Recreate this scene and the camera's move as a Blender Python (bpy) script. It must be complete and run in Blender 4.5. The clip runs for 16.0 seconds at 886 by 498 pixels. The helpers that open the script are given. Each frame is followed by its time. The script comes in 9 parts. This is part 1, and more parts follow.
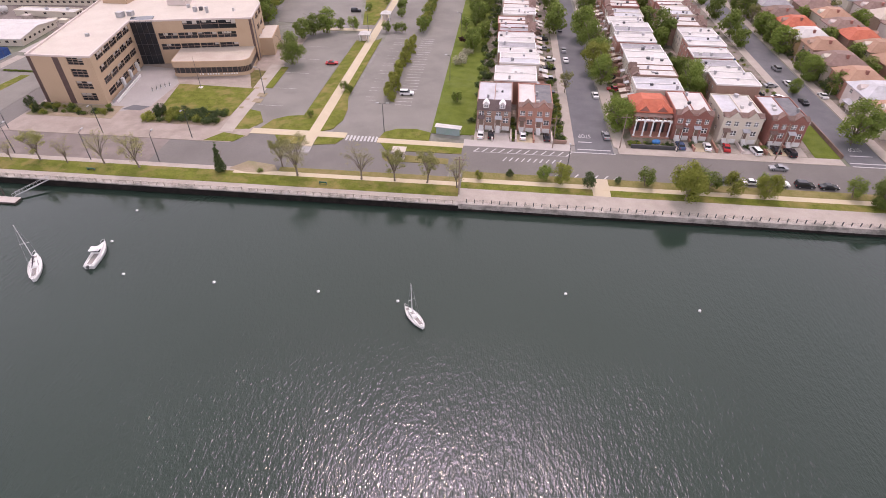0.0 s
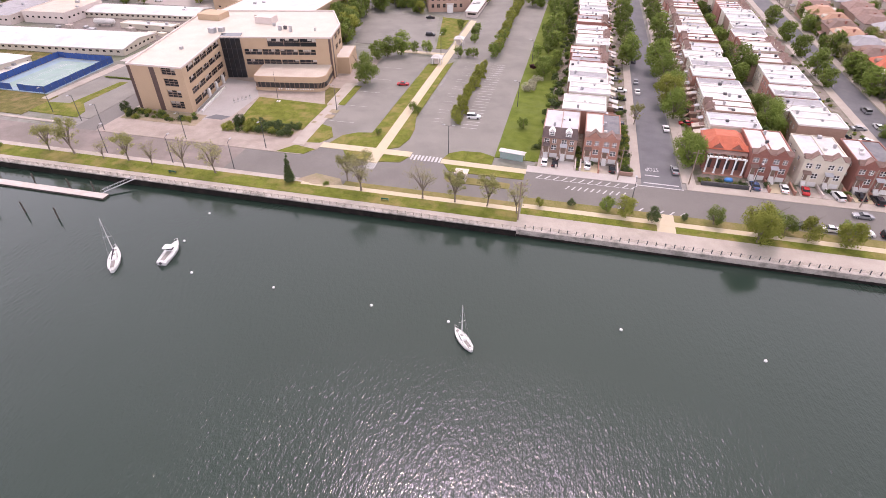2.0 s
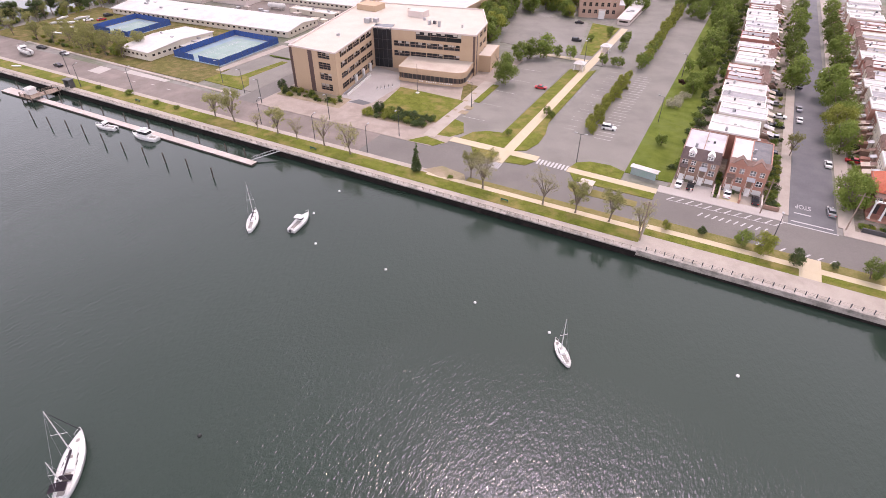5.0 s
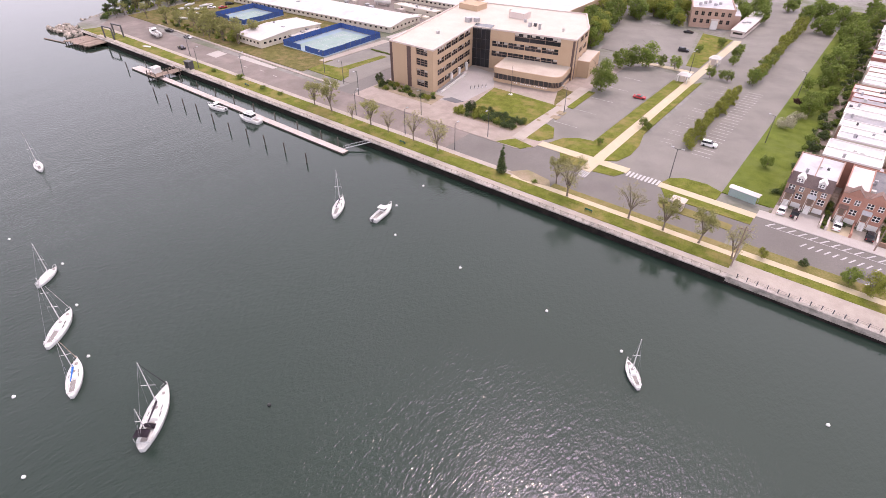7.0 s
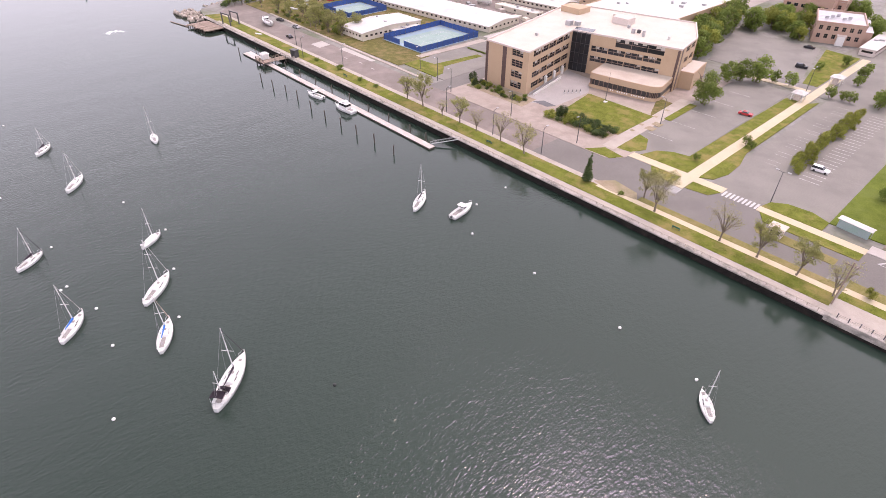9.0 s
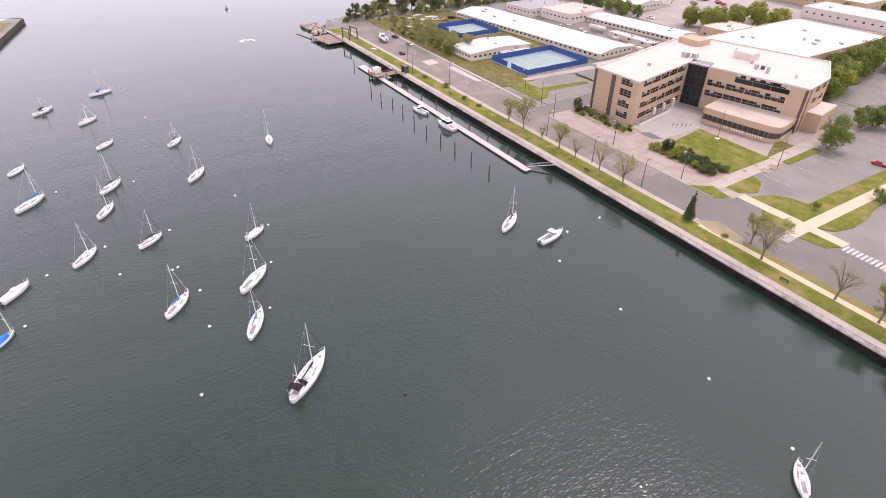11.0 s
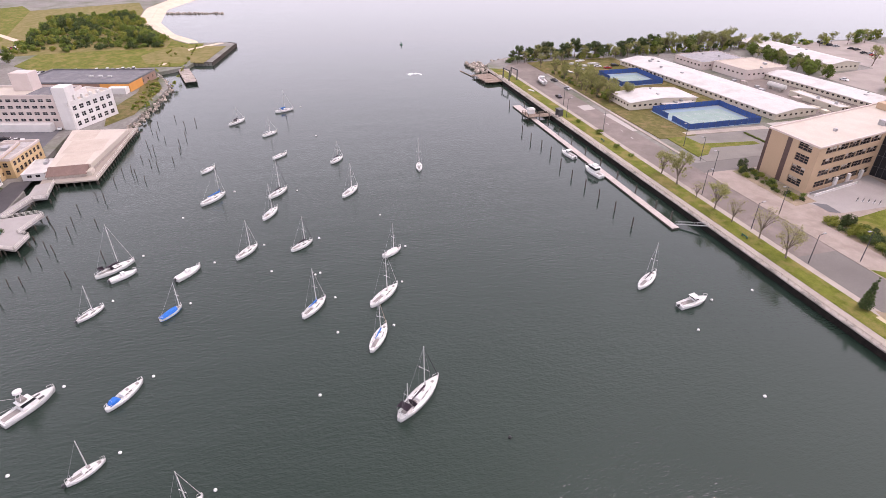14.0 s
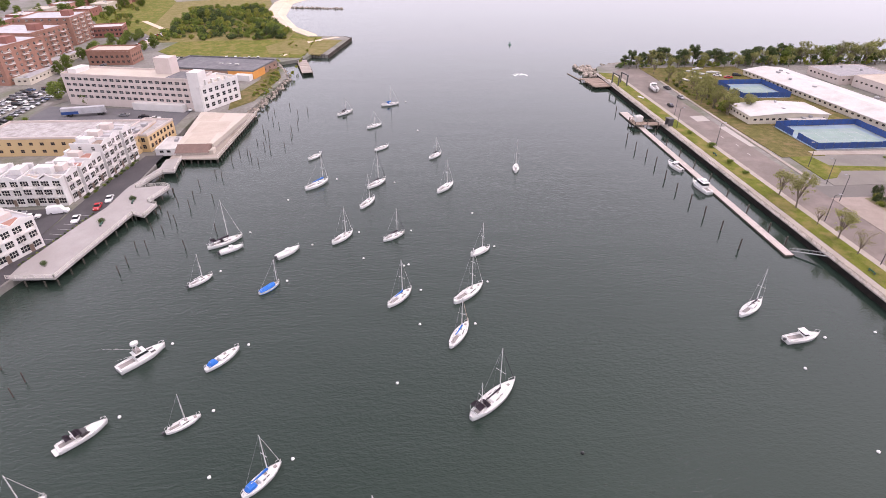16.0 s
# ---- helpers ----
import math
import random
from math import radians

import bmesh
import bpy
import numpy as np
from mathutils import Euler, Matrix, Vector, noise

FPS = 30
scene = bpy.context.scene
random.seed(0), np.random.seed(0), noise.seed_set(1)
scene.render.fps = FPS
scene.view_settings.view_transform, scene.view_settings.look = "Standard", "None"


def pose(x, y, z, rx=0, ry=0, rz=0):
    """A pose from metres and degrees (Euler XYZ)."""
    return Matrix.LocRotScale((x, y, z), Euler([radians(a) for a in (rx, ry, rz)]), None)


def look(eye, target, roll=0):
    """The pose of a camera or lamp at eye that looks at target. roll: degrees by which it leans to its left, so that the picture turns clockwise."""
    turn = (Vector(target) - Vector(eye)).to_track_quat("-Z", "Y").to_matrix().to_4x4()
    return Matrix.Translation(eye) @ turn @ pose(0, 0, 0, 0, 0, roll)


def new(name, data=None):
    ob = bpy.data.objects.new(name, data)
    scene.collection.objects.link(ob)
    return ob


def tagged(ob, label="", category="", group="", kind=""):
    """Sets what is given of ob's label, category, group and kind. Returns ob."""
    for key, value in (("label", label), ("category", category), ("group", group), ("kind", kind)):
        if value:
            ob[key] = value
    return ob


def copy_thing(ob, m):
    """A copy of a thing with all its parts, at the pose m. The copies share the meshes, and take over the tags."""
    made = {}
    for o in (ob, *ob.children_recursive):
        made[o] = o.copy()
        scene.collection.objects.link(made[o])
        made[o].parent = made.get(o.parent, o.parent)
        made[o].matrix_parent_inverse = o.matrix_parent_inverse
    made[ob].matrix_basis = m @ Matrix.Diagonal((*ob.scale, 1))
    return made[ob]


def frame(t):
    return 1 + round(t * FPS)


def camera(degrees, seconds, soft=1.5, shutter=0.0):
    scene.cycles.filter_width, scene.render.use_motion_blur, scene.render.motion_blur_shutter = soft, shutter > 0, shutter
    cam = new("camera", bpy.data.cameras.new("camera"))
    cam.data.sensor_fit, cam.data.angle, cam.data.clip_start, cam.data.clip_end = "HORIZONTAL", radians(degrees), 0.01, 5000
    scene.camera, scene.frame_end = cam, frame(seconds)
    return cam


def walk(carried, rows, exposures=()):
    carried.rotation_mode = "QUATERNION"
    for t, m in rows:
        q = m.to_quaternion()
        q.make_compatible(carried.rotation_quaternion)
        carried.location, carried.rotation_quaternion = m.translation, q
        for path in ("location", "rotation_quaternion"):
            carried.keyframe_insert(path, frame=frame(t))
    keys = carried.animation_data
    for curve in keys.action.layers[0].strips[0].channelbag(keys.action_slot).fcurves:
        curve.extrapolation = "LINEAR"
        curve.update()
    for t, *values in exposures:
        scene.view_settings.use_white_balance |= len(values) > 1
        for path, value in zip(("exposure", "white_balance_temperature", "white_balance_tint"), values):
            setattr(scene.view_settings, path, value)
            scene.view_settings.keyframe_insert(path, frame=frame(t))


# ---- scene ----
cam = camera(78.01, 16.0, soft=0.55)
# seconds, then x, y, z and the turns: tilt, roll, heading
PATH = (
    (0.0, 0, 0, 80, 50.67, -0.12, 6.06),
    (0.5, 0, 0, 80, 46.11, -0.06, 7.06),
    (1.0, 0, 0, 80, 46.09, -0.09, 9.03),
    (1.5, 0, 0, 80, 46.41, -0.07, 11.02),
    (2.0, 0, 0, 80, 52.98, -0.07, 13.40),
    (2.5, 0, 0, 80, 53.05, -0.07, 15.79),
    (3.0, 0, 0, 80, 53.06, -0.10, 18.22),
    (3.5, 0, 0, 80, 53.06, -0.05, 20.61),
    (4.0, 0, 0, 80, 53.03, -0.06, 23.08),
    (6.5, 0, 0, 80, 53.05, -0.13, 35.53),
    (7.0, 0, 0, 80, 53.04, -0.10, 38.05),
    (7.5, 0, 0, 80, 53.04, -0.13, 40.55),
    (8.0, 0, 0, 80, 52.99, -0.15, 43.06),
    (8.5, 0, 0, 80, 52.98, -0.12, 45.47),
    (9.0, 0, 0, 80, 52.99, -0.12, 47.94),
    (11.5, 0, 0, 80, 54.95, -0.18, 61.48),
    (12.0, 0, 0, 80, 54.94, -0.18, 64.00),
    (12.5, 0, 0, 80, 57.14, -0.17, 67.27),
    (13.0, 0, 0, 80, 58.85, -0.10, 70.01),
    (13.5, 0, 0, 80, 58.83, -0.10, 72.49),
    (14.0, 0, 0, 80, 58.80, -0.05, 75.08),
    (14.5, 0, 0, 80, 58.80, -0.06, 77.87),
    (15.0, 0, 0, 80, 58.82, -0.08, 80.43),
    (15.5, 0, 0, 80, 58.79, -0.06, 83.24),
    (16.0, 0, 0, 80, 58.76, -0.00, 85.87),
)
KELVIN, TINT = 6850, 20
# the camera opens up a little when the water fills its picture
STOPS = ((0.0, -0.40), (0.25, -0.26), (0.5, -0.11), (1.0, -0.03), (1.6, -0.03), (2.2, -0.13), (4.0, -0.16), (7.0, -0.09), (9.0, -0.05), (12.0, -0.14), (14.0, -0.29), (16.0, -0.28))
walk(cam, [(t, pose(*row)) for t, *row in PATH], [(t, stop, KELVIN, TINT) for t, stop in STOPS])
# ---- daylight: thin high cloud, the sun high over the land ----
SUN_ELEVATION, SUN_AZIMUTH = 66.0, -3.0   # azimuth: degrees from +y towards +x
world = bpy.data.worlds.new("sky")
scene.world = world
world.use_nodes = True
wn, wl = world.node_tree.nodes, world.node_tree.links
wn.clear()
sky = wn.new("ShaderNodeTexSky")
sky.sky_type = "NISHITA"
sky.sun_disc = False
sky.sun_elevation, sky.sun_rotation = radians(SUN_ELEVATION), radians(SUN_AZIMUTH)
sky.air_density, sky.dust_density, sky.ozone_density = 1.0, 4.0, 1.0
veil = wn.new("ShaderNodeMix")
veil.data_type = "RGBA"
veil.inputs["Factor"].default_value = 0.85
# the thin cloud is brightest low over the horizon
spot = wn.new("ShaderNodeTexCoord")
split = wn.new("ShaderNodeSeparateXYZ")
wl.new(spot.outputs["Generated"], split.inputs[0])
cloud = wn.new("ShaderNodeValToRGB")
cloud.color_ramp.elements[0].position, cloud.color_ramp.elements[1].position = 0.0, 0.95
cloud.color_ramp.elements[0].color, cloud.color_ramp.elements[1].color = (0.79, 0.80, 0.92, 1), (0.22, 0.218, 0.255, 1)
low = cloud.color_ramp.elements.new(0.35)
low.color = (1.12, 1.115, 1.29, 1)
haze = cloud.color_ramp.elements.new(0.18)
haze.color = (1.06, 1.06, 1.22, 1)
high = cloud.color_ramp.elements.new(0.66)
high.color = (0.94, 0.935, 1.07, 1)
wl.new(split.outputs["Z"], cloud.inputs["Fac"])
gain = wn.new("ShaderNodeVectorMath")
gain.operation = "SCALE"
gain.inputs["Scale"].default_value = 20.0
wl.new(cloud.outputs["Color"], gain.inputs[0])
# a sun behind thin cloud: a blurred bright core in a wide aureole
se, sa = radians(SUN_ELEVATION), radians(SUN_AZIMUTH)
TO_SUN = Vector((math.sin(sa) * math.cos(se), math.cos(sa) * math.cos(se), math.sin(se)))
near_sun = wn.new("ShaderNodeVectorMath")
near_sun.operation = "DOT_PRODUCT"
near_sun.inputs[1].default_value = TO_SUN
wl.new(spot.outputs["Generated"], near_sun.inputs[0])
above = wn.new("ShaderNodeMath")
above.operation = "MAXIMUM"
above.inputs[1].default_value = 0.0
wl.new(near_sun.outputs["Value"], above.inputs[0])
total = gain.outputs[0]
for power, tint in ((8.0, (15.0, 14.8, 13.6)), (150.0, (345.0, 272.0, 390.0))):
    lobe = wn.new("ShaderNodeMath")
    lobe.operation = "POWER"
    lobe.inputs[1].default_value = power
    wl.new(above.outputs[0], lobe.inputs[0])
    glare = wn.new("ShaderNodeVectorMath")
    glare.operation = "SCALE"
    glare.inputs[0].default_value = tint
    wl.new(lobe.outputs[0], glare.inputs["Scale"])
    added = wn.new("ShaderNodeVectorMath")
    added.operation = "ADD"
    wl.new(total, added.inputs[0])
    wl.new(glare.outputs[0], added.inputs[1])
    total = added.outputs[0]
wl.new(total, veil.inputs["B"])
wl.new(sky.outputs[0], veil.inputs["A"])
sky_light = wn.new("ShaderNodeBackground")
sky_light.inputs["Strength"].default_value = 0.11
wl.new(veil.outputs["Result"], sky_light.inputs["Color"])
world_out = wn.new("ShaderNodeOutputWorld")
wl.new(sky_light.outputs[0], world_out.inputs["Surface"])

sun_data = bpy.data.lights.new("sun", "SUN")
sun_data.energy, sun_data.angle, sun_data.color = 0.95, radians(2.0), (1.0, 0.85, 0.58)
sun = new("sun", sun_data)
sun.matrix_world = look((0, 0, 200), Vector((0, 0, 200)) - TO_SUN)
# ---- materials ----
MATS = {}


def surface(name, a, b=None, size=2.0, fine=0.15, rough=0.8, bump=0.3, metal=0.0, stain=None, stain_size=9.0, stain_amount=0.35, vary=0.0, stretch=(1, 1, 1), spec=0.5, thin=0.0):
    """A worn surface: two colours mixed by coarse and fine grain at real size, stains with a shape of their own, relief."""
    m = bpy.data.materials.new(name)
    m.use_nodes = True
    n, l = m.node_tree.nodes, m.node_tree.links
    p = n["Principled BSDF"]
    b = b or tuple(min(1, c * 1.25 + 0.01) for c in a)
    place = n.new("ShaderNodeNewGeometry")
    scaled = n.new("ShaderNodeVectorMath")
    scaled.operation = "MULTIPLY"
    scaled.inputs[1].default_value = stretch
    l.new(place.outputs["Position"], scaled.inputs[0])
    coarse, grain = n.new("ShaderNodeTexNoise"), n.new("ShaderNodeTexNoise")
    for tex, s, d in ((coarse, size, 4.0), (grain, fine, 3.0)):
        tex.inputs["Scale"].default_value = 1.0 / s
        tex.inputs["Detail"].default_value = d
        l.new(scaled.outputs[0], tex.inputs["Vector"])
    both = n.new("ShaderNodeMath")
    both.operation = "ADD"
    l.new(coarse.outputs["Fac"], both.inputs[0])
    l.new(grain.outputs["Fac"], both.inputs[1])
    ramp = n.new("ShaderNodeValToRGB")
    ramp.color_ramp.elements[0].position, ramp.color_ramp.elements[1].position = 0.36, 0.64
    ramp.color_ramp.elements[0].color, ramp.color_ramp.elements[1].color = (*a, 1), (*b, 1)
    half = n.new("ShaderNodeMath")
    half.operation = "MULTIPLY"
    half.inputs[1].default_value = 0.5
    l.new(both.outputs[0], half.inputs[0])
    l.new(half.outputs[0], ramp.inputs["Fac"])
    colour = ramp.outputs["Color"]
    if stain:
        blot = n.new("ShaderNodeTexNoise")
        blot.inputs["Scale"].default_value = 1.0 / stain_size
        blot.inputs["Detail"].default_value = 5.0
        blot.inputs["Roughness"].default_value = 0.65
        l.new(scaled.outputs[0], blot.inputs["Vector"])
        cut = n.new("ShaderNodeMapRange")
        cut.inputs["From Min"].default_value, cut.inputs["From Max"].default_value = 0.47, 0.66
        cut.inputs["To Max"].default_value = stain_amount
        l.new(blot.outputs["Fac"], cut.inputs["Value"])
        mix = n.new("ShaderNodeMix")
        mix.data_type = "RGBA"
        mix.inputs["B"].default_value = (*stain, 1)
        l.new(cut.outputs[0], mix.inputs["Factor"])
        l.new(colour, mix.inputs["A"])
        colour = mix.outputs["Result"]
    if vary:
        info = n.new("ShaderNodeObjectInfo")
        span = n.new("ShaderNodeMapRange")
        span.inputs["To Min"].default_value, span.inputs["To Max"].default_value = 1 - vary, 1 + vary
        l.new(info.outputs["Random"], span.inputs["Value"])
        tone = n.new("ShaderNodeHueSaturation")
        l.new(span.outputs[0], tone.inputs["Value"])
        l.new(colour, tone.inputs["Color"])
        colour = tone.outputs["Color"]
    l.new(colour, p.inputs["Base Color"])
    p.inputs["Roughness"].default_value, p.inputs["Metallic"].default_value = rough, metal
    p.inputs["Specular IOR Level"].default_value = spec
    if bump:
        relief = n.new("ShaderNodeBump")
        relief.inputs["Strength"].default_value, relief.inputs["Distance"].default_value = bump, 0.05
        l.new(both.outputs[0], relief.inputs["Height"])
        l.new(relief.outputs[0], p.inputs["Normal"])
    if thin:
        glow = n.new("ShaderNodeBsdfTranslucent")
        l.new(colour, glow.inputs["Color"])
        sheer = n.new("ShaderNodeMixShader")
        sheer.inputs["Fac"].default_value = thin
        l.new(p.outputs[0], sheer.inputs[1])
        l.new(glow.outputs[0], sheer.inputs[2])
        l.new(sheer.outputs[0], n["Material Output"].inputs["Surface"])
    MATS[name] = m
    return m


def water_material():
    m = bpy.data.materials.new("sea_water")
    m.use_nodes = True
    n, l = m.node_tree.nodes, m.node_tree.links
    p = n["Principled BSDF"]
    p.inputs["IOR"].default_value = 1.395
    p.inputs["Roughness"].default_value = 0.05
    place = n.new("ShaderNodeNewGeometry")
    turn = n.new("ShaderNodeMapping")
    turn.inputs["Rotation"].default_value = (0, 0, radians(-6))
    turn.inputs["Scale"].default_value = (1.0, 0.38, 1.0)
    l.new(place.outputs["Position"], turn.inputs["Vector"])
    chop = n.new("ShaderNodeMapping")
    chop.inputs["Rotation"].default_value = (0, 0, radians(-6))
    chop.inputs["Scale"].default_value = (1.0, 0.45, 1.0)
    l.new(place.outputs["Position"], chop.inputs["Vector"])
    height = None
    for scale, weight, detail, along in ((0.10, 0.35, 2.0, turn), (0.7, 0.08, 2.0, turn), (1.5, 0.185, 2.0, chop), (3.5, 0.09, 1.0, chop)):
        tex = n.new("ShaderNodeTexNoise")
        tex.inputs["Scale"].default_value, tex.inputs["Detail"].default_value = scale, detail
        l.new(along.outputs[0], tex.inputs["Vector"])
        part_of = n.new("ShaderNodeMath")
        part_of.operation = "MULTIPLY_ADD"
        part_of.inputs[1].default_value = weight
        l.new(tex.outputs["Fac"], part_of.inputs[0])
        if height:
            l.new(height, part_of.inputs[2])
        else:
            part_of.inputs[2].default_value = 0.0
        height = part_of.outputs[0]
    relief = n.new("ShaderNodeBump")
    relief.inputs["Strength"].default_value, relief.inputs["Distance"].default_value = 1.0, 0.75
    l.new(height, relief.inputs["Height"])
    # calmer water in the lee of the quay
    where = n.new("ShaderNodeSeparateXYZ")
    l.new(place.outputs["Position"], where.inputs[0])
    lee = n.new("ShaderNodeMapRange")
    lee.inputs["From Min"].default_value, lee.inputs["From Max"].default_value = 60.0, 108.0
    lee.inputs["To Min"].default_value, lee.inputs["To Max"].default_value = 1.0, 0.2
    l.new(where.outputs["Y"], lee.inputs["Value"])
    open_sea = n.new("ShaderNodeMapRange")
    open_sea.inputs["From Min"].default_value, open_sea.inputs["From Max"].default_value = -260.0, -50.0
    open_sea.inputs["To Min"].default_value, open_sea.inputs["To Max"].default_value = 0.26, 1.0
    l.new(where.outputs["X"], open_sea.inputs["Value"])
    gust = n.new("ShaderNodeTexNoise")
    gust.inputs["Scale"].default_value, gust.inputs["Detail"].default_value = 0.035, 3.0
    l.new(place.outputs["Position"], gust.inputs["Vector"])
    breeze = n.new("ShaderNodeMapRange")
    breeze.inputs["From Min"].default_value, breeze.inputs["From Max"].default_value = 0.3, 0.7
    breeze.inputs["To Min"].default_value, breeze.inputs["To Max"].default_value = 0.72, 1.0
    l.new(gust.outputs["Fac"], breeze.inputs["Value"])
    calm = breeze.outputs[0]
    for other in (lee, open_sea):
        times = n.new("ShaderNodeMath")
        times.operation = "MULTIPLY"
        l.new(calm, times.inputs[0])
        l.new(other.outputs[0], times.inputs[1])
        calm = times.outputs[0]
    l.new(calm, relief.inputs["Strength"])
    l.new(relief.outputs[0], p.inputs["Normal"])
    wide = n.new("ShaderNodeTexNoise")
    wide.inputs["Scale"].default_value, wide.inputs["Detail"].default_value = 0.012, 4.0
    l.new(place.outputs["Position"], wide.inputs["Vector"])
    ramp = n.new("ShaderNodeValToRGB")
    ramp.color_ramp.elements[0].position, ramp.color_ramp.elements[1].position = 0.3, 0.7
    ramp.color_ramp.elements[0].color, ramp.color_ramp.elements[1].color = (0.0165, 0.0295, 0.0225, 1), (0.021, 0.036, 0.028, 1)
    l.new(wide.outputs["Fac"], ramp.inputs["Fac"])
    l.new(ramp.outputs["Color"], p.inputs["Base Color"])
    MATS["sea_water"] = m


def glass_material():
    m = bpy.data.materials.new("window_glass")
    m.use_nodes = True
    p = m.node_tree.nodes["Principled BSDF"]
    p.inputs["Base Color"].default_value = (0.018, 0.02, 0.024, 1)
    p.inputs["Roughness"].default_value = 0.06
    p.inputs["IOR"].default_value = 1.5
    MATS["window_glass"] = m


water_material()
glass_material()
surface("asphalt", (0.126, 0.117, 0.107), (0.162, 0.151, 0.138), size=7, fine=0.3, stain=(0.095, 0.087, 0.079), stain_size=14, stain_amount=0.5)
surface("asphalt_black", (0.045, 0.043, 0.047), (0.07, 0.066, 0.07), size=5, fine=0.3, stain=(0.10, 0.095, 0.095), stain_size=9)
surface("asphalt_pink", (0.27, 0.235, 0.21), (0.33, 0.29, 0.262), size=9, fine=0.5, stain=(0.22, 0.19, 0.17), stain_size=14, stain_amount=0.6)
surface("asphalt_dark", (0.0892, 0.0892, 0.0978), (0.123, 0.123, 0.132), size=5, fine=0.3, stain=(0.145, 0.145, 0.145), stain_size=10)
surface("asphalt_worn", (0.138, 0.115, 0.101), (0.184, 0.155, 0.138), size=6, fine=0.4, stain=(0.25, 0.21, 0.19), stain_size=9, stain_amount=0.6)
surface("asphalt_lot", (0.162, 0.153, 0.135), (0.206, 0.195, 0.173), size=9, fine=0.4, stain=(0.128, 0.118, 0.107), stain_size=11, stain_amount=0.55)
surface("concrete", (0.352, 0.328, 0.304), (0.432, 0.4, 0.376), size=3, fine=0.2, stain=(0.288, 0.264, 0.24), stain_size=6)
surface("concrete_pale", (0.315, 0.278, 0.240), (0.385, 0.342, 0.298), size=3, fine=0.2, stain=(0.25, 0.215, 0.18), stain_size=7, stain_amount=0.5)
surface("promenade_paving", (0.315, 0.278, 0.240), (0.385, 0.344, 0.300), size=3, fine=0.2, stain=(0.245, 0.212, 0.180), stain_size=5, stain_amount=0.5)
surface("plaza_paving", (0.268, 0.222, 0.190), (0.335, 0.285, 0.245), size=3, fine=0.25, stain=(0.21, 0.17, 0.145), stain_size=5, stain_amount=0.6)
surface("concrete_path", (0.43, 0.365, 0.25), (0.50, 0.43, 0.305), size=2, fine=0.2, stain=(0.37, 0.315, 0.225), stain_size=4)
surface("seawall_stone", (0.30, 0.275, 0.25), (0.42, 0.38, 0.34), size=2.2, fine=0.3, stain=(0.10, 0.10, 0.085), stain_size=3.5, stain_amount=0.8, bump=0.6)
surface("seawall_dark", (0.009, 0.008, 0.008), (0.022, 0.019, 0.018), size=1.5, fine=0.25, stain=(0.045, 0.036, 0.03), stain_size=2.5, stain_amount=0.4, bump=0.6, spec=0.1)
surface("grass", (0.076, 0.097, 0.014), (0.160, 0.174, 0.034), size=2.4, fine=0.35, stain=(0.245, 0.190, 0.080), stain_size=5.5, stain_amount=0.75, bump=0.8, rough=0.95, spec=0.1)
surface("grass_lush", (0.0765, 0.108, 0.0162), (0.135, 0.167, 0.0315), size=3.0, fine=0.35, stain=(0.144, 0.171, 0.054), stain_size=7, stain_amount=0.5, bump=0.8, rough=0.95, spec=0.1)
surface("grass_dry", (0.131, 0.131, 0.0369), (0.221, 0.189, 0.082), size=3.0, fine=0.4, stain=(0.279, 0.213, 0.115), stain_size=5, stain_amount=0.6, bump=0.8, rough=0.95, spec=0.1)
surface("earth", (0.23, 0.18, 0.12), (0.33, 0.27, 0.19), size=3, fine=0.3, stain=(0.14, 0.15, 0.05), stain_size=9, stain_amount=0.6, rough=0.95)
surface("land_far", (0.16, 0.152, 0.136), (0.24, 0.232, 0.216), size=12, fine=1.5, stain=(0.08, 0.104, 0.04), stain_size=30, stain_amount=0.7, rough=0.95)
surface("yard_mix", (0.15, 0.122, 0.10), (0.27, 0.235, 0.205), size=2.5, fine=0.3, stain=(0.055, 0.072, 0.022), stain_size=4, stain_amount=0.85, rough=0.9)
surface("sand", (0.558, 0.45, 0.342), (0.666, 0.558, 0.441), size=8, fine=0.4, stain=(0.45, 0.378, 0.279), stain_size=20, rough=0.95)
surface("white_paint", (0.72, 0.72, 0.71), (0.82, 0.82, 0.81), size=1.0, fine=0.1, rough=0.5, bump=0.05)
surface("road_paint", (0.38, 0.38, 0.37), (0.49, 0.49, 0.48), size=0.8, fine=0.12, rough=0.7, bump=0.05, stain=(0.27, 0.27, 0.27), stain_size=1.5, stain_amount=0.6)
surface("stall_paint", (0.36, 0.35, 0.34), (0.50, 0.49, 0.48), size=0.8, fine=0.12, rough=0.7, bump=0.05, stain=(0.2, 0.19, 0.185), stain_size=1.8, stain_amount=0.9)
surface("deck_grey", (0.295, 0.280, 0.268), (0.37, 0.352, 0.338), size=2.5, fine=0.2, stain=(0.27, 0.245, 0.23), stain_size=5, stain_amount=0.5)
surface("roof_white", (0.47, 0.455, 0.435), (0.55, 0.535, 0.515), size=4, fine=0.5, stain=(0.34, 0.325, 0.32), stain_size=7, stain_amount=0.5, rough=0.7, bump=0.1)
surface("roof_cream", (0.455, 0.41, 0.35), (0.525, 0.475, 0.41), size=6, fine=0.5, stain=(0.437, 0.377, 0.326), stain_size=9, stain_amount=0.5, rough=0.8, bump=0.1)
surface("roof_silver", (0.386, 0.395, 0.42), (0.487, 0.487, 0.512), size=2.5, fine=0.3, stain=(0.294, 0.286, 0.286), stain_size=4, stain_amount=0.6, rough=0.55)
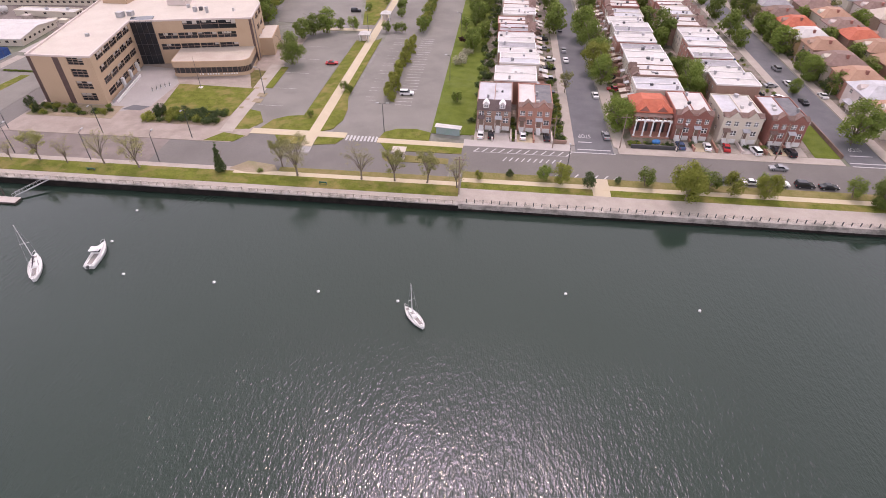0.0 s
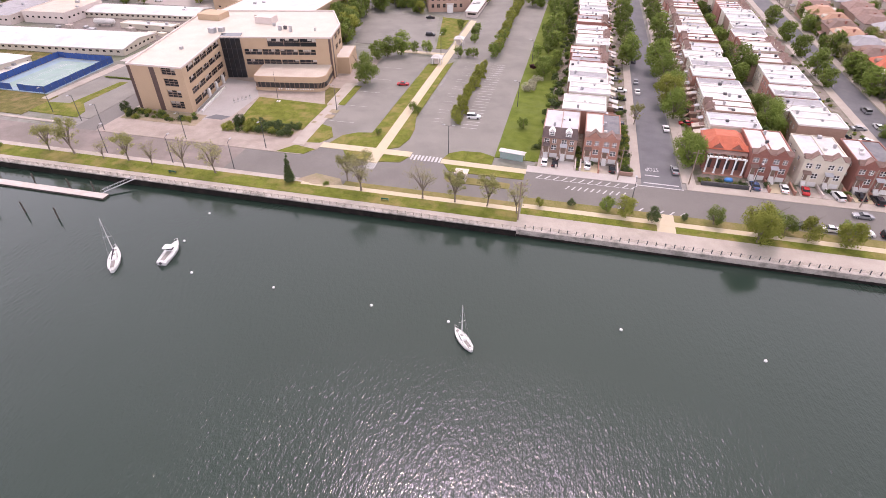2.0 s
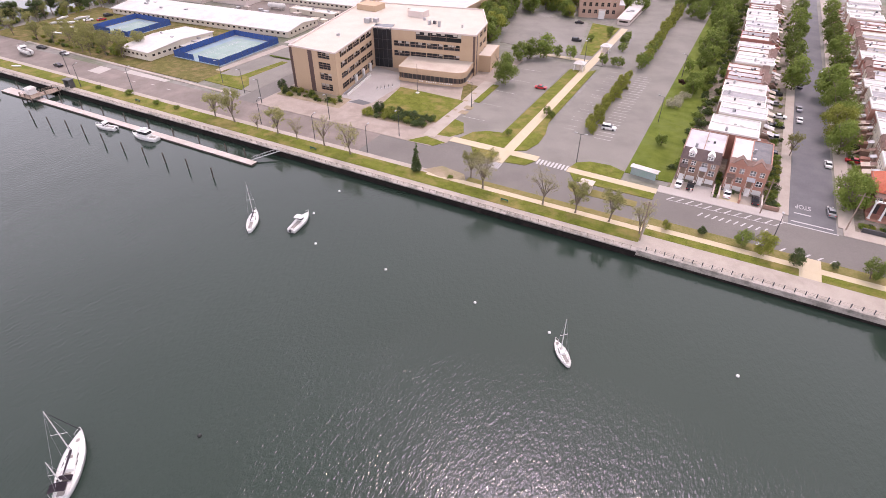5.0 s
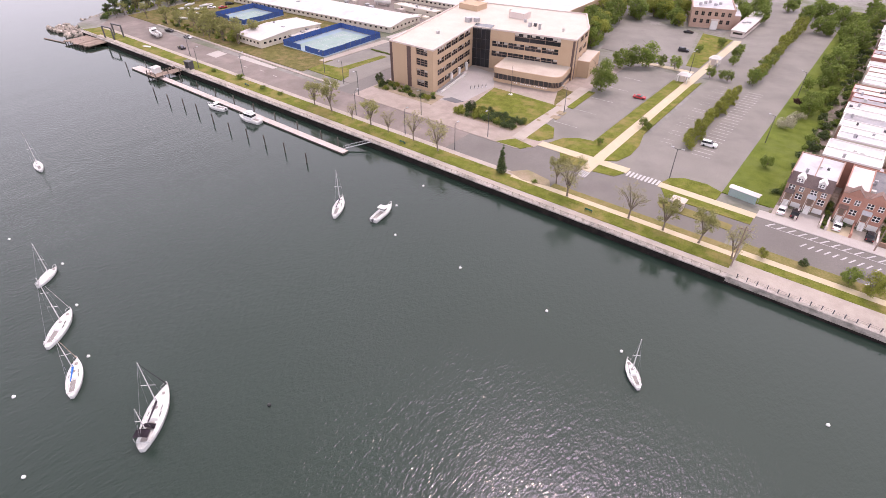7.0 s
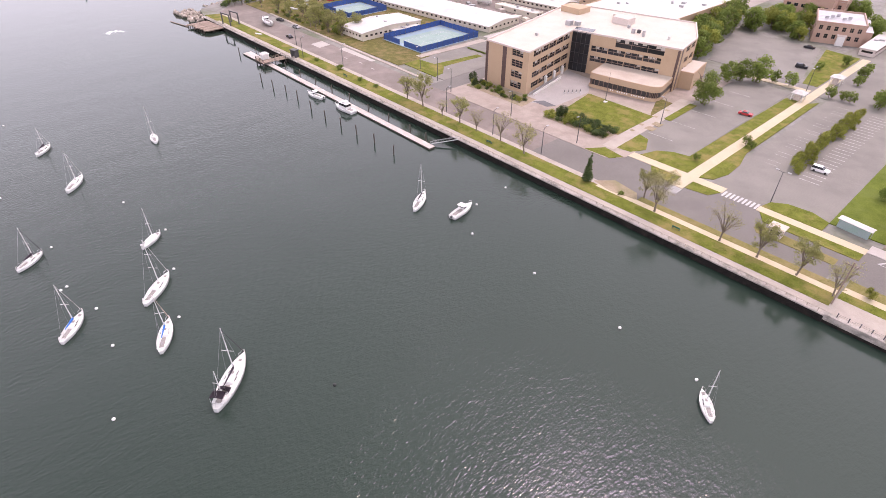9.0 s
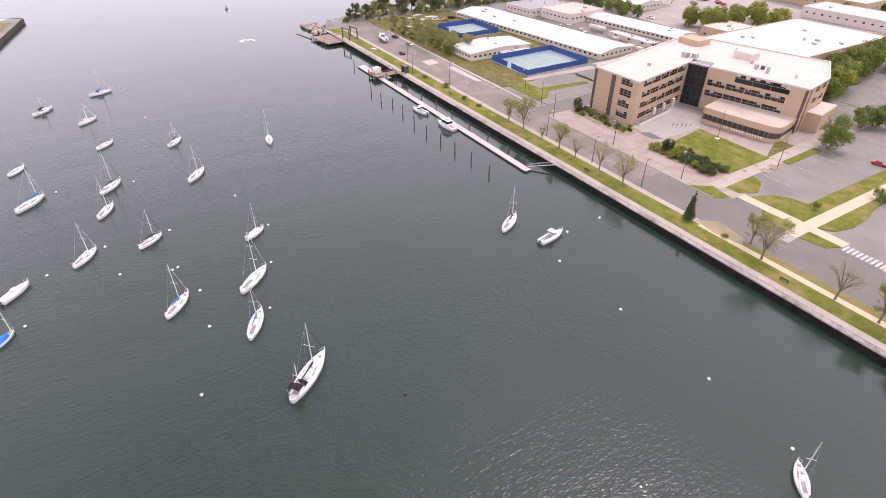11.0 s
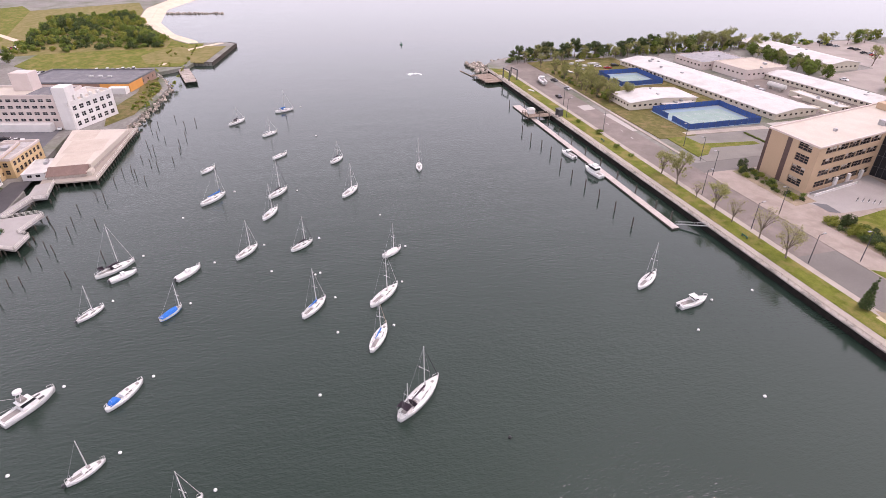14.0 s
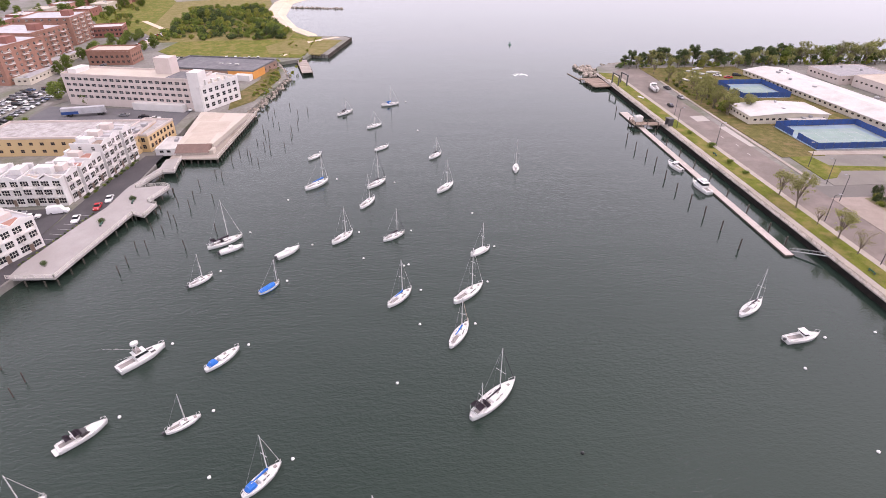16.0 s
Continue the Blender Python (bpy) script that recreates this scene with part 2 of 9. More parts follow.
surface("roof_mottled", (0.30, 0.285, 0.275), (0.47, 0.455, 0.445), size=1.8, fine=0.4, stain=(0.235, 0.215, 0.20), stain_size=3.5, stain_amount=0.8)
surface("roof_grey", (0.255, 0.25, 0.262), (0.335, 0.33, 0.34), size=2.5, fine=0.3, stain=(0.20, 0.195, 0.20), stain_size=3, stain_amount=0.6)
surface("roof_dark", (0.102, 0.102, 0.115), (0.153, 0.153, 0.162), size=2.5, fine=0.3, stain=(0.238, 0.23, 0.23), stain_size=4, stain_amount=0.5)
surface("brick_tan", (0.414, 0.295, 0.194), (0.475, 0.348, 0.233), size=4, fine=0.25, stain=(0.352, 0.251, 0.163), stain_size=8, stain_amount=0.4, bump=0.1)
surface("brick_red", (0.246, 0.101, 0.0792), (0.317, 0.141, 0.11), size=2, fine=0.25, stain=(0.194, 0.0748, 0.0616), stain_size=4, bump=0.15, vary=0.12)
surface("brick_rose", (0.344, 0.172, 0.127), (0.41, 0.221, 0.168), size=2, fine=0.25, stain=(0.279, 0.139, 0.107), stain_size=4, bump=0.15, vary=0.1)
surface("brick_russet", (0.275, 0.14, 0.10), (0.345, 0.185, 0.135), size=2, fine=0.25, stain=(0.22, 0.11, 0.085), stain_size=5, bump=0.15, vary=0.12)
surface("brick_brown", (0.26, 0.165, 0.125), (0.34, 0.22, 0.17), size=2, fine=0.25, stain=(0.2, 0.13, 0.1), stain_size=4, bump=0.15, vary=0.1)
surface("stucco_cream", (0.521, 0.47, 0.386), (0.588, 0.538, 0.454), size=2, fine=0.2, stain=(0.437, 0.386, 0.311), stain_size=4, vary=0.08)
surface("stucco_white", (0.62, 0.603, 0.586), (0.691, 0.674, 0.656), size=3, fine=0.2, stain=(0.514, 0.488, 0.469), stain_size=5)
surface("stucco_yellow", (0.54, 0.387, 0.198), (0.612, 0.45, 0.252), size=3, fine=0.2, stain=(0.45, 0.324, 0.18), stain_size=6)
surface("stucco_pink", (0.533, 0.456, 0.421), (0.602, 0.525, 0.49), size=4, fine=0.3, stain=(0.447, 0.378, 0.344), stain_size=6)
surface("tile_red", (0.378, 0.09, 0.0495), (0.486, 0.14, 0.0765), size=1.2, fine=0.25, stain=(0.27, 0.072, 0.045), stain_size=3, bump=0.5)
surface("tile_orange", (0.30, 0.175, 0.115), (0.385, 0.235, 0.16), size=1.5, fine=0.25, stain=(0.289, 0.153, 0.0935), stain_size=3, bump=0.5, vary=0.15)
surface("shingle_slate", (0.085, 0.06, 0.06), (0.13, 0.095, 0.09), size=1.2, fine=0.2, stain=(0.16, 0.12, 0.11), stain_size=2.5, bump=0.4)
surface("roof_tan", (0.41, 0.355, 0.295), (0.49, 0.43, 0.36), size=5, fine=0.4, stain=(0.38, 0.31, 0.26), stain_size=8, stain_amount=0.6, bump=0.1)
surface("shingle_brown", (0.162, 0.102, 0.085), (0.23, 0.153, 0.128), size=1.2, fine=0.2, stain=(0.119, 0.085, 0.0723), stain_size=3, bump=0.4, vary=0.2)
surface("orange_paint", (0.62, 0.27, 0.06), (0.70, 0.33, 0.09), size=4, fine=0.3, rough=0.6)
surface("window_dark", (0.030, 0.028, 0.030), (0.05, 0.045, 0.045), size=1, fine=0.1, rough=0.3, bump=0.0)
surface("blind_cloth", (0.36, 0.33, 0.29), (0.44, 0.40, 0.36), size=1, fine=0.1, rough=0.9, bump=0.0, vary=0.2)
surface("frame_brown", (0.16, 0.11, 0.085), (0.21, 0.15, 0.115), size=1, fine=0.1, rough=0.5, bump=0.0)
surface("metal_grey", (0.34, 0.34, 0.35), (0.44, 0.44, 0.45), size=0.7, fine=0.1, rough=0.45, metal=0.6, bump=0.05)
surface("metal_dark", (0.045, 0.045, 0.05), (0.08, 0.08, 0.085), size=0.7, fine=0.1, rough=0.5, bump=0.05)
surface("rail_white", (0.57, 0.541, 0.494), (0.684, 0.655, 0.608), size=0.8, fine=0.1, rough=0.6, bump=0.1, stain=(0.399, 0.361, 0.314), stain_size=1.2)
surface("fence_blue", (0.018, 0.055, 0.20), (0.03, 0.085, 0.28), size=1.5, fine=0.1, rough=0.8, stain=(0.035, 0.06, 0.15), stain_size=2)
surface("court_green", (0.185, 0.275, 0.245), (0.245, 0.34, 0.31), size=5, fine=0.3, rough=0.8, stain=(0.28, 0.32, 0.35), stain_size=6, stain_amount=0.6)
surface("court_blue", (0.17, 0.26, 0.335), (0.23, 0.32, 0.39), size=5, fine=0.3, rough=0.8, stain=(0.26, 0.33, 0.35), stain_size=6, stain_amount=0.6)
surface("bark", (0.135, 0.108, 0.085), (0.23, 0.19, 0.15), size=0.5, fine=0.08, bump=0.8, rough=0.95)
surface("leaf_green", (0.108, 0.158, 0.030), (0.220, 0.280, 0.066), size=1.6, fine=0.5, rough=0.7, bump=0.0, vary=0.25, spec=0.25, thin=0.48)
surface("leaf_dark", (0.056, 0.088, 0.032), (0.115, 0.155, 0.058), size=1.6, fine=0.5, rough=0.7, bump=0.0, vary=0.2, spec=0.25, thin=0.48)
surface("leaf_yellow", (0.18, 0.21, 0.034), (0.315, 0.33, 0.075), size=1.6, fine=0.5, rough=0.7, bump=0.0, vary=0.18, spec=0.25, thin=0.48)
surface("leaf_spring", (0.22, 0.215, 0.09), (0.34, 0.325, 0.16), size=1.2, fine=0.4, rough=0.8, bump=0.0, vary=0.15, spec=0.2, thin=0.48)
surface("leaf_purple", (0.05, 0.02, 0.025), (0.09, 0.04, 0.04), size=1.2, fine=0.4, rough=0.8, bump=0.0, spec=0.2, thin=0.48)
surface("blossom", (0.35, 0.34, 0.24), (0.5, 0.48, 0.38), size=1.0, fine=0.3, rough=0.8, bump=0.0, thin=0.48)
surface("hull_white", (0.66, 0.66, 0.65), (0.72, 0.72, 0.71), size=1.5, fine=0.2, rough=0.25, bump=0.0)
surface("deck_white", (0.594, 0.594, 0.576), (0.666, 0.666, 0.648), size=0.8, fine=0.1, rough=0.5, bump=0.05)
surface("boot_dark", (0.03, 0.03, 0.04), (0.06, 0.05, 0.06), size=1.5, fine=0.2, rough=0.4, bump=0.0)
surface("canvas_blue", (0.012, 0.12, 0.46), (0.025, 0.17, 0.56), size=0.6, fine=0.1, rough=0.85, bump=0.3)
surface("canvas_black", (0.022, 0.016, 0.024), (0.045, 0.03, 0.045), size=0.6, fine=0.1, rough=0.85, bump=0.3)
surface("canvas_tan", (0.55, 0.42, 0.32), (0.64, 0.5, 0.4), size=0.6, fine=0.1, rough=0.85, bump=0.3)
surface("spar_alu", (0.60, 0.59, 0.58), (0.68, 0.67, 0.66), size=0.6, fine=0.1, rough=0.4, metal=0.0, bump=0.0)
surface("cockpit_grey", (0.20, 0.18, 0.17), (0.29, 0.265, 0.25), size=0.5, fine=0.08, rough=0.6, bump=0.1)
surface("timber_wet", (0.045, 0.036, 0.03), (0.09, 0.07, 0.058), size=0.6, fine=0.1, rough=0.7, bump=0.6)
surface("timber_grey", (0.30, 0.26, 0.23), (0.42, 0.37, 0.33), size=0.8, fine=0.12, rough=0.85, bump=0.4, vary=0.15)
surface("timber_old", (0.20, 0.15, 0.12), (0.31, 0.24, 0.19), size=0.8, fine=0.12, rough=0.9, bump=0.6)
surface("dock_deck", (0.42, 0.375, 0.345), (0.50, 0.45, 0.42), size=1.2, fine=0.15, rough=0.8, bump=0.2, stain=(0.405, 0.36, 0.333), stain_size=3)
surface("rock", (0.27, 0.23, 0.19), (0.42, 0.37, 0.32), size=1.2, fine=0.2, rough=0.9, bump=0.8, vary=0.3)
surface("buoy_white", (0.72, 0.72, 0.70), (0.80, 0.80, 0.78), size=0.4, fine=0.1, rough=0.45, bump=0.0)
surface("buoy_dark", (0.012, 0.014, 0.014), (0.022, 0.024, 0.024), size=0.4, fine=0.1, rough=0.45, bump=0.0)
surface("buoy_green", (0.02, 0.09, 0.06), (0.03, 0.13, 0.08), size=0.4, fine=0.1, rough=0.45, bump=0.0)
surface("car_white", (0.75, 0.75, 0.75), (0.8, 0.8, 0.8), size=2, fine=0.3, rough=0.2, bump=0.0)
surface("car_black", (0.015, 0.015, 0.02), (0.025, 0.025, 0.03), size=2, fine=0.3, rough=0.2, bump=0.0)
surface("car_silver", (0.38, 0.39, 0.41), (0.45, 0.46, 0.48), size=2, fine=0.3, rough=0.25, metal=0.5, bump=0.0)
surface("car_red", (0.40, 0.03, 0.035), (0.48, 0.05, 0.05), size=2, fine=0.3, rough=0.2, bump=0.0)
surface("car_blue", (0.05, 0.08, 0.16), (0.07, 0.11, 0.2), size=2, fine=0.3, rough=0.2, bump=0.0)
surface("tyre", (0.02, 0.02, 0.02), (0.03, 0.03, 0.03), size=0.5, fine=0.1, rough=0.9, bump=0.1)

surface("grass_patchy", (0.078, 0.082, 0.022), (0.165, 0.145, 0.055), size=2.5, fine=0.35, stain=(0.21, 0.15, 0.085), stain_size=5, stain_amount=0.75, bump=0.8, rough=0.95, spec=0.1)
surface("brick_sand", (0.36, 0.24, 0.185), (0.44, 0.305, 0.24), size=2.5, fine=0.25, stain=(0.30, 0.195, 0.15), stain_size=5, bump=0.15)
surface("panel_brown", (0.075, 0.045, 0.040), (0.105, 0.066, 0.058), size=1.5, fine=0.15, rough=0.5, bump=0.05)
surface("antifoul", (0.025, 0.022, 0.03), (0.05, 0.04, 0.05), size=1.0, fine=0.15, rough=0.6, bump=0.1)
surface("court_paving", (0.285, 0.272, 0.258), (0.345, 0.328, 0.312), size=3, fine=0.25, stain=(0.28, 0.262, 0.25), stain_size=6, stain_amount=0.5)
surface("tarp_blue", (0.03, 0.16, 0.42), (0.05, 0.22, 0.52), size=0.6, fine=0.1, rough=0.7, bump=0.3)
surface("leaf_olive", (0.20, 0.21, 0.07), (0.33, 0.33, 0.14), size=1.4, fine=0.4, rough=0.8, bump=0.0, vary=0.18, spec=0.2, thin=0.48)
surface("rail_tan", (0.36, 0.315, 0.265), (0.46, 0.41, 0.35), size=0.8, fine=0.1, rough=0.7, bump=0.15, stain=(0.24, 0.20, 0.165), stain_size=1.5)
# ---- building blocks ----
def box(bm, x0, y0, z0, x1, y1, z1):
    """An upright block between two corners."""
    v = [bm.verts.new(c) for c in ((x0, y0, z0), (x1, y0, z0), (x1, y1, z0), (x0, y1, z0), (x0, y0, z1), (x1, y0, z1), (x1, y1, z1), (x0, y1, z1))]
    for f in ((3, 2, 1, 0), (4, 5, 6, 7), (0, 1, 5, 4), (1, 2, 6, 5), (2, 3, 7, 6), (3, 0, 4, 7)):
        bm.faces.new([v[i] for i in f])
    return bm


def prism(bm, pts, z0, z1):
    """A slab over an outline, counter-clockwise."""
    area = sum(a[0] * b[1] - b[0] * a[1] for a, b in zip(pts, pts[1:] + pts[:1]))
    if area < 0:
        pts = pts[::-1]
    low, high = [bm.verts.new((x, y, z0)) for x, y in pts], [bm.verts.new((x, y, z1)) for x, y in pts]
    bm.faces.new(high)
    bm.faces.new(low[::-1])
    for i in range(len(pts)):
        j = (i + 1) % len(pts)
        bm.faces.new((low[i], low[j], high[j], high[i]))
    return bm


def rod(bm, a, b, r0, r1=None, n=6):
    """A round bar from a to b that may taper."""
    a, b, r1 = Vector(a), Vector(b), r0 if r1 is None else r1
    d = (b - a).normalized()
    side = d.orthogonal().normalized()
    up = d.cross(side)
    rings = []
    for c, r in ((a, r0), (b, r1)):
        rings.append([bm.verts.new(c + (side * math.cos(2 * math.pi * i / n) + up * math.sin(2 * math.pi * i / n)) * r) for i in range(n)])
    for i in range(n):
        bm.faces.new((rings[0][i], rings[0][(i + 1) % n], rings[1][(i + 1) % n], rings[1][i]))
    bm.faces.new(rings[1])
    bm.faces.new(rings[0][::-1])
    return bm


def ball(bm, c, r, squash=1.0, n=8, rings=5):
    """A rounded lump."""
    c = Vector(c)
    rows = []
    for j in range(1, rings):
        a = math.pi * j / rings
        rows.append([bm.verts.new(c + Vector((r * math.sin(a) * math.cos(2 * math.pi * i / n), r * math.sin(a) * math.sin(2 * math.pi * i / n), r * squash * math.cos(a)))) for i in range(n)])
    top, low = bm.verts.new(c + Vector((0, 0, r * squash))), bm.verts.new(c - Vector((0, 0, r * squash)))
    for i in range(n):
        bm.faces.new((top, rows[0][i], rows[0][(i + 1) % n]))
        bm.faces.new((low, rows[-1][(i + 1) % n], rows[-1][i]))
        for a, b in zip(rows, rows[1:]):
            bm.faces.new((a[i], b[i], b[(i + 1) % n], a[(i + 1) % n]))
    return bm


def loft(bm, rings, closed=True, caps=True):
    """A skin over rings of points."""
    made = [[bm.verts.new(p) for p in ring] for ring in rings]
    n = len(made[0])
    for a, b in zip(made, made[1:]):
        for i in range(n if closed else n - 1):
            bm.faces.new((a[i], a[(i + 1) % n], b[(i + 1) % n], b[i]))
    if caps:
        bm.faces.new(made[0][::-1])
        bm.faces.new(made[-1])
    return bm


def mesh_of(name, bm, material, smooth=False):
    bmesh.ops.recalc_face_normals(bm, faces=bm.faces)
    data = bpy.data.meshes.new(name)
    bm.to_mesh(data)
    bm.free()
    data.materials.append(MATS[material])
    if smooth:
        data.polygons.foreach_set("use_smooth", [True] * len(data.polygons))
    return data


def part(name, bm, material, parent, label="", smooth=False):
    ob = new(name, mesh_of(name, bm, material, smooth))
    ob.parent = parent
    return tagged(ob, label)


def shared(name, data, parent, m, label=""):
    """A part on a mesh that alike parts share."""
    ob = new(name, data)
    ob.parent = parent
    ob.matrix_basis = m
    return tagged(ob, label)


def thing(name, x, y, z, turn, label, category, group="", kind=""):
    ob = new(name)
    ob.empty_display_size = 0.5
    ob.matrix_basis = pose(x, y, z, 0, 0, turn)
    return tagged(ob, label, category, group, kind)


def structure(name, bm, material, label="", category=""):
    return tagged(new(name, mesh_of(name, bm, material)), label, category, "", "structure")


def single(name, bm, material, m, label, category, group="", smooth=False):
    """A thing of one mesh."""
    ob = new(name, mesh_of(name, bm, material, smooth))
    ob.matrix_basis = m
    return tagged(ob, label, category, group)


B = bmesh.new
WINDOW_MESHES = {}


def facade(bm, ax, ay, bx, by, z0, z1, holes=(), depth=0.25):
    """One wall from a to b, seen from outside with b to the right, with openings (u0, u1, v0, v1) cut into it."""
    a, b = Vector((ax, ay, 0)), Vector((bx, by, 0))
    length = (b - a).length
    u = (b - a) / length
    inward = Vector((-u.y, u.x, 0))
    us = sorted({0.0, length, *(h[0] for h in holes), *(h[1] for h in holes)})
    vs = sorted({z0, z1, *(h[2] for h in holes), *(h[3] for h in holes)})
    at = lambda s, z, d=0.0: bm.verts.new(a + u * s + inward * d + Vector((0, 0, z)))
    for v0, v1 in zip(vs, vs[1:]):
        run = None
        for u0, u1 in zip(us, us[1:]):
            mu, mv = (u0 + u1) / 2, (v0 + v1) / 2
            hole = any(h[0] < mu < h[1] and h[2] < mv < h[3] for h in holes)
            if hole:
                if run is not None:
                    bm.faces.new((at(run, v0), at(u0, v0), at(u0, v1), at(run, v1)))
                run = None
            elif run is None:
                run = u0
        if run is not None:
            bm.faces.new((at(run, v0), at(length, v0), at(length, v1), at(run, v1)))
    for u0, u1, v0, v1 in holes:
        for (s0, t0), (s1, t1) in (((u0, v0), (u1, v0)), ((u1, v0), (u1, v1)), ((u1, v1), (u0, v1)), ((u0, v1), (u0, v0))):
            bm.faces.new((at(s0, t0), at(s0, t0, depth), at(s1, t1, depth), at(s1, t1)))
    return bm


def lattice(w, h, cols, rows, bar):
    """The front of a window in the x-z plane: a grid of panes, each inset by the width of its bars."""
    bm = B()
    grid = [[bm.verts.new((-w / 2 + w * i / cols, -0.10, h * j / rows)) for i in range(cols + 1)] for j in range(rows + 1)]
    for j in range(rows):
        for i in range(cols):
            bm.faces.new((grid[j][i], grid[j][i + 1], grid[j + 1][i + 1], grid[j + 1][i]))
    bm.normal_update()
    panes = bm.faces[:]
    bmesh.ops.inset_individual(bm, faces=panes, thickness=bar * 0.6, use_even_offset=True)
    return bm, panes


def window_mesh(w, h, cols, rows, bar, frame_mat):
    key = (round(w, 2), round(h, 2), cols, rows, bar, frame_mat)
    if key not in WINDOW_MESHES:
        bm, panes = lattice(w, h, cols, rows, bar)
        bmesh.ops.delete(bm, geom=panes, context="FACES")
        bmesh.ops.solidify(bm, geom=bm.faces[:], thickness=0.09)
        # a far window is one skin, its panes sunk behind the bars
        far, panes = lattice(w, h, cols, rows, bar)
        bmesh.ops.translate(far, verts=list({v for f in panes for v in f.verts}), vec=(0, 0.07, 0))
        for f in panes:
            f.material_index = 1
        rim = bmesh.ops.extrude_edge_only(far, edges=[e for e in far.edges if e.is_boundary])
        bmesh.ops.translate(far, verts=[v for v in rim["geom"] if isinstance(v, bmesh.types.BMVert)], vec=(0, 0.1, 0))
        whole = mesh_of("window", far, frame_mat)
        whole.materials.append(MATS["window_glass"])
        WINDOW_MESHES[key] = mesh_of("window", bm, frame_mat), mesh_of("pane", box(B(), -w / 2, -0.04, 0, w / 2, -0.02, h), "window_glass"), whole
    return WINDOW_MESHES[key]


def faces_bay(parent, ax, ay, bx, by):
    """Whether a wall looks towards the open water of the bay; only such walls get windows in the far quarters."""
    m = parent.matrix_basis
    a, b = m @ Vector((ax, ay, 0)), m @ Vector((bx, by, 0))
    out = Vector((b.y - a.y, a.x - b.x, 0))
    return out.dot(-(a + b) / 2) > 0


def windows(parent, ax, ay, bx, by, holes, depth=0.25, cols=2, rows=2, bar=0.08, frame_mat="rail_white", near=False):
    """A framed window with its pane in each opening of a wall."""
    a, b = Vector((ax, ay, 0)), Vector((bx, by, 0))
    u = (b - a).normalized()
    inward = Vector((-u.y, u.x, 0))
    turn = math.degrees(math.atan2(u.y, u.x))
    for u0, u1, v0, v1 in holes:
        sash, pane, whole = window_mesh(u1 - u0, v1 - v0, cols, rows, bar, frame_mat)
        p = a + u * (u0 + u1) / 2 + inward * depth
        m = pose(p.x, p.y, v0, 0, 0, turn)
        if near:
            shared("pane", pane, shared("window", sash, parent, m), Matrix())
        else:
            shared("window", whole, parent, m)


def row_of(u0, u1, n, w, v0, v1):
    """n openings of width w spread evenly from u0 to u1."""
    step = (u1 - u0) / n
    return [(u0 + step * (i + 0.5) - w / 2, u0 + step * (i + 0.5) + w / 2, v0, v1) for i in range(n)]
# ---- water and land ----
bm = B()
box(bm, -4000, -4000, -6.0, 4000, 4000, 0.0)
structure("water", bm, "sea_water", "grey-green rippled sea water of the bay", "water")

# land north of the bay, with its quay line at y = 113
NORTH = [(-318, 113.2), (-8, 113.2), (600, 113.2), (3900, 113.2), (3900, 3900), (-344, 3900), (-344, 520), (-338, 300), (-345, 180), (-350, 140), (-335, 118)]
bm = B()
prism(bm, NORTH, -4, 1.9)
structure("ground_north", bm, "land_far", "flat town land behind the quay", "ground")
# land south-west of the bay
SOUTH = [(3900, -101), (-118, -101), (-150, -92), (-196, -92), (-200, -95), (-254, -95), (-256, -74), (-277, -71), (-323, -66), (-345, -72), (-360, -80), (-372, -63), (-384, -60), (-380, -49), (-440, -38), (-447, -44), (-452, -72), (-470, -78), (-503, -97), (-566, -118), (-650, -125), (-800, -90), (-1000, -60), (-1000, -3900), (3900, -3900)]
bm = B()
prism(bm, SOUTH, -4, 1.9)
structure("ground_south", bm, "land_far", "flat land with streets, grass and sand", "ground")


def sheet(name, pts, top, material, label, category="pavement", low=1.7):
    bm = B()
    prism(bm, pts, low, top)
    return structure(name, bm, material, label, category)


def rect(x0, y0, x1, y1):
    return [(x0, y0), (x1, y0), (x1, y1), (x0, y1)]


# seawall
bm = B()
box(bm, -320, 112.6, -4, -8, 113.9, 2.0)
box(bm, -320, 112.42, 1.72, -8, 112.6, 2.02)
structure("seawall_west", bm, "seawall_stone", "weathered stone seawall with dark tide stains", "seawall")
bm = B()
box(bm, -8, 112.9, -4, 700, 113.9, 1.85)
box(bm, -8, 112.7, 1.4, 700, 113.9, 2.1)
structure("seawall_east", bm, "seawall_stone", "grey seawall below the wide promenade", "seawall")
# near-black facing: almost full height in the west, only the foot in the east
bm = B()
box(bm, -320, 112.45, -4, -8, 112.6, 1.72)
box(bm, -8, 112.65, -4, 700, 112.9, 0.55)
structure("seawall_tide_band", bm, "seawall_dark", "near-black band along the face of the seawall", "seawall")
# quay strips west of the corner
sheet("pavement_quay", rect(-318, 113.9, -8.4, 116.0), 2.06, "promenade_paving", "narrow concrete strip along the quay")
sheet("grass_quay", rect(-316, 116.0, -70, 121.9), 2.12, "grass", "mown grass strip along the quay", "grass")
sheet("grass_quay_mid", rect(-70, 116.0, -8.4, 120.9), 2.12, "grass", "mown grass strip along the quay", "grass")
sheet("pavement_1", rect(-318, 121.9, -70, 123.9), 2.12, "concrete_pale", "pale concrete pavement beside the road")
sheet("pavement_2", rect(-70, 120.9, -8.4, 122.9), 2.10, "concrete_path", "pale concrete path between grass strips")
sheet("grass_verge", rect(-58, 122.9, -8.4, 125.2), 2.13, "grass_dry", "thin dry verge beside the road", "grass")
sheet("earth_patch", [(-72, 122.9), (-66, 121.5), (-58, 122.9), (-60, 126), (-68, 127.5)], 2.125, "earth", "bare earth bed with brick edging", "earth")
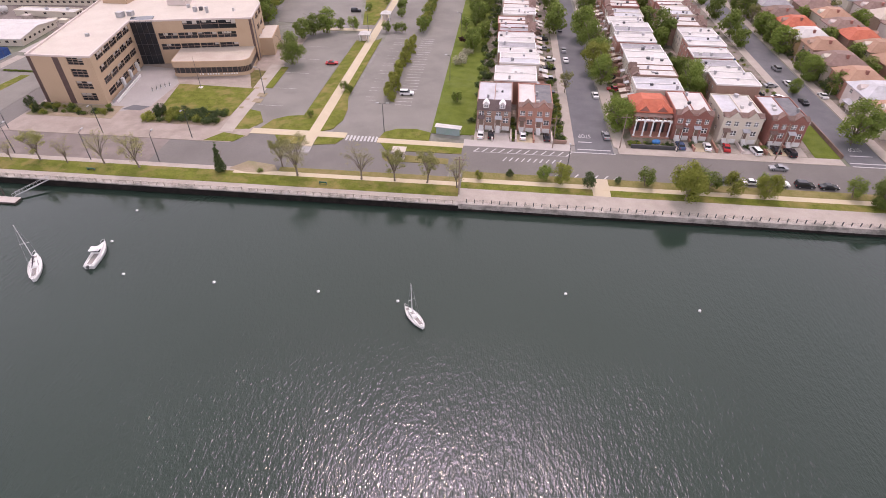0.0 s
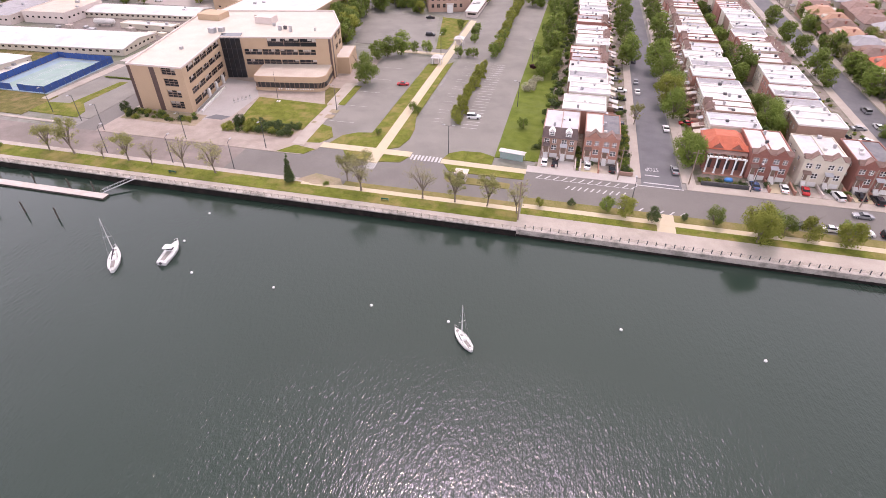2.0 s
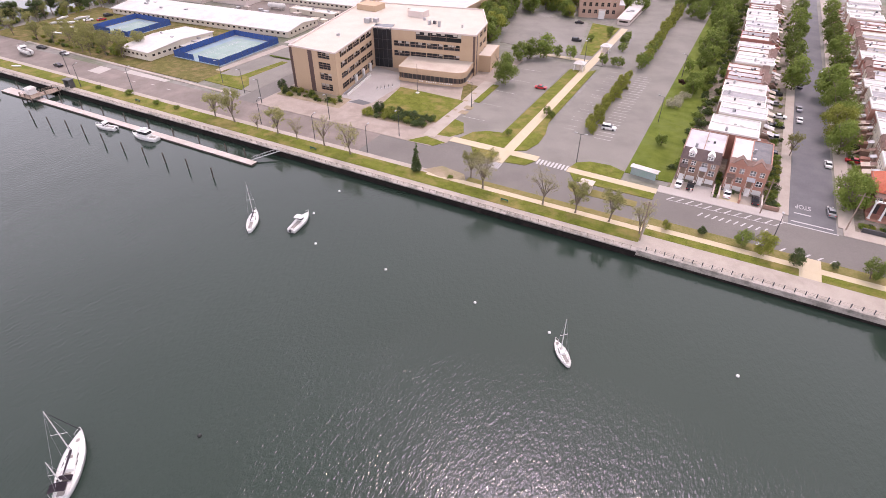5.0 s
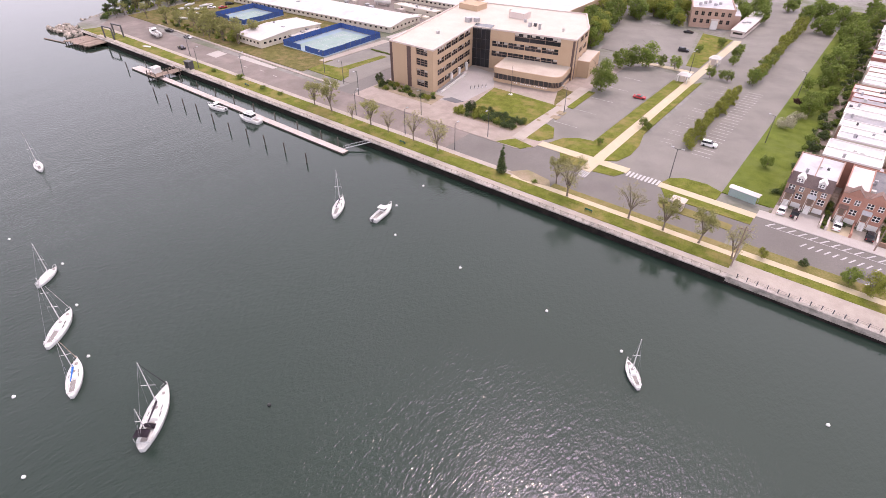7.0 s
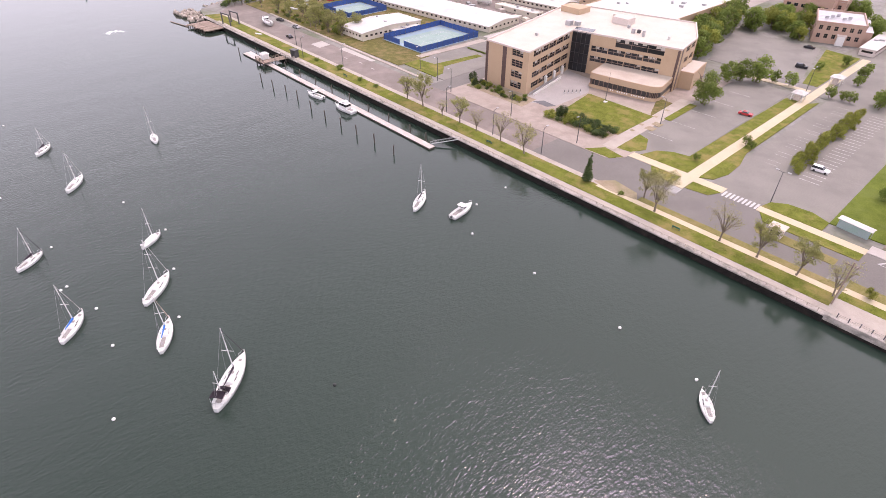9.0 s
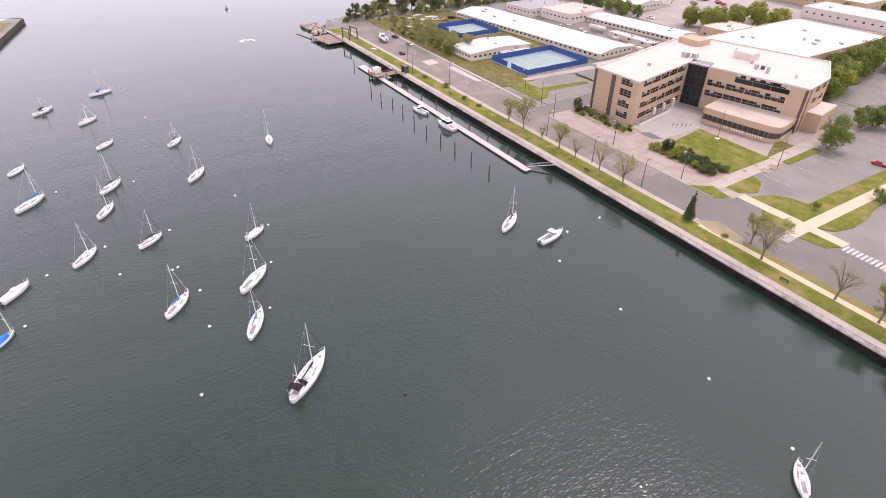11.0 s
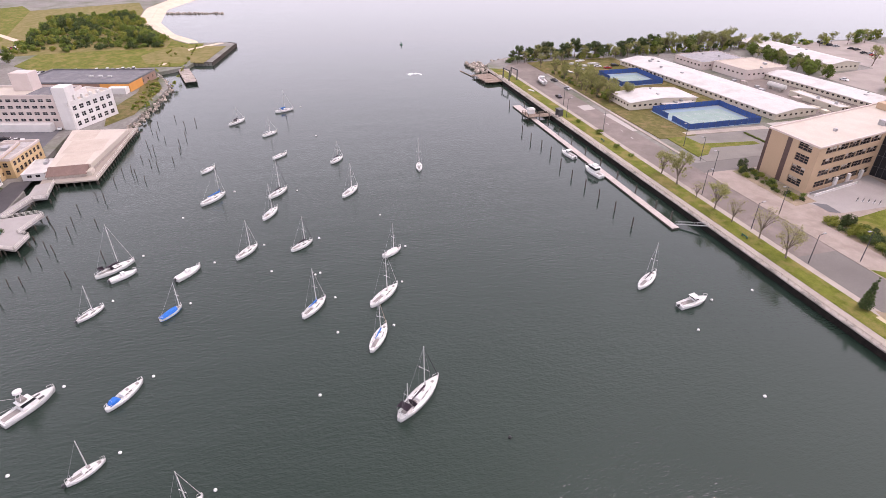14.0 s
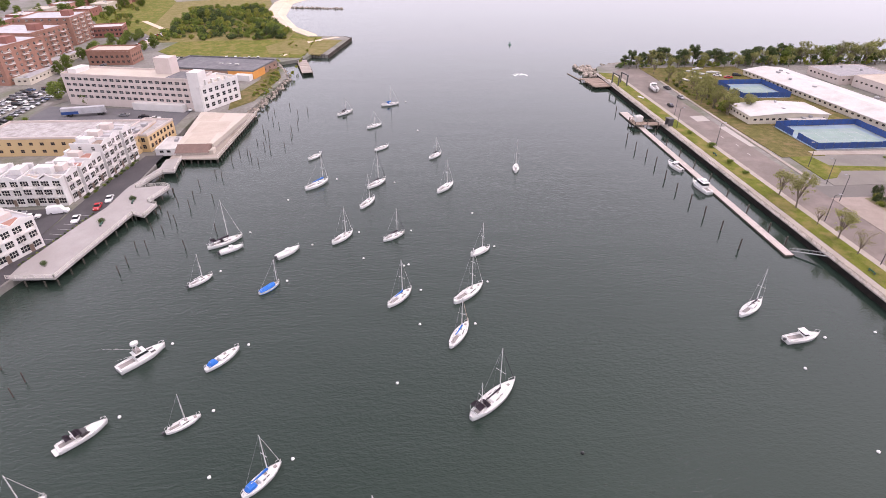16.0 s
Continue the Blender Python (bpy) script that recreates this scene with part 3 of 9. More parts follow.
# promenade east of the corner
sheet("promenade", rect(-8.4, 113.9, 700, 119.9), 2.12, "promenade_paving", "wide pale concrete promenade along the seawall")
for k, (a, b) in enumerate(((-8, 26), (30.5, 700))):
    sheet("grass_strip_%d" % (k + 1), rect(a, 119.9, b, 122.9), 2.14, "grass", "mown grass strip beside the promenade", "grass")
    sheet("grass_strip_%d" % (k + 3), rect(a, 125.0, b, 128.3), 2.14, "grass_dry", "worn grass verge under street trees", "grass")
sheet("path_middle", rect(-8, 122.9, 700, 125.0), 2.12, "concrete_path", "pale footpath between two grass strips")
sheet("path_cross", rect(26, 119.9, 30.5, 128.3), 2.115, "concrete_path", "short concrete crossing path")
# roads
sheet("road_west", rect(-300, 123.9, -96, 137.2), 2.0, "asphalt_worn", "worn brownish asphalt road", "road")
sheet("road_middle", rect(-96, 122.5, -12, 143.2), 1.995, "asphalt", "grey asphalt road at the parking entrance", "road")
sheet("road_east", rect(-12, 128.3, 700, 142.6), 2.0, "asphalt", "grey asphalt shore road with painted lines", "road")
sheet("street_1", [(23.4, 142.6), (34.2, 142.6), (34.0, 175), (32.6, 420), (24.0, 420)], 2.003, "asphalt_dark", "dark asphalt side street between houses", "road")
sheet("street_2", [(98.6, 142.6), (108.9, 142.6), (108.5, 180), (108.2, 420), (99.2, 420), (99.0, 179)], 2.003, "asphalt_dark", "dark asphalt side street between houses", "road")
# pavements in the housing quarter
sheet("pavement_3", rect(-9, 142.6, 22.2, 146.5), 2.12, "concrete", "concrete pavement before house drives")
sheet("pavement_4", rect(35.6, 142.6, 97.2, 146.2), 2.12, "concrete_pale", "concrete pavement before house drives")
sheet("pavement_5", rect(20.6, 146.5, 23.4, 420), 2.12, "concrete_pale", "concrete pavement along the side street")
sheet("pavement_6", rect(34.6, 146.2, 38.2, 420), 2.12, "concrete_pale", "concrete pavement along the side street")
sheet("pavement_7", rect(95.6, 168, 98.9, 420), 2.12, "concrete_pale", "concrete pavement along the side street")
sheet("pavement_8", rect(109, 143, 112.2, 420), 2.12, "concrete_pale", "concrete pavement along the side street")
sheet("yard_1", rect(-7, 146.5, 20.6, 420), 2.05, "yard_mix", "paved house drives and yards", "yard")
sheet("yard_2", [(38.2, 146.2), (93.5, 146.2), (95.6, 168), (95.6, 420), (38.2, 420)], 2.05, "yard_mix", "paved house drives and yards", "yard")
sheet("yard_3", rect(112.2, 143, 300, 440), 2.05, "yard_mix", "yards between houses", "yard")
sheet("grass_corner", [(90.5, 146.3), (97.4, 146.3), (97.4, 167), (93.4, 167), (91.0, 158)], 2.13, "grass_lush", "small green corner lawn by the street", "grass")
# campus
sheet("plaza", [(-151, 137.2), (-78, 137.2), (-74, 141.5), (-74, 150), (-82, 150), (-82, 230), (-151, 190)], 2.11, "plaza_paving", "pale concrete forecourt of the school", "pavement")
sheet("planting_bed", [(-110.5, 146.8), (-86, 146.8), (-85, 154), (-110, 155.5)], 2.15, "earth", "dark earth planting bed with wavy brick edging", "earth")
sheet("planting_bed_2", [(-150, 147.8), (-121, 147.8), (-122, 156.8), (-150, 156.8)], 2.15, "earth", "dark earth planting bed before the school", "earth")
sheet("lawn", [(-112.5, 176.5), (-84.5, 175.5), (-84.5, 153.5), (-109, 155)], 2.16, "grass", "green lawn before the school building", "grass")
sheet("parking_lot_1", rect(-83, 143.2, -61.3, 236), 2.004, "asphalt_lot", "pale grey asphalt parking lot", "road")
sheet("parking_lot_2", rect(-49.2, 143.2, -19.4, 392), 2.004, "asphalt_lot", "pale grey asphalt parking lot", "road")
sheet("parking_lot_3", [(-101.6, 249), (-63.6, 249), (-74, 302), (-115, 303)], 2.004, "asphalt_lot", "pale grey asphalt parking lot", "road")
sheet("parking_lot_4", rect(-63, 238, -49, 392), 2.002, "asphalt_lot", "pale grey asphalt parking lot", "road")
sheet("grass_median_1", [(-61.3, 150), (-56.4, 147), (-56.4, 228), (-60.6, 228)], 2.12, "grass", "long grass median beside the walkway", "grass")
sheet("grass_median_2", [(-53.0, 147), (-49.6, 149), (-48.0, 155), (-48.4, 163), (-50.5, 172), (-50.5, 232), (-53.0, 228)], 2.12, "grass", "long grass median beside the walkway", "grass")
sheet("grass_island_1", [(-72, 146.8), (-56.4, 146.8), (-56.4, 150), (-61.3, 157), (-66, 156), (-70, 153)], 2.13, "grass", "grass island at the lot entrance", "grass")
sheet("walkway", [(-56.4, 137.5), (-53.0, 137.5), (-53.0, 300), (-56.2, 300)], 2.11, "concrete_path", "long tan concrete walkway through the lot")
sheet("walkway_cross", rect(-78, 143.4, -44.5, 146.8), 2.105, "concrete_path", "tan concrete pavement across the entrance")
sheet("walkway_east", [(-34.6, 141.8), (-9, 141.2), (-9, 144.0), (-34.6, 144.6)], 2.105, "concrete_path", "tan concrete pavement")
sheet("grass_island_2", [(-52.8, 138.5), (-46.5, 139.5), (-44.8, 143.4), (-52.8, 143.4)], 2.13, "grass", "grass island at the lot entrance", "grass")
sheet("grass_island_3", [(-34.4, 144.6), (-19.4, 144.4), (-19.4, 149.5), (-24, 151.5), (-30, 151), (-33.5, 148.5)], 2.13, "grass", "dry grass island at the lot entrance", "grass")
sheet("grass_island_4", [(-31, 137.6), (-9.2, 137.6), (-9.2, 141.2), (-33.5, 141.7)], 2.12, "grass", "dry grass verge", "grass")
sheet("grass_island_5", [(-63, 138.3), (-56.6, 138.3), (-56.6, 143.2), (-66, 143.2)], 2.13, "grass", "grass island at the lot entrance", "grass")
sheet("grass_island_6", [(-86, 137.4), (-77, 137.8), (-74.5, 141.5), (-82, 143)], 2.13, "grass", "grass island beside the forecourt", "grass")
sheet("grass_island_7", [(-82, 145), (-75, 146), (-72.5, 151), (-76, 158), (-82, 160)], 2.13, "grass", "grass island beside the forecourt", "grass")
sheet("grass_north", [(-62.5, 249), (-57, 249), (-57, 300), (-72, 303)], 2.1, "grass", "green lawn beside the walkway", "grass")
sheet("path_lot", [(-84, 240), (-57, 240), (-57, 243), (-84, 243.5)], 2.1, "concrete_path", "pale path across the lot")
sheet("grass_east", rect(-19.4, 149.5, -6.2, 400), 2.10, "grass_lush", "long lush grass strip beside the lot", "grass")
sheet("grass_court", rect(-246, 142.5, -186, 160), 2.10, "grass_patchy", "patchy grass before the tennis court", "grass")
sheet("grass_west", rect(-330, 142.5, -222, 202), 2.08, "grass_patchy", "patchy grass between low buildings", "grass")
sheet("pad", [(-186, 146), (-160, 145), (-160, 196), (-186, 196)], 2.07, "asphalt_lot", "old concrete pad beside the tennis court")
sheet("drive_school", [(-160, 137.2), (-151, 137.2), (-151, 190), (-160, 200)], 2.0, "asphalt", "asphalt drive beside the school", "road")
sheet("kerb_west", [(-300, 142.2), (-161, 139.2), (-161, 140.6), (-300, 143.6)], 2.14, "concrete_pale", "pale concrete kerb strip beside the road")

sheet("school_court", [(-124.9, 150.6), (-117.6, 155.4), (-113.2, 158.0), (-113.2, 177.2), (-121.4, 189.8), (-134.2, 191.4), (-127.2, 157.4)], 2.125, "court_paving", "grey paved court between the school wings", "pavement")
sheet("ramp_mat", [(-121.6, 154.6), (-115.0, 154.6), (-113.4, 157.6), (-119.4, 158.2)], 2.14, "asphalt_dark", "dark paved bay before the school court", "pavement")
sheet("pavement_lot", [(-83.6, 143.6), (-79.4, 143.6), (-81.4, 198), (-86.6, 198)], 2.135, "concrete_pale", "pale concrete path beside the parking lot")
sheet("grass_lot_strip", [(-81.2, 176.5), (-78.6, 176.5), (-79.2, 196), (-81.9, 196)], 2.14, "grass", "narrow grass strip beside the parking lot", "grass")
sheet("grass_triangle", [(-85.2, 174.5), (-86.2, 191.5), (-92.6, 191.8), (-87, 178)], 2.17, "grass_patchy", "small grass triangle at the pavilion corner", "grass")
for k, (x, y, w) in enumerate(((-80.0, 166.0, 1.5), (-80.2, 170.6, 1.5), (-83.3, 160.2, 0.7), (-83.7, 166.5, 0.7), (-84.2, 184.0, 0.7), (-84.0, 176.0, 0.7))):
    sheet("tree_pit_%d" % (k + 1), rect(x - w, y - w, x + w, y + w), 2.15, "earth", "square earth tree pit in the pavement", "earth")
sheet("road_point", [(-300, 123.9), (-300, 141.3), (-308, 150), (-328, 150), (-333, 136), (-322, 124)], 1.998, "asphalt_worn", "worn asphalt turning place at the point", "road")
sheet("grass_point", [(-321, 114.6), (-305, 114.6), (-305, 121), (-318, 122)], 2.1, "grass", "small green lawn at the point", "grass")
sheet("grass_pad", [(-186.5, 145.6), (-165, 144.9), (-166, 150), (-172, 156), (-170.6, 178), (-174, 178), (-177, 155), (-186.5, 154)], 2.09, "grass", "grass strip round the old pad", "grass")
sheet("path_court", [(-191, 156.2), (-187.4, 156.2), (-185.2, 196), (-189.4, 196)], 2.116, "concrete_pale", "pale path beside the tennis court")
# ---- boats ----
def hull_rings(L, beam, free, stern=0.72, n=11):
    """Cross-sections of a boat's hull from stern to bow, with the beam widest aft of the middle."""
    rings, edge = [], []
    for s in [0.0, 0.025, 0.07] + [i / (n - 1) for i in range(2, n)] if stern < 0.6 else [i / (n - 1) for i in range(n)]:
        w = beam / 2 * (stern + (1 - stern) * math.sin(min(1, s / 0.45) * math.pi / 2) if s < 0.45 else max(0.015, 1 - ((s - 0.45) / 0.55) ** 2.3))
        if stern < 0.6:
            w *= 0.62 + 0.38 * min(1.0, s / 0.12) ** 0.6
        z = free * (0.92 + 0.35 * max(0, s - 0.3) ** 1.5)
        x = -L / 2 + L * s
        k = min(1.0, (1 - s) * 3)
        rake = L * 0.05 * max(0, s - 0.7) / 0.3
        rings.append([(x, w, z), (x, w * 0.98, z * 0.75), (x - rake * 0.5, w * (0.80 + 0.1 * k), 0.05), (x - rake, w * 0.35 * k, -0.45 * k - 0.02), (x - rake, -w * 0.35 * k, -0.45 * k - 0.02), (x - rake * 0.5, -w * (0.80 + 0.1 * k), 0.05), (x, -w * 0.98, z * 0.75), (x, -w, z)])
        edge.append((x, w, z))
    return rings, edge


def hull_parts(boat, L, beam, free, stern=0.72, colour="hull_white", band="boot_dark"):
    rings, edge = hull_rings(L, beam, free, stern)
    part("hull", loft(B(), rings, closed=False, caps=True), colour, boat, "", True)
    bm = B()
    loft(bm, [[(x, w * 0.97, z - 0.01), (x, 0, z + 0.05), (x, -w * 0.97, z - 0.01)] for x, w, z in edge], closed=False, caps=False)
    part("deck", bm, "deck_white", boat)
    bm = B()
    round_edge = [(x, w, z) for x, w, z in edge] + [(x, -w, z) for x, w, z in edge[::-1]]
    loft(bm, [[(x, y * 1.01, z - 0.03), (x, y * 1.01, z + 0.07), (x, y * 0.97, z + 0.07)] for x, y, z in round_edge], closed=False, caps=False)
    part("toe_rail", bm, colour, boat)
    bm = B()
    rings2, _ = hull_rings(L, beam, free, stern)
    loft(bm, [[(x, y * 1.01, z) for x, y, z in ((r[2][0], r[2][1] * 1.015, 0.12), (r[2][0], r[2][1] * 1.01, 0.0))] for r in rings2], closed=False, caps=False)
    loft(bm, [[(r[5][0], r[5][1] * 1.015, 0.12), (r[5][0], r[5][1] * 1.01, 0.0)] for r in rings2], closed=False, caps=False)
    part("boot_stripe", bm, band, boat)
    return edge


def trunk(bm, x0, x1, w0, w1, z0, h):
    """A cabin top with sloped ends and a rounded roof."""
    rings = []
    for s, k in ((0, 0.0), (0.04, 0.8), (0.12, 1.0), (0.6, 0.95), (0.85, 0.7), (1, 0.05)):
        x, w = x0 + (x1 - x0) * s, w0 + (w1 - w0) * s
        top = z0 + max(0.02, h * k)
        rings.append([(x, w, z0 - 0.05), (x, w * 0.9, top - 0.02), (x, w * 0.4, top + 0.05 * k), (x, -w * 0.4, top + 0.05 * k), (x, -w * 0.9, top - 0.02), (x, -w, z0 - 0.05)])
    return loft(bm, rings)


def pulpit(boat, L, beam, free, name, bow=True):
    bm = B()
    x0, x1 = (L * 0.40, L * 0.49) if bow else (-L * 0.40, -L * 0.49)
    w0, w1 = (beam * 0.17, beam * 0.02) if bow else (beam * 0.27, beam * 0.14)
    z = free * (1.15 if bow else 0.95)
    for side in (1, -1):
        rod(bm, (x0, side * w0, z), (x0, side * w0, z + 0.6), 0.025, n=4)
        rod(bm, (x0, side * w0, z + 0.6), (x1, side * w1, z + 0.65), 0.025, n=4)
        rod(bm, (x1, side * w1, z), (x1, side * w1, z + 0.65), 0.025, n=4)
    rod(bm, (x1, w1, z + 0.65), (x1, -w1 - 0.01, z + 0.65), 0.025, n=4)
    part(name, bm, "spar_alu", boat)


def mast_parts(boat, x, base, top, beam, boom_len, cover, L, free, spreaders=1, stay="spar_alu", forestay=True, lean=0.0):
    bm = B()
    rod(bm, (x, 0, base), (x - lean, 0, top), 0.115, 0.07, n=8)
    part("mast", bm, "spar_alu", boat)
    for k in range(spreaders):
        z = base + (top - base) * (0.5 if spreaders == 1 else (0.38, 0.68)[k])
        bm = B()
        rod(bm, (x, -beam * (0.34 - 0.08 * k), z), (x, beam * (0.34 - 0.08 * k), z), 0.045, n=4)
        part("spreader", bm, "spar_alu", boat)
    bm = B()
    for side in (1, -1):
        rod(bm, (x - 0.1, side * beam * 0.45, free), (x - lean * 0.5, side * beam * 0.32, (base + top) / 2), 0.016, n=3)
        rod(bm, (x - lean * 0.5, side * beam * 0.32, (base + top) / 2), (x - lean, 0, top - 0.1), 0.016, n=3)
    rod(bm, (-L * 0.48, 0, free), (x - lean, 0, top), 0.016, n=3)
    part("rigging", bm, "metal_grey", boat)
    if forestay:
        bm = B()
        rod(bm, (L * 0.48, 0, free * 1.2), (x - lean, 0, top - 0.15), 0.06 if stay != "spar_alu" else 0.045, 0.03, n=5)
        part("furled_sail", bm, stay, boat)
    if boom_len:
        bm = B()
        rod(bm, (x, 0, base + 1.1), (x - boom_len, 0, base + 1.0), 0.07, n=6)
        part("boom", bm, "spar_alu", boat)
        if cover:
            bm = B()
            rings = []
            for s in (0.0, 0.15, 0.5, 0.85, 1.0):
                r = 0.30 * (1.15 - 0.75 * s)
                c = base + 1.18 - 0.1 * s
                xx = x + 0.1 - (boom_len * 0.96) * s
                rings.append([(xx, r * 0.55 * math.cos(a), c + r * math.sin(a) * 0.9) for a in [k * math.pi / 3 for k in range(6)]])
            rings.insert(0, [(x + 0.12, 0.10 * math.cos(a), base + 2.0 + 0.1 * math.sin(a)) for a in [k * math.pi / 3 for k in range(6)]])
            loft(bm, rings)
            part("sail_cover", bm, cover, boat, "", True)


def cockpit(boat, x0, x1, w, z, dark="cockpit_grey"):
    """A well with its coaming, benches and sole."""
    bm = B()
    box(bm, x0, -w, z - 0.04, x1, -w + 0.10, z + 0.20)
    box(bm, x0, w - 0.10, z - 0.04, x1, w, z + 0.20)
    box(bm, x0, -w + 0.1, z - 0.04, x0 + 0.10, w - 0.1, z + 0.16)
    part("coaming", bm, "hull_white", boat)
    bm = B()
    box(bm, x0 + 0.1, -w + 0.12, z + 0.02, x1, w - 0.12, z + 0.055)
    part("cockpit_sole", bm, dark, boat)
    for side in (-1, 1):
        bm = B()
        box(bm, x0 + 0.12, side * w * 0.86 - 0.02, z + 0.05, x1, side * w * 0.55, z + 0.12)
        part("bench", bm, "deck_white", boat)


def outboard(boat, L, z):
    bm = B()
    box(bm, -L / 2 - 0.55, -0.2, z - 0.1, -L / 2 - 0.1, 0.2, z + 0.45)
    rod(bm, (-L / 2 - 0.35, 0, z), (-L / 2 - 0.42, 0, -0.4), 0.09, n=5)
    part("outboard_motor", bm, "metal_dark", boat)


def sailboat(x, y, heading, L, mast, at=0.6, cover="", dodger="", stay="spar_alu", mizzen=0.0, hatch=True, spreaders=1, hull="hull_white", stripe="boot_dark", motor=False, tent="", aft_cover="", note="", forestay=True, boom=True):
    L *= 0.97
    free, beam = 0.062 * L + 0.22, 0.215 * L + 0.70
    label = "white sailboat on its mooring, " + (note or "bare mast")
    boat = thing("sailboat", x, y, 0, heading, label, "sailboat", "moored sailboats")
    hull_parts(boat, L, beam, free, 0.42, hull, stripe)
    x_mast = -L / 2 + L * at
    roof = free + 0.09 * free * 2 + 0.32
    part("cabin", trunk(B(), -L * 0.10, L * 0.30, beam * 0.30, beam * 0.12, free + 0.03, 0.45), "hull_white", boat)
    for side in (-1, 1):
        for k in range(2):
            bm = B()
            xa = -L * 0.04 + k * L * 0.10
            w = beam * (0.285 - 0.05 * k)
            box(bm, xa, side * w - 0.03, free + 0.18, xa + L * 0.07, side * w + 0.03, free + 0.34)
            part("porthole", bm, "window_dark", boat)
    if hatch:
        for k, xx in enumerate((L * 0.08, L * 0.335)):
            bm = B()
            z = free + (0.50 if k == 0 else 0.10) + 0.02
            box(bm, xx - 0.28, -0.26, z - 0.1, xx + 0.28, 0.26, z + 0.06)
            part("hatch", bm, "cockpit_grey", boat)
    cockpit(boat, -L * 0.42, -L * 0.11, beam * 0.30, free)
    bm = B()
    rod(bm, (-L * 0.33, 0, free), (-L * 0.33, 0, free + 0.75), 0.06, n=5)
    part("pedestal", bm, "metal_grey", boat)
    bm = B()
    for k in range(8):
        a, b = k * math.pi / 4, (k + 1) * math.pi / 4
        rod(bm, (-L * 0.35, 0.38 * math.cos(a), free + 0.85 + 0.38 * math.sin(a)), (-L * 0.35, 0.38 * math.cos(b), free + 0.85 + 0.38 * math.sin(b)), 0.025, n=4)
    part("steering_wheel", bm, "metal_grey", boat)
    pulpit(boat, L, beam, free, "pulpit")
    pulpit(boat, L, beam, free, "pushpit", False)
    if mast:
        mast_parts(boat, x_mast, free, mast, beam, (x_mast + L * 0.36) * 0.8 if boom else 0, cover, L, free, spreaders, stay, forestay)
    if mizzen:
        mast_parts(boat, -L * 0.28, free, mizzen, beam * 0.8, 0, "", L, free, 1, "spar_alu", False)
    if dodger:
        bm = B()
        rings = []
        for s in (0, 0.33, 0.66, 1.0):
            xx = -L * (0.14 if L < 12 else 0.25) + s * L * 0.09
            h = (0.75, 0.85, 0.7, 0.1)[int(s * 3 + 0.01)]
            rings.append([(xx, beam * 0.30 * math.cos(a), free + 0.3 + h * math.sin(a)) for a in [k * math.pi / 6 for k in range(7)]])
        loft(bm, rings, closed=False, caps=False)
        bmesh.ops.solidify(bm, geom=bm.faces[:], thickness=0.04)
        part("dodger", bm, dodger, boat)
        if L > 10:
            bm = B()
            loft(bm, [[(xx, beam * 0.34 * c, free + 1.75 - 0.25 * c * c) for c in (-1, -0.5, 0, 0.5, 1)] for xx in [-L * (0.39 if L < 12 else 0.43), -L * (0.33 if L < 12 else 0.37), -L * (0.27 if L < 12 else 0.31)]], closed=False, caps=False)
            bmesh.ops.solidify(bm, geom=bm.faces[:], thickness=0.05)
            part("bimini", bm, dodger, boat)
            bm = B()
            for side in (-1, 1):
                for xx in (-L * (0.38 if L < 12 else 0.42), -L * (0.28 if L < 12 else 0.32)):
                    rod(bm, (xx, side * beam * 0.34, free), (xx, side * beam * 0.335, free + 1.5), 0.025, n=4)
            part("bimini_frame", bm, "spar_alu", boat)
    if tent:
        bm = B()
        loft(bm, [[(xx, beam * w, free + 0.1), (xx, beam * w * 0.6, free + 0.1 + h * 0.7), (xx, 0, free + 0.1 + h), (xx, -beam * w * 0.6, free + 0.1 + h * 0.7), (xx, -beam * w, free + 0.1)] for xx, w, h in ((-L * 0.46, 0.33, 0.35), (-L * 0.2, 0.42, 0.6), (L * 0.1, 0.42, 0.75), (L * 0.24, 0.30, 0.7))])
        part("boat_cover", bm, tent, boat)
    if aft_cover:
        bm = B()
        loft(bm, [[(xx, beam * w, free + 0.1), (xx, beam * w * 0.9, free + h * 0.85), (xx, 0, free + h), (xx, -beam * w * 0.9, free + h * 0.85), (xx, -beam * w, free + 0.1)] for xx, w, h in ((-L * 0.40, 0.22, 0.45), (-L * 0.34, 0.28, 0.8), (-L * 0.22, 0.30, 0.9), (-L * 0.17, 0.26, 0.5))])
        part("cockpit_cover", bm, aft_cover, boat, "bright blue canvas cockpit cover")
    if motor:
        outboard(boat, L, free * 0.7)
    return boat


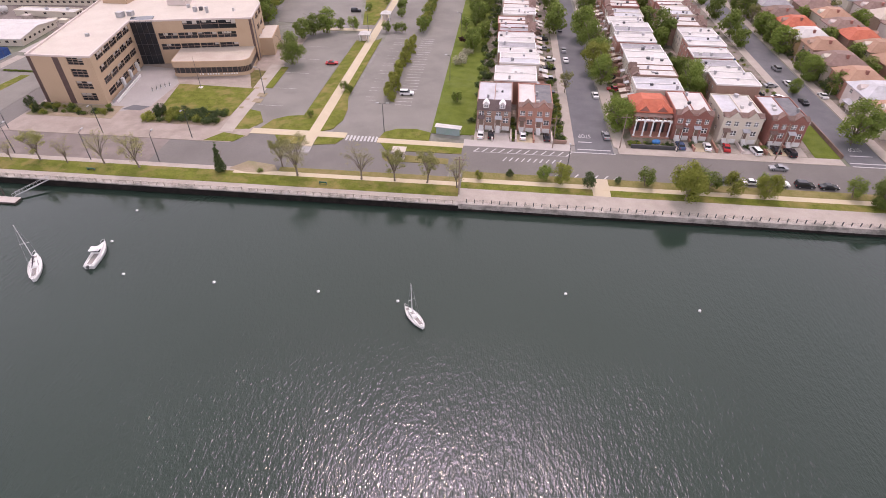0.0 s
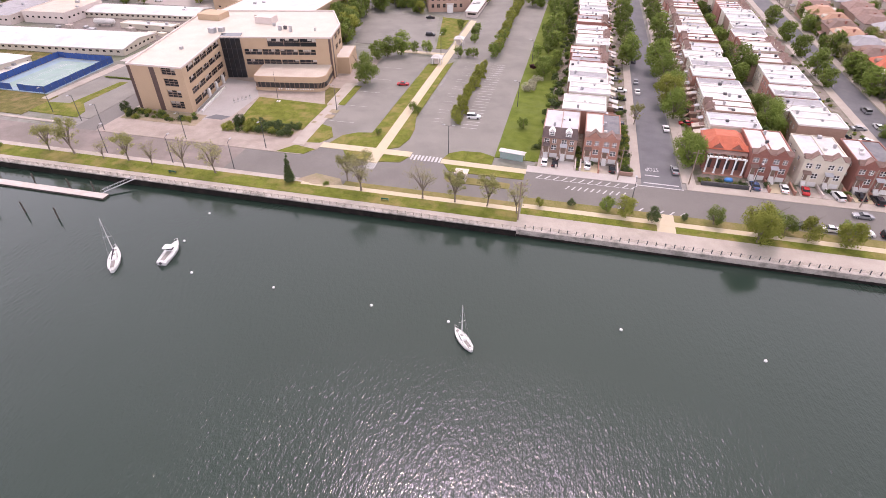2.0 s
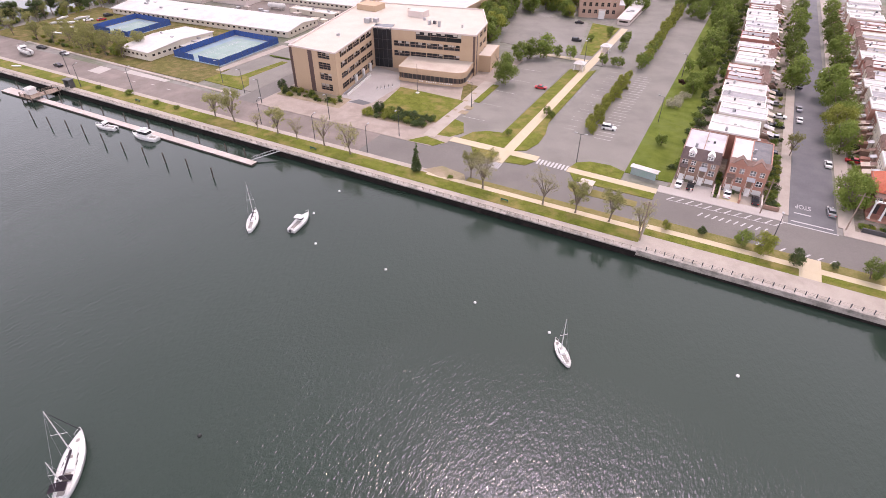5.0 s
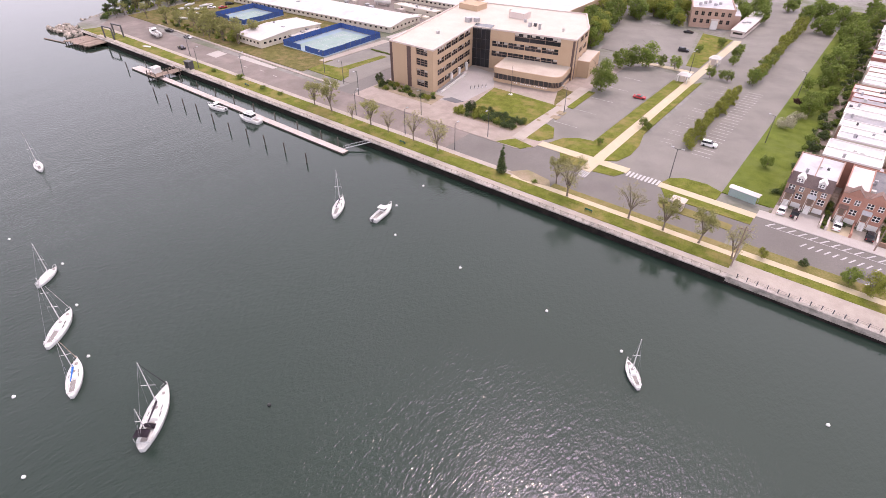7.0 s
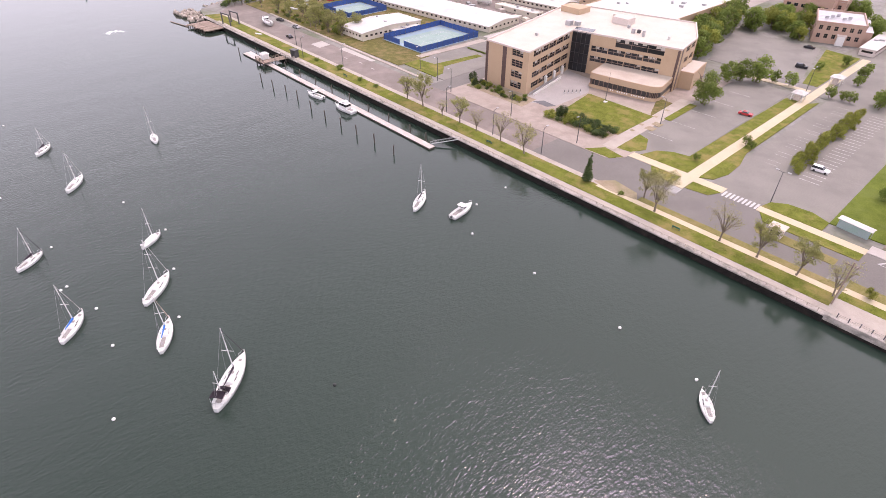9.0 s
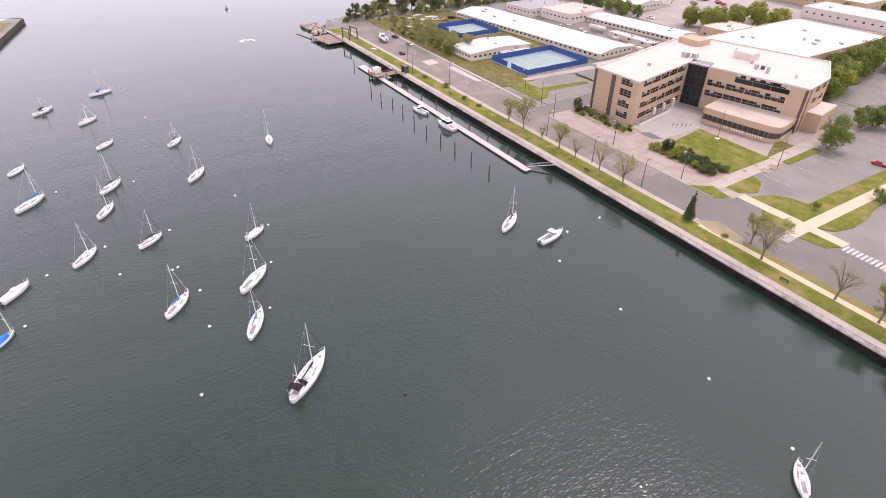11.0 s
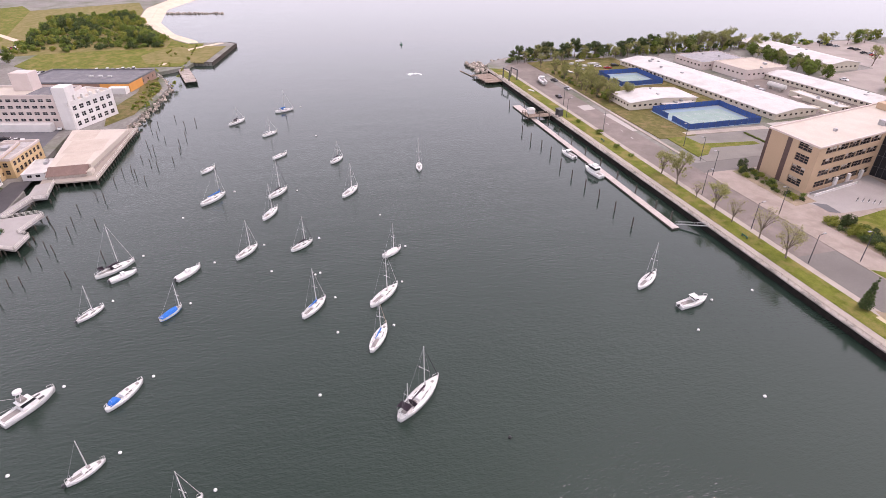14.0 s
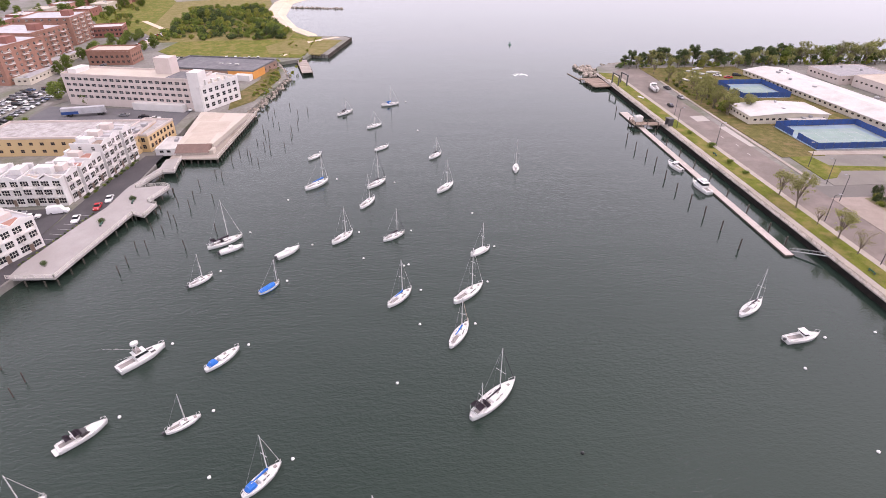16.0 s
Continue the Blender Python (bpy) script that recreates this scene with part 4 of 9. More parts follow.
def cabin_house(boat, x0, x1, w, z0, h, slope=0.5, roof=True, name="deckhouse"):
    """A wheelhouse with raked windows and an overhanging roof."""
    bm = B()
    loft(bm, [[(x0, w, z0), (x0, -w, z0), (x1, -w * 0.85, z0), (x1, w * 0.85, z0)], [(x0, w * 0.95, z0 + h * 0.45), (x0, -w * 0.95, z0 + h * 0.45), (x1 - slope * 0.3, -w * 0.8, z0 + h * 0.45), (x1 - slope * 0.3, w * 0.8, z0 + h * 0.45)]])
    house = part(name, bm, "hull_white", boat)
    bm = B()
    loft(bm, [[(x0 + 0.03, w * 0.93, z0 + h * 0.45), (x0 + 0.03, -w * 0.93, z0 + h * 0.45), (x1 - slope * 0.32, -w * 0.78, z0 + h * 0.45), (x1 - slope * 0.32, w * 0.78, z0 + h * 0.45)], [(x0 + 0.03, w * 0.88, z0 + h * 0.93), (x0 + 0.03, -w * 0.88, z0 + h * 0.93), (x1 - slope, -w * 0.72, z0 + h * 0.93), (x1 - slope, w * 0.72, z0 + h * 0.93)]])
    part("windscreen", bm, "window_glass", boat)
    if roof:
        bm = B()
        box(bm, x0 - 0.25, -w * 0.98, z0 + h * 0.93, x1 - slope + 0.2, w * 0.98, z0 + h)
        bmesh.ops.bevel(bm, geom=bm.edges[:], offset=0.03, segments=1, affect="EDGES")
        part("roof", bm, "hull_white", boat)


def motorboat(x, y, heading, L, style, label):
    free, beam = 0.075 * L + 0.28, 0.30 * L + 0.2
    boat = thing("motorboat", x, y, 0, heading, label, "motorboat", "motorboats")
    hull_parts(boat, L, beam, free, 0.82)
    pulpit(boat, L, beam, free, "bow_rail")
    if style == "fishing":
        cockpit(boat, -L * 0.47, -L * 0.16, beam * 0.40, free)
        cabin_house(boat, -L * 0.14, L * 0.16, beam * 0.33, free, 1.5, 0.9)
        for k in (-1, 1):
            bm = B()
            box(bm, L * 0.08, k * beam * 0.20 - 0.25, free + 0.08, L * 0.26, k * beam * 0.18 + 0.25, free + 0.12)
            part("deck_window", bm, "window_dark", boat)
        bm = B()
        for sx in (-L * 0.12, L * 0.02):
            for side in (-1, 1):
                rod(bm, (sx, side * beam * 0.28, free + 1.4), (-L * 0.06, side * beam * 0.16, free + 3.6), 0.04, n=5)
        part("tower_frame", bm, "spar_alu", boat)
        bm = B()
        loft(bm, [[(-L * 0.06 + 0.85 * r * math.cos(a), 0.75 * r * math.sin(a), z) for a in [k * math.pi / 4 for k in range(8)]] for r, z in ((0.9, free + 3.5), (1.0, free + 3.6), (0.95, free + 4.0), (0.6, free + 4.15))])
        part("tower_top", bm, "hull_white", boat)
        bm = B()
        box(bm, -L * 0.11, -beam * 0.2, free + 1.55, L * 0.0, beam * 0.2, free + 2.1)
        part("flybridge", bm, "cockpit_grey", boat)
        for side in (-1, 1):
            bm = B()
            rod(bm, (-L * 0.05, side * beam * 0.3, free + 1.6), (-L * 0.55, side * beam * 0.9, free + 4.2), 0.03, 0.015, n=4)
            part("outrigger", bm, "spar_alu", boat)
    elif style == "express":
        cockpit(boat, -L * 0.46, -L * 0.05, beam * 0.38, free)
        bm = B()
        loft(bm, [[(-L * 0.06, beam * 0.36, free), (-L * 0.06, beam * 0.34, free + 0.75), (-L * 0.06, -beam * 0.34, free + 0.75), (-L * 0.06, -beam * 0.36, free)], [(L * 0.12, beam * 0.28, free + 0.1), (L * 0.06, beam * 0.26, free + 0.6), (L * 0.06, -beam * 0.26, free + 0.6), (L * 0.12, -beam * 0.28, free + 0.1)]], caps=True)
        part("windscreen", bm, "window_dark", boat)
        part("cuddy", trunk(B(), L * 0.06, L * 0.36, beam * 0.26, beam * 0.1, free + 0.05, 0.25), "hull_white", boat)
        bm = B()
        for side in (-1, 1):
            rod(bm, (-L * 0.14, side * beam * 0.38, free), (-L * 0.18, side * beam * 0.34, free + 1.3), 0.08, n=5)
        rod(bm, (-L * 0.18, -beam * 0.34, free + 1.3), (-L * 0.18, beam * 0.34, free + 1.3), 0.08, n=5)
        part("radar_arch", bm, "hull_white", boat)
        for x0, x1 in ((-L * 0.16, -L * 0.02), (-L * 0.33, -L * 0.22)):
            bm = B()
            loft(bm, [[(xx, beam * 0.33 * c, free + 1.25 - 0.2 * c * c - dz) for c in (-1, -0.5, 0, 0.5, 1)] for xx, dz in ((x0, 0.1), ((x0 + x1) / 2, 0), (x1, 0.25))], closed=False, caps=False)
            bmesh.ops.solidify(bm, geom=bm.faces[:], thickness=0.05)
            part("canvas_top", bm, "canvas_black", boat)
        bm = B()
        box(bm, -L * 0.5 - 0.7, -beam * 0.36, 0.25, -L * 0.5, beam * 0.36, 0.37)
        part("swim_platform", bm, "hull_white", boat)
    elif style == "cuddy":
        cockpit(boat, -L * 0.45, -L * 0.02, beam * 0.38, free)
        cabin_house(boat, -L * 0.02, L * 0.14, beam * 0.30, free, 1.0, 0.6, True)
        part("cuddy", trunk(B(), L * 0.10, L * 0.38, beam * 0.28, beam * 0.1, free + 0.05, 0.35), "hull_white", boat)
        bm = B()
        for side in (-1, 1):
            rod(bm, (-L * 0.10, side * beam * 0.33, free), (-L * 0.06, side * beam * 0.30, free + 1.6), 0.035, n=4)
        box(bm, -L * 0.14, -beam * 0.31, free + 1.6, L * 0.06, beam * 0.31, free + 1.66)
        part("t_top", bm, "spar_alu", boat)
        outboard(boat, L, free * 0.8)
    elif style == "trawler":
        cockpit(boat, -L * 0.46, -L * 0.22, beam * 0.40, free)
        cabin_house(boat, -L * 0.22, L * 0.20, beam * 0.38, free, 2.0, 0.7)
        bm = B()
        box(bm, -L * 0.14, -beam * 0.28, free + 2.0, L * 0.02, beam * 0.28, free + 2.6)
        part("flybridge", bm, "hull_white", boat)
        part("foredeck_trunk", trunk(B(), L * 0.18, L * 0.38, beam * 0.28, beam * 0.1, free + 0.05, 0.3), "hull_white", boat)
    else:
        cockpit(boat, -L * 0.46, L * 0.18, beam * 0.38, free, "deck_white")
        bm = B()
        box(bm, -L * 0.08, -0.5, free, L * 0.06, 0.5, free + 0.8)
        part("console", bm, "hull_white", boat)
        outboard(boat, L, free * 0.8)
    return boat


motorboat(-91.2, -57.0, 139, 10.2, "fishing", "white sport-fishing boat with tuna tower and outriggers")
sailboat(-89.7, -40.0, 143, 8.9, 0, aft_cover="canvas_blue", note="mast removed, blue canvas over the cockpit")
motorboat(-71.1, -59.6, 137, 8.6, "express", "white express cruiser with dark purple canvas tops")
sailboat(-72.5, -42.5, 127, 6.6, 7.6, 0.57, motor=True, forestay=False, note="small, with an outboard motor")
sailboat(-59.6, -25.6, 141, 8.3, 10.0, 0.65, cover="canvas_blue", aft_cover="canvas_blue", note="blue sail cover and blue cockpit cover")
sailboat(-47.8, -7.0, 143, 8.2, 10.3, 0.6, spreaders=2, note="tall mast with two pairs of spreaders")
sailboat(-56.0, -62.0, 140, 8.0, 9.0, 0.6, note="bare mast and furled jib")
sailboat(-94.0, 10.5, 150, 9.8, 10.0, 0.62, cover="canvas_blue", stay="canvas_tan", note="blue sail cover and tan furled jib")
sailboat(-109.4, 14.4, 133, 11.0, 12.9, 0.60, spreaders=2, note="large, with two pairs of spreaders")
sailboat(-128.9, 19.8, 124, 7.1, 9.2, 0.60, tent="deck_white", forestay=False, note="pale cover over the cockpit")
sailboat(-108.8, -2.6, 140, 9.1, 10.9, 0.60, cover="canvas_blue", note="blue sail cover on the boom")
sailboat(-115.3, -35.4, 139, 6.5, 7.4, 0.90, tent="canvas_blue", hull="hull_white", stripe="canvas_blue", forestay=False, boom=False, note="small, under a bright blue cover")
sailboat(-119.8, -53.5, 139, 7.0, 8.0, 0.58, motor=True, forestay=False, note="small, with an outboard motor")
motorboat(-132.2, -33.5, 137, 7.7, "open", "small white open motorboat with outboard")
sailboat(-139.2, -52.4, 130, 10.8, 13.4, 0.60, cover="canvas_black", dodger="canvas_black", note="large, with black sail cover")
motorboat(-135.0, -49.6, 126, 6.8, "open", "small white open boat tied alongside a sailboat")
sailboat(-139.4, -19.1, 141, 8.7, 9.8, 0.66, note="white furled jib")
sailboat(-139.1, -4.2, 127, 7.8, 9.1, 0.65, cover="canvas_black", stay="canvas_black", note="dark sail cover and furled jib")
sailboat(-161.7, -12.9, 150, 8.8, 10.0, 0.64, forestay=False, note="bare mast")
sailboat(-176.6, -10.4, 140, 9.6, 12.4, 0.60, cover="canvas_black", stay="canvas_black", note="black sail cover and furled jib")
sailboat(-177.2, -31.1, 139, 10.8, 10.4, 0.78, cover="canvas_blue", note="blue sail cover on the boom")
sailboat(-203.6, -35.2, 145, 7.6, 0, note="mast removed")
sailboat(-211.2, -9.5, 134, 7.6, 0, note="mast removed")
sailboat(-201.4, 11.6, 140, 8.0, 7.4, 0.6, cover="canvas_black", note="dark sail cover on the boom")
sailboat(-171.6, 13.3, 142, 9.8, 10.3, 0.60, note="white furled jib")
sailboat(-186.8, 40.6, 168, 8.0, 11.1, 0.60, forestay=False, note="lying apart in the open channel")
sailboat(-271.1, -6.8, 112, 9.6, 10.0, 0.55, cover="canvas_blue", dodger="canvas_blue", note="blue sail cover and dodger")
sailboat(-258.7, -27.9, 138, 10.0, 7.0, 0.55, cover="canvas_black", dodger="canvas_black", note="dark sail cover and dodger")
sailboat(-238.6, -13.4, 132, 8.5, 7.2, 0.52, note="bare mast")
sailboat(-98.6, 80.7, 123, 10.0, 10.8, 0.68, cover="canvas_black", mizzen=0.0, forestay=False, note="black sail cover, near the dock")
motorboat(-87.4, 86.0, 99, 8.7, "cuddy", "white cuddy-cabin motorboat with outboard near the quay")
sailboat(-13.6, 74.7, 131, 7.1, 9.0, 0.58, forestay=False, note="alone in the middle of the bay")
sailboat(-74.3, 15.2, 132, 13.6, 12.2, 0.63, cover="canvas_black", dodger="canvas_black", stay="canvas_black", mizzen=7.4, note="large two-masted ketch with black canvas")
motorboat(-183.6, 99.9, 190, 8.6, "cuddy", "white motorboat tied to the floating dock")
motorboat(-165.3, 101.0, 186, 10.4, "trawler", "white cabin cruiser tied to the floating dock")

# foam drifting on the open water
FOAM_RNG = random.Random(2)
bm = B()
for k in range(26):
    t = FOAM_RNG.uniform(-1, 1)
    ball(bm, (-327.5 + 2.5 * FOAM_RNG.gauss(0, 0.5), 68 + 5.5 * t, 0.0), FOAM_RNG.uniform(0.3, 0.9), 0.12, 7, 4)
foam = tagged(new("foam", mesh_of("foam", bm, "white_paint", True)), "patch of white foam drifting on the bay", "foam", "", "stuff")

# mooring buoys
bm = B()
ball(bm, (0, 0, 0.12), 0.34, 0.85)
rod(bm, (0, 0, 0.35), (0, 0, 0.52), 0.05, n=5)
buoy = single("mooring_buoy", bm, "buoy_white", pose(-95.7, -52.5, 0), "round white mooring buoy floating on the water", "buoy", "mooring buoys", True)
for spot in ((-94.2, -35.8), (-75.3, -55.2), (-75.6, -38.1), (-63.6, -21.4), (-60.9, -34.7), (-53.6, -2.7), (-80.3, -3.4), (-98.5, 1.8), (-97.8, 14.5), (-112.0, 2.5), (-124.0, -0.3), (-123.5, -1.6), (-128.0, -12.6), (-124.3, -49.9), (-118.5, -31.6)):
    copy_thing(buoy, pose(*spot, 0))
for spot in ((-145.0, -46.8), (-232.0, 5.6), (-152.5, 20.3), (-276.3, 1.0), (-182.0, -24.9), (-136.4, -27.5), (-142.7, -14.7), (-177.6, -4.3), (-142.6, 0.7), (-87.4, 91.4), (-78.4, 80.9), (-166.1, -39.3), (-57.7, 80.5), (-131.7, 24.1), (-114.5, 19.7), (17.0, 85.0), (-34.7, 80.1), (-17.6, 79.1), (-19.5, 30.1), (43.7, 82.9), (-88.3, 103.9)):
    copy_thing(buoy, pose(*spot, 0))
bm = B()
ball(bm, (0, 0, 0.15), 0.36, 0.9)
single("mooring_buoy", bm, "buoy_dark", pose(-61.2, 28.8, 0), "dark blackish mooring buoy floating on the water", "buoy", "mooring buoys", True)
bm = B()
loft(bm, [[(r * math.cos(a), r * math.sin(a), z) for a in [k * math.pi / 4 for k in range(8)]] for r, z in ((1.0, -0.3), (1.0, 0.5), (0.35, 0.7), (0.25, 1.5), (0.4, 1.8), (0.1, 2.1))])
single("channel_marker", bm, "buoy_green", pose(-415.6, 79, 0), "tall dark channel marker far out in the water", "buoy", "", True)
# ---- the four-storey school ----
SK = 2.1   # level of the forecourt


def school():
    s = thing("school_building", 0, 0, 0, 0, "four-storey tan brick school building with dark window bands and pale roof", "building")
    top = 18.0
    A, Bc, C, D, E, F = (-149.0, 157.2), (-127.7, 157.4), (-134.9, 192.6), (-127.3, 194.2), (-92.4, 201.5), (-96.0, 220.0)
    G, Hh, I = (-107.0, 240.0), (-160.0, 228.0), (-163.0, 224.0)
    outline = [A, Bc, C, D, E, F, G, Hh, I]
    floors = [SK + 0.9 + 3.95 * k for k in range(4)]
    # front of the west wing: one stack of square windows
    holes = {0: [(13.2, 18.6, z + 0.3, z + 2.9) for z in floors], 1: [], 2: [], 3: [], 4: [], 5: []}
    length = lambda p, q: math.hypot(q[0] - p[0], q[1] - p[1])
    lb = length(Bc, C)
    holes[1] = [h for k, z in enumerate(floors) for h in row_of(3.6, lb - 2.0, 5, (lb - 5.6) / 5 - 0.22, z + 0.3, z + 2.5)]
    ld = length(D, E)
    holes[3] = [h for k, z in enumerate(floors) if k in (1, 2) for h in row_of(0.8, ld - 6.5, 4, (ld - 7.3) / 4 - 0.2, z + 0.3, z + 2.5)]
    holes[3] += [(10.5, ld - 6.0, floors[3] - 0.4, floors[3] + 3.0)]
    le = length(E, F)
    holes[4] = [h for z in floors for h in row_of(5.5, le - 1.0, 2, 4.5, z + 0.3, z + 2.4)]
    bm = B()
    n = len(outline)
    for i in range(n):
        if i == 2:
            continue
        p, q = outline[i], outline[(i + 1) % n]
        facade(bm, *p, *q, 1.9, top, holes.get(i, ()), 0.4)
    part("wall", bm, "brick_tan", s, "tan brick walls")
    for i, (cols, rows) in {0: (3, 3), 1: (3, 2), 3: (3, 2), 4: (2, 2)}.items():
        p, q = outline[i], outline[i + 1]
        windows(s, *p, *q, holes[i], 0.35, cols, rows, 0.16, "frame_brown", True)
    bm = B()
    prism(bm, outline, top - 0.5, top - 0.35)
    part("roof", bm, "roof_cream", s, "pale cream flat roof")
    bm = B()
    for i in range(n):
        p, q = Vector((*outline[i], 0)), Vector((*outline[(i + 1) % n], 0))
        u = (q - p).normalized()
        inn = Vector((-u.y, u.x, 0))
        a, b2, c, d = p - u * 0.05 - inn * 0.05, q + u * 0.05 - inn * 0.05, q + inn * 0.45, p + inn * 0.45
        prism(bm, [(v.x, v.y) for v in (a, b2, c, d)], top - 0.4 + 0.003 * i, top + 0.15 + 0.003 * i)
    part("coping", bm, "stucco_pink", s, "pale stone coping")
    # dark glazed stair tower in the inner corner
    bm = B()
    prism(bm, [C, D, (D[0] - 2, D[1] + 6), (C[0] - 2, C[1] + 5)], 1.9, top - 0.1)
    part("stair_tower", bm, "window_glass", s, "dark glazed stair tower")
    bm = B()
    for k in range(5):
        t = k / 4
        x, y = C[0] + (D[0] - C[0]) * t, C[1] + (D[1] - C[1]) * t
        box(bm, x - 0.06, y - 0.12, 1.9, x + 0.06, y + 0.02, top)
    for z in (5.5, 9.5, 13.4, 17.3):
        rod(bm, (C[0], C[1] - 0.08, z), (D[0], D[1] - 0.08, z), 0.08, n=4)
    part("tower_mullions", bm, "metal_dark", s)
    # dark vertical strips in the brick
    for p, q, u0, w in ((A, Bc, 0.0, 1.3), (A, Bc, 8.6, 2.0), (E, F, 1.2, 1.6), (D, E, ld - 1.2, 0.9)):
        a = Vector((*p, 0))
        u = (Vector((*q, 0)) - a).normalized()
        out = Vector((u.y, -u.x, 0))
        c0, c1 = a + u * u0 + out * 0.03, a + u * (u0 + w) + out * 0.03
        bm = B()
        prism(bm, [(c0.x, c0.y), (c1.x, c1.y), (c1.x - out.x * 0.2, c1.y - out.y * 0.2), (c0.x - out.x * 0.2, c0.y - out.y * 0.2)], 2.0, top - 0.6)
        part("dark_strip", bm, "panel_brown", s)
    # roller blinds, drawn to different heights
    odd = random.Random(3)
    for w in [c for c in s.children if c.name.startswith("window")]:
        xs, zs = [v.co.x for v in w.data.vertices], [v.co.z for v in w.data.vertices]
        n = max(1, round((max(xs) - min(xs)) / 1.7))
        step = (max(xs) - min(xs)) / n
        for k in range(n):
            if odd.random() < 0.4:
                x0, drop = min(xs) + step * k, max(zs) * odd.uniform(0.25, 0.6)
                part("blind", box(B(), x0 + 0.08, -0.058, max(zs) - drop, x0 + step - 0.08, -0.045, max(zs) - 0.1), "blind_cloth", w, "pale roller blind")
    # low curved pavilion before the long wing
    ax = Vector((math.cos(radians(12)), math.sin(radians(12))))
    ay = Vector((-ax.y, ax.x))
    o = Vector((-117.5, 183.2))
    loc = [(0, 0), (0.6, -0.6)] + [(1.5 + 22.5 * k / 6, -0.9 - 1.0 * math.sin(math.pi * k / 6 * 0.5)) for k in range(7)] + [(24 + 3.6 * math.sin(a), 1.7 - 3.6 * math.cos(a)) for a in [radians(d) for d in (15, 35, 55, 75, 90)]] + [(27.6, 16), (0, 14)]
    ring = [o + ax * x + ay * y for x, y in loc]
    ring2 = [o + ax * (x * 0.985 + 0.2) + ay * (y * 0.97 + 0.25) for x, y in loc]
    for name, pts, z0, z1, m, lab in (("pavilion_base", ring, 1.9, 3.3, "brick_tan", "tan brick plinth"), ("ribbon_window", ring2, 3.3, 5.4, "window_dark", "dark ribbon window"), ("pavilion_top", ring, 5.4, 7.6, "brick_tan", "tan brick band")):
        bm = B()
        prism(bm, [tuple(p) for p in pts], z0, z1)
        part(name, bm, m, s, lab)
    bm = B()
    prism(bm, [tuple(p) for p in ring2], 7.6, 7.65)
    part("pavilion_roof", bm, "roof_tan", s, "tan pavilion roof")
    bm = B()
    for p, q in zip(ring[1:], ring[2:12]):
        for k in (0.25, 0.75):
            c = p.lerp(q, k)
            box(bm, c.x - 0.07, c.y - 0.05, 3.3, c.x + 0.07, c.y + 0.3, 5.4)
    part("pavilion_mullions", bm, "frame_brown", s)
    # plain bars for the worn lettering under the ribbon window
    for k in range(15):
        if k in (2, 8):
            continue
        p, q = ring[4 + k // 4], ring[5 + k // 4]
        c = p.lerp(q, (k % 4) / 4 + 0.1) - ay * 0.04
        part("letter_bar", box(B(), c.x - 0.22, c.y - 0.05, 2.75, c.x + 0.22, c.y + 0.05, 3.2), "white_paint", s)
    # low white wall of the entrance ramp
    for k in range(2):
        u = (Vector(C) - Vector(Bc)).normalized()
        out = Vector((u.y, -u.x))
        a, b2 = Vector(Bc) + u * 1.0 + out * (1.4 + 1.5 * k), Vector(Bc) + u * 24 + out * (1.4 + 1.5 * k)
        part("ramp_wall", prism(B(), [tuple(a), tuple(b2), tuple(b2 - out * 0.22), tuple(a - out * 0.22)], 2.0, 3.0), "stucco_white" if k else "metal_grey", s)
    # entrance columns along the inner ground floor
    for k in range(3):
        t = 0.42 + 0.2 * k
        x, y = Bc[0] + (C[0] - Bc[0]) * t, Bc[1] + (C[1] - Bc[1]) * t
        bm = B()
        box(bm, x - 0.1, y - 0.5, 2.0, x + 0.8, y + 0.5, 5.2)
        part("column", bm, "stucco_white", s, "white entrance column")
    part("side_extension", prism(B(), [(-94.2, 207.0), (-88.6, 208.2), (-91.6, 224.0), (-97.0, 222.5)], 1.9, 8.6), "brick_tan", s, "low tan brick extension")
    part("extension_roof", prism(B(), [(-94.0, 207.4), (-89.0, 208.5), (-91.9, 223.6), (-96.8, 222.2)], 8.6, 8.68), "roof_cream", s)
    # plant on the roof
    for x0, y0, x1, y1, h, m in ((-158, 214, -148, 222, 2.0, "brick_tan"), (-131.5, 214.5, -124, 220, 2.2, "stucco_pink"), (-136, 222, -128, 226, 1.0, "roof_cream"), (-142.4, 197, -140.0, 199.2, 1.5, "metal_grey"), (-139.6, 199.5, -137.6, 201.4, 1.2, "metal_grey"), (-117.4, 207, -116.2, 208, 1.4, "metal_grey"), (-116, 209, -114.8, 210, 0.9, "metal_dark"), (-112, 206, -111.2, 207, 1.9, "metal_grey"), (-103, 209.5, -102.3, 210.2, 0.9, "roof_white"), (-122.4, 212, -121.4, 213, 0.8, "metal_grey"), (-141, 176, -140, 177, 0.6, "metal_grey")):
        bm = B()
        box(bm, x0, y0, top - 0.4, x1, y1, top + h)
        part("roof_unit", bm, m, s)
    return s


school()

for k in range(5):
    rack = thing("bicycle_rack", -119.2 + 0.9 * k, 170.0 + 1.6 * k * 0.8, 2.12, 118, "grey metal hoop bicycle rack on the school court", "bicycle rack", "bicycle racks")
    part("hoop", rod(rod(rod(B(), (-0.7, 0, 0), (-0.7, 0, 0.95), 0.06, n=5), (-0.7, 0, 0.95), (0.7, 0, 0.95), 0.06, n=5), (0.7, 0, 0.95), (0.7, 0, 0), 0.06, n=5), "metal_dark", rack)
    part("base_rail", box(B(), -0.8, -0.3, 0, 0.8, 0.3, 0.06), "metal_grey", rack)
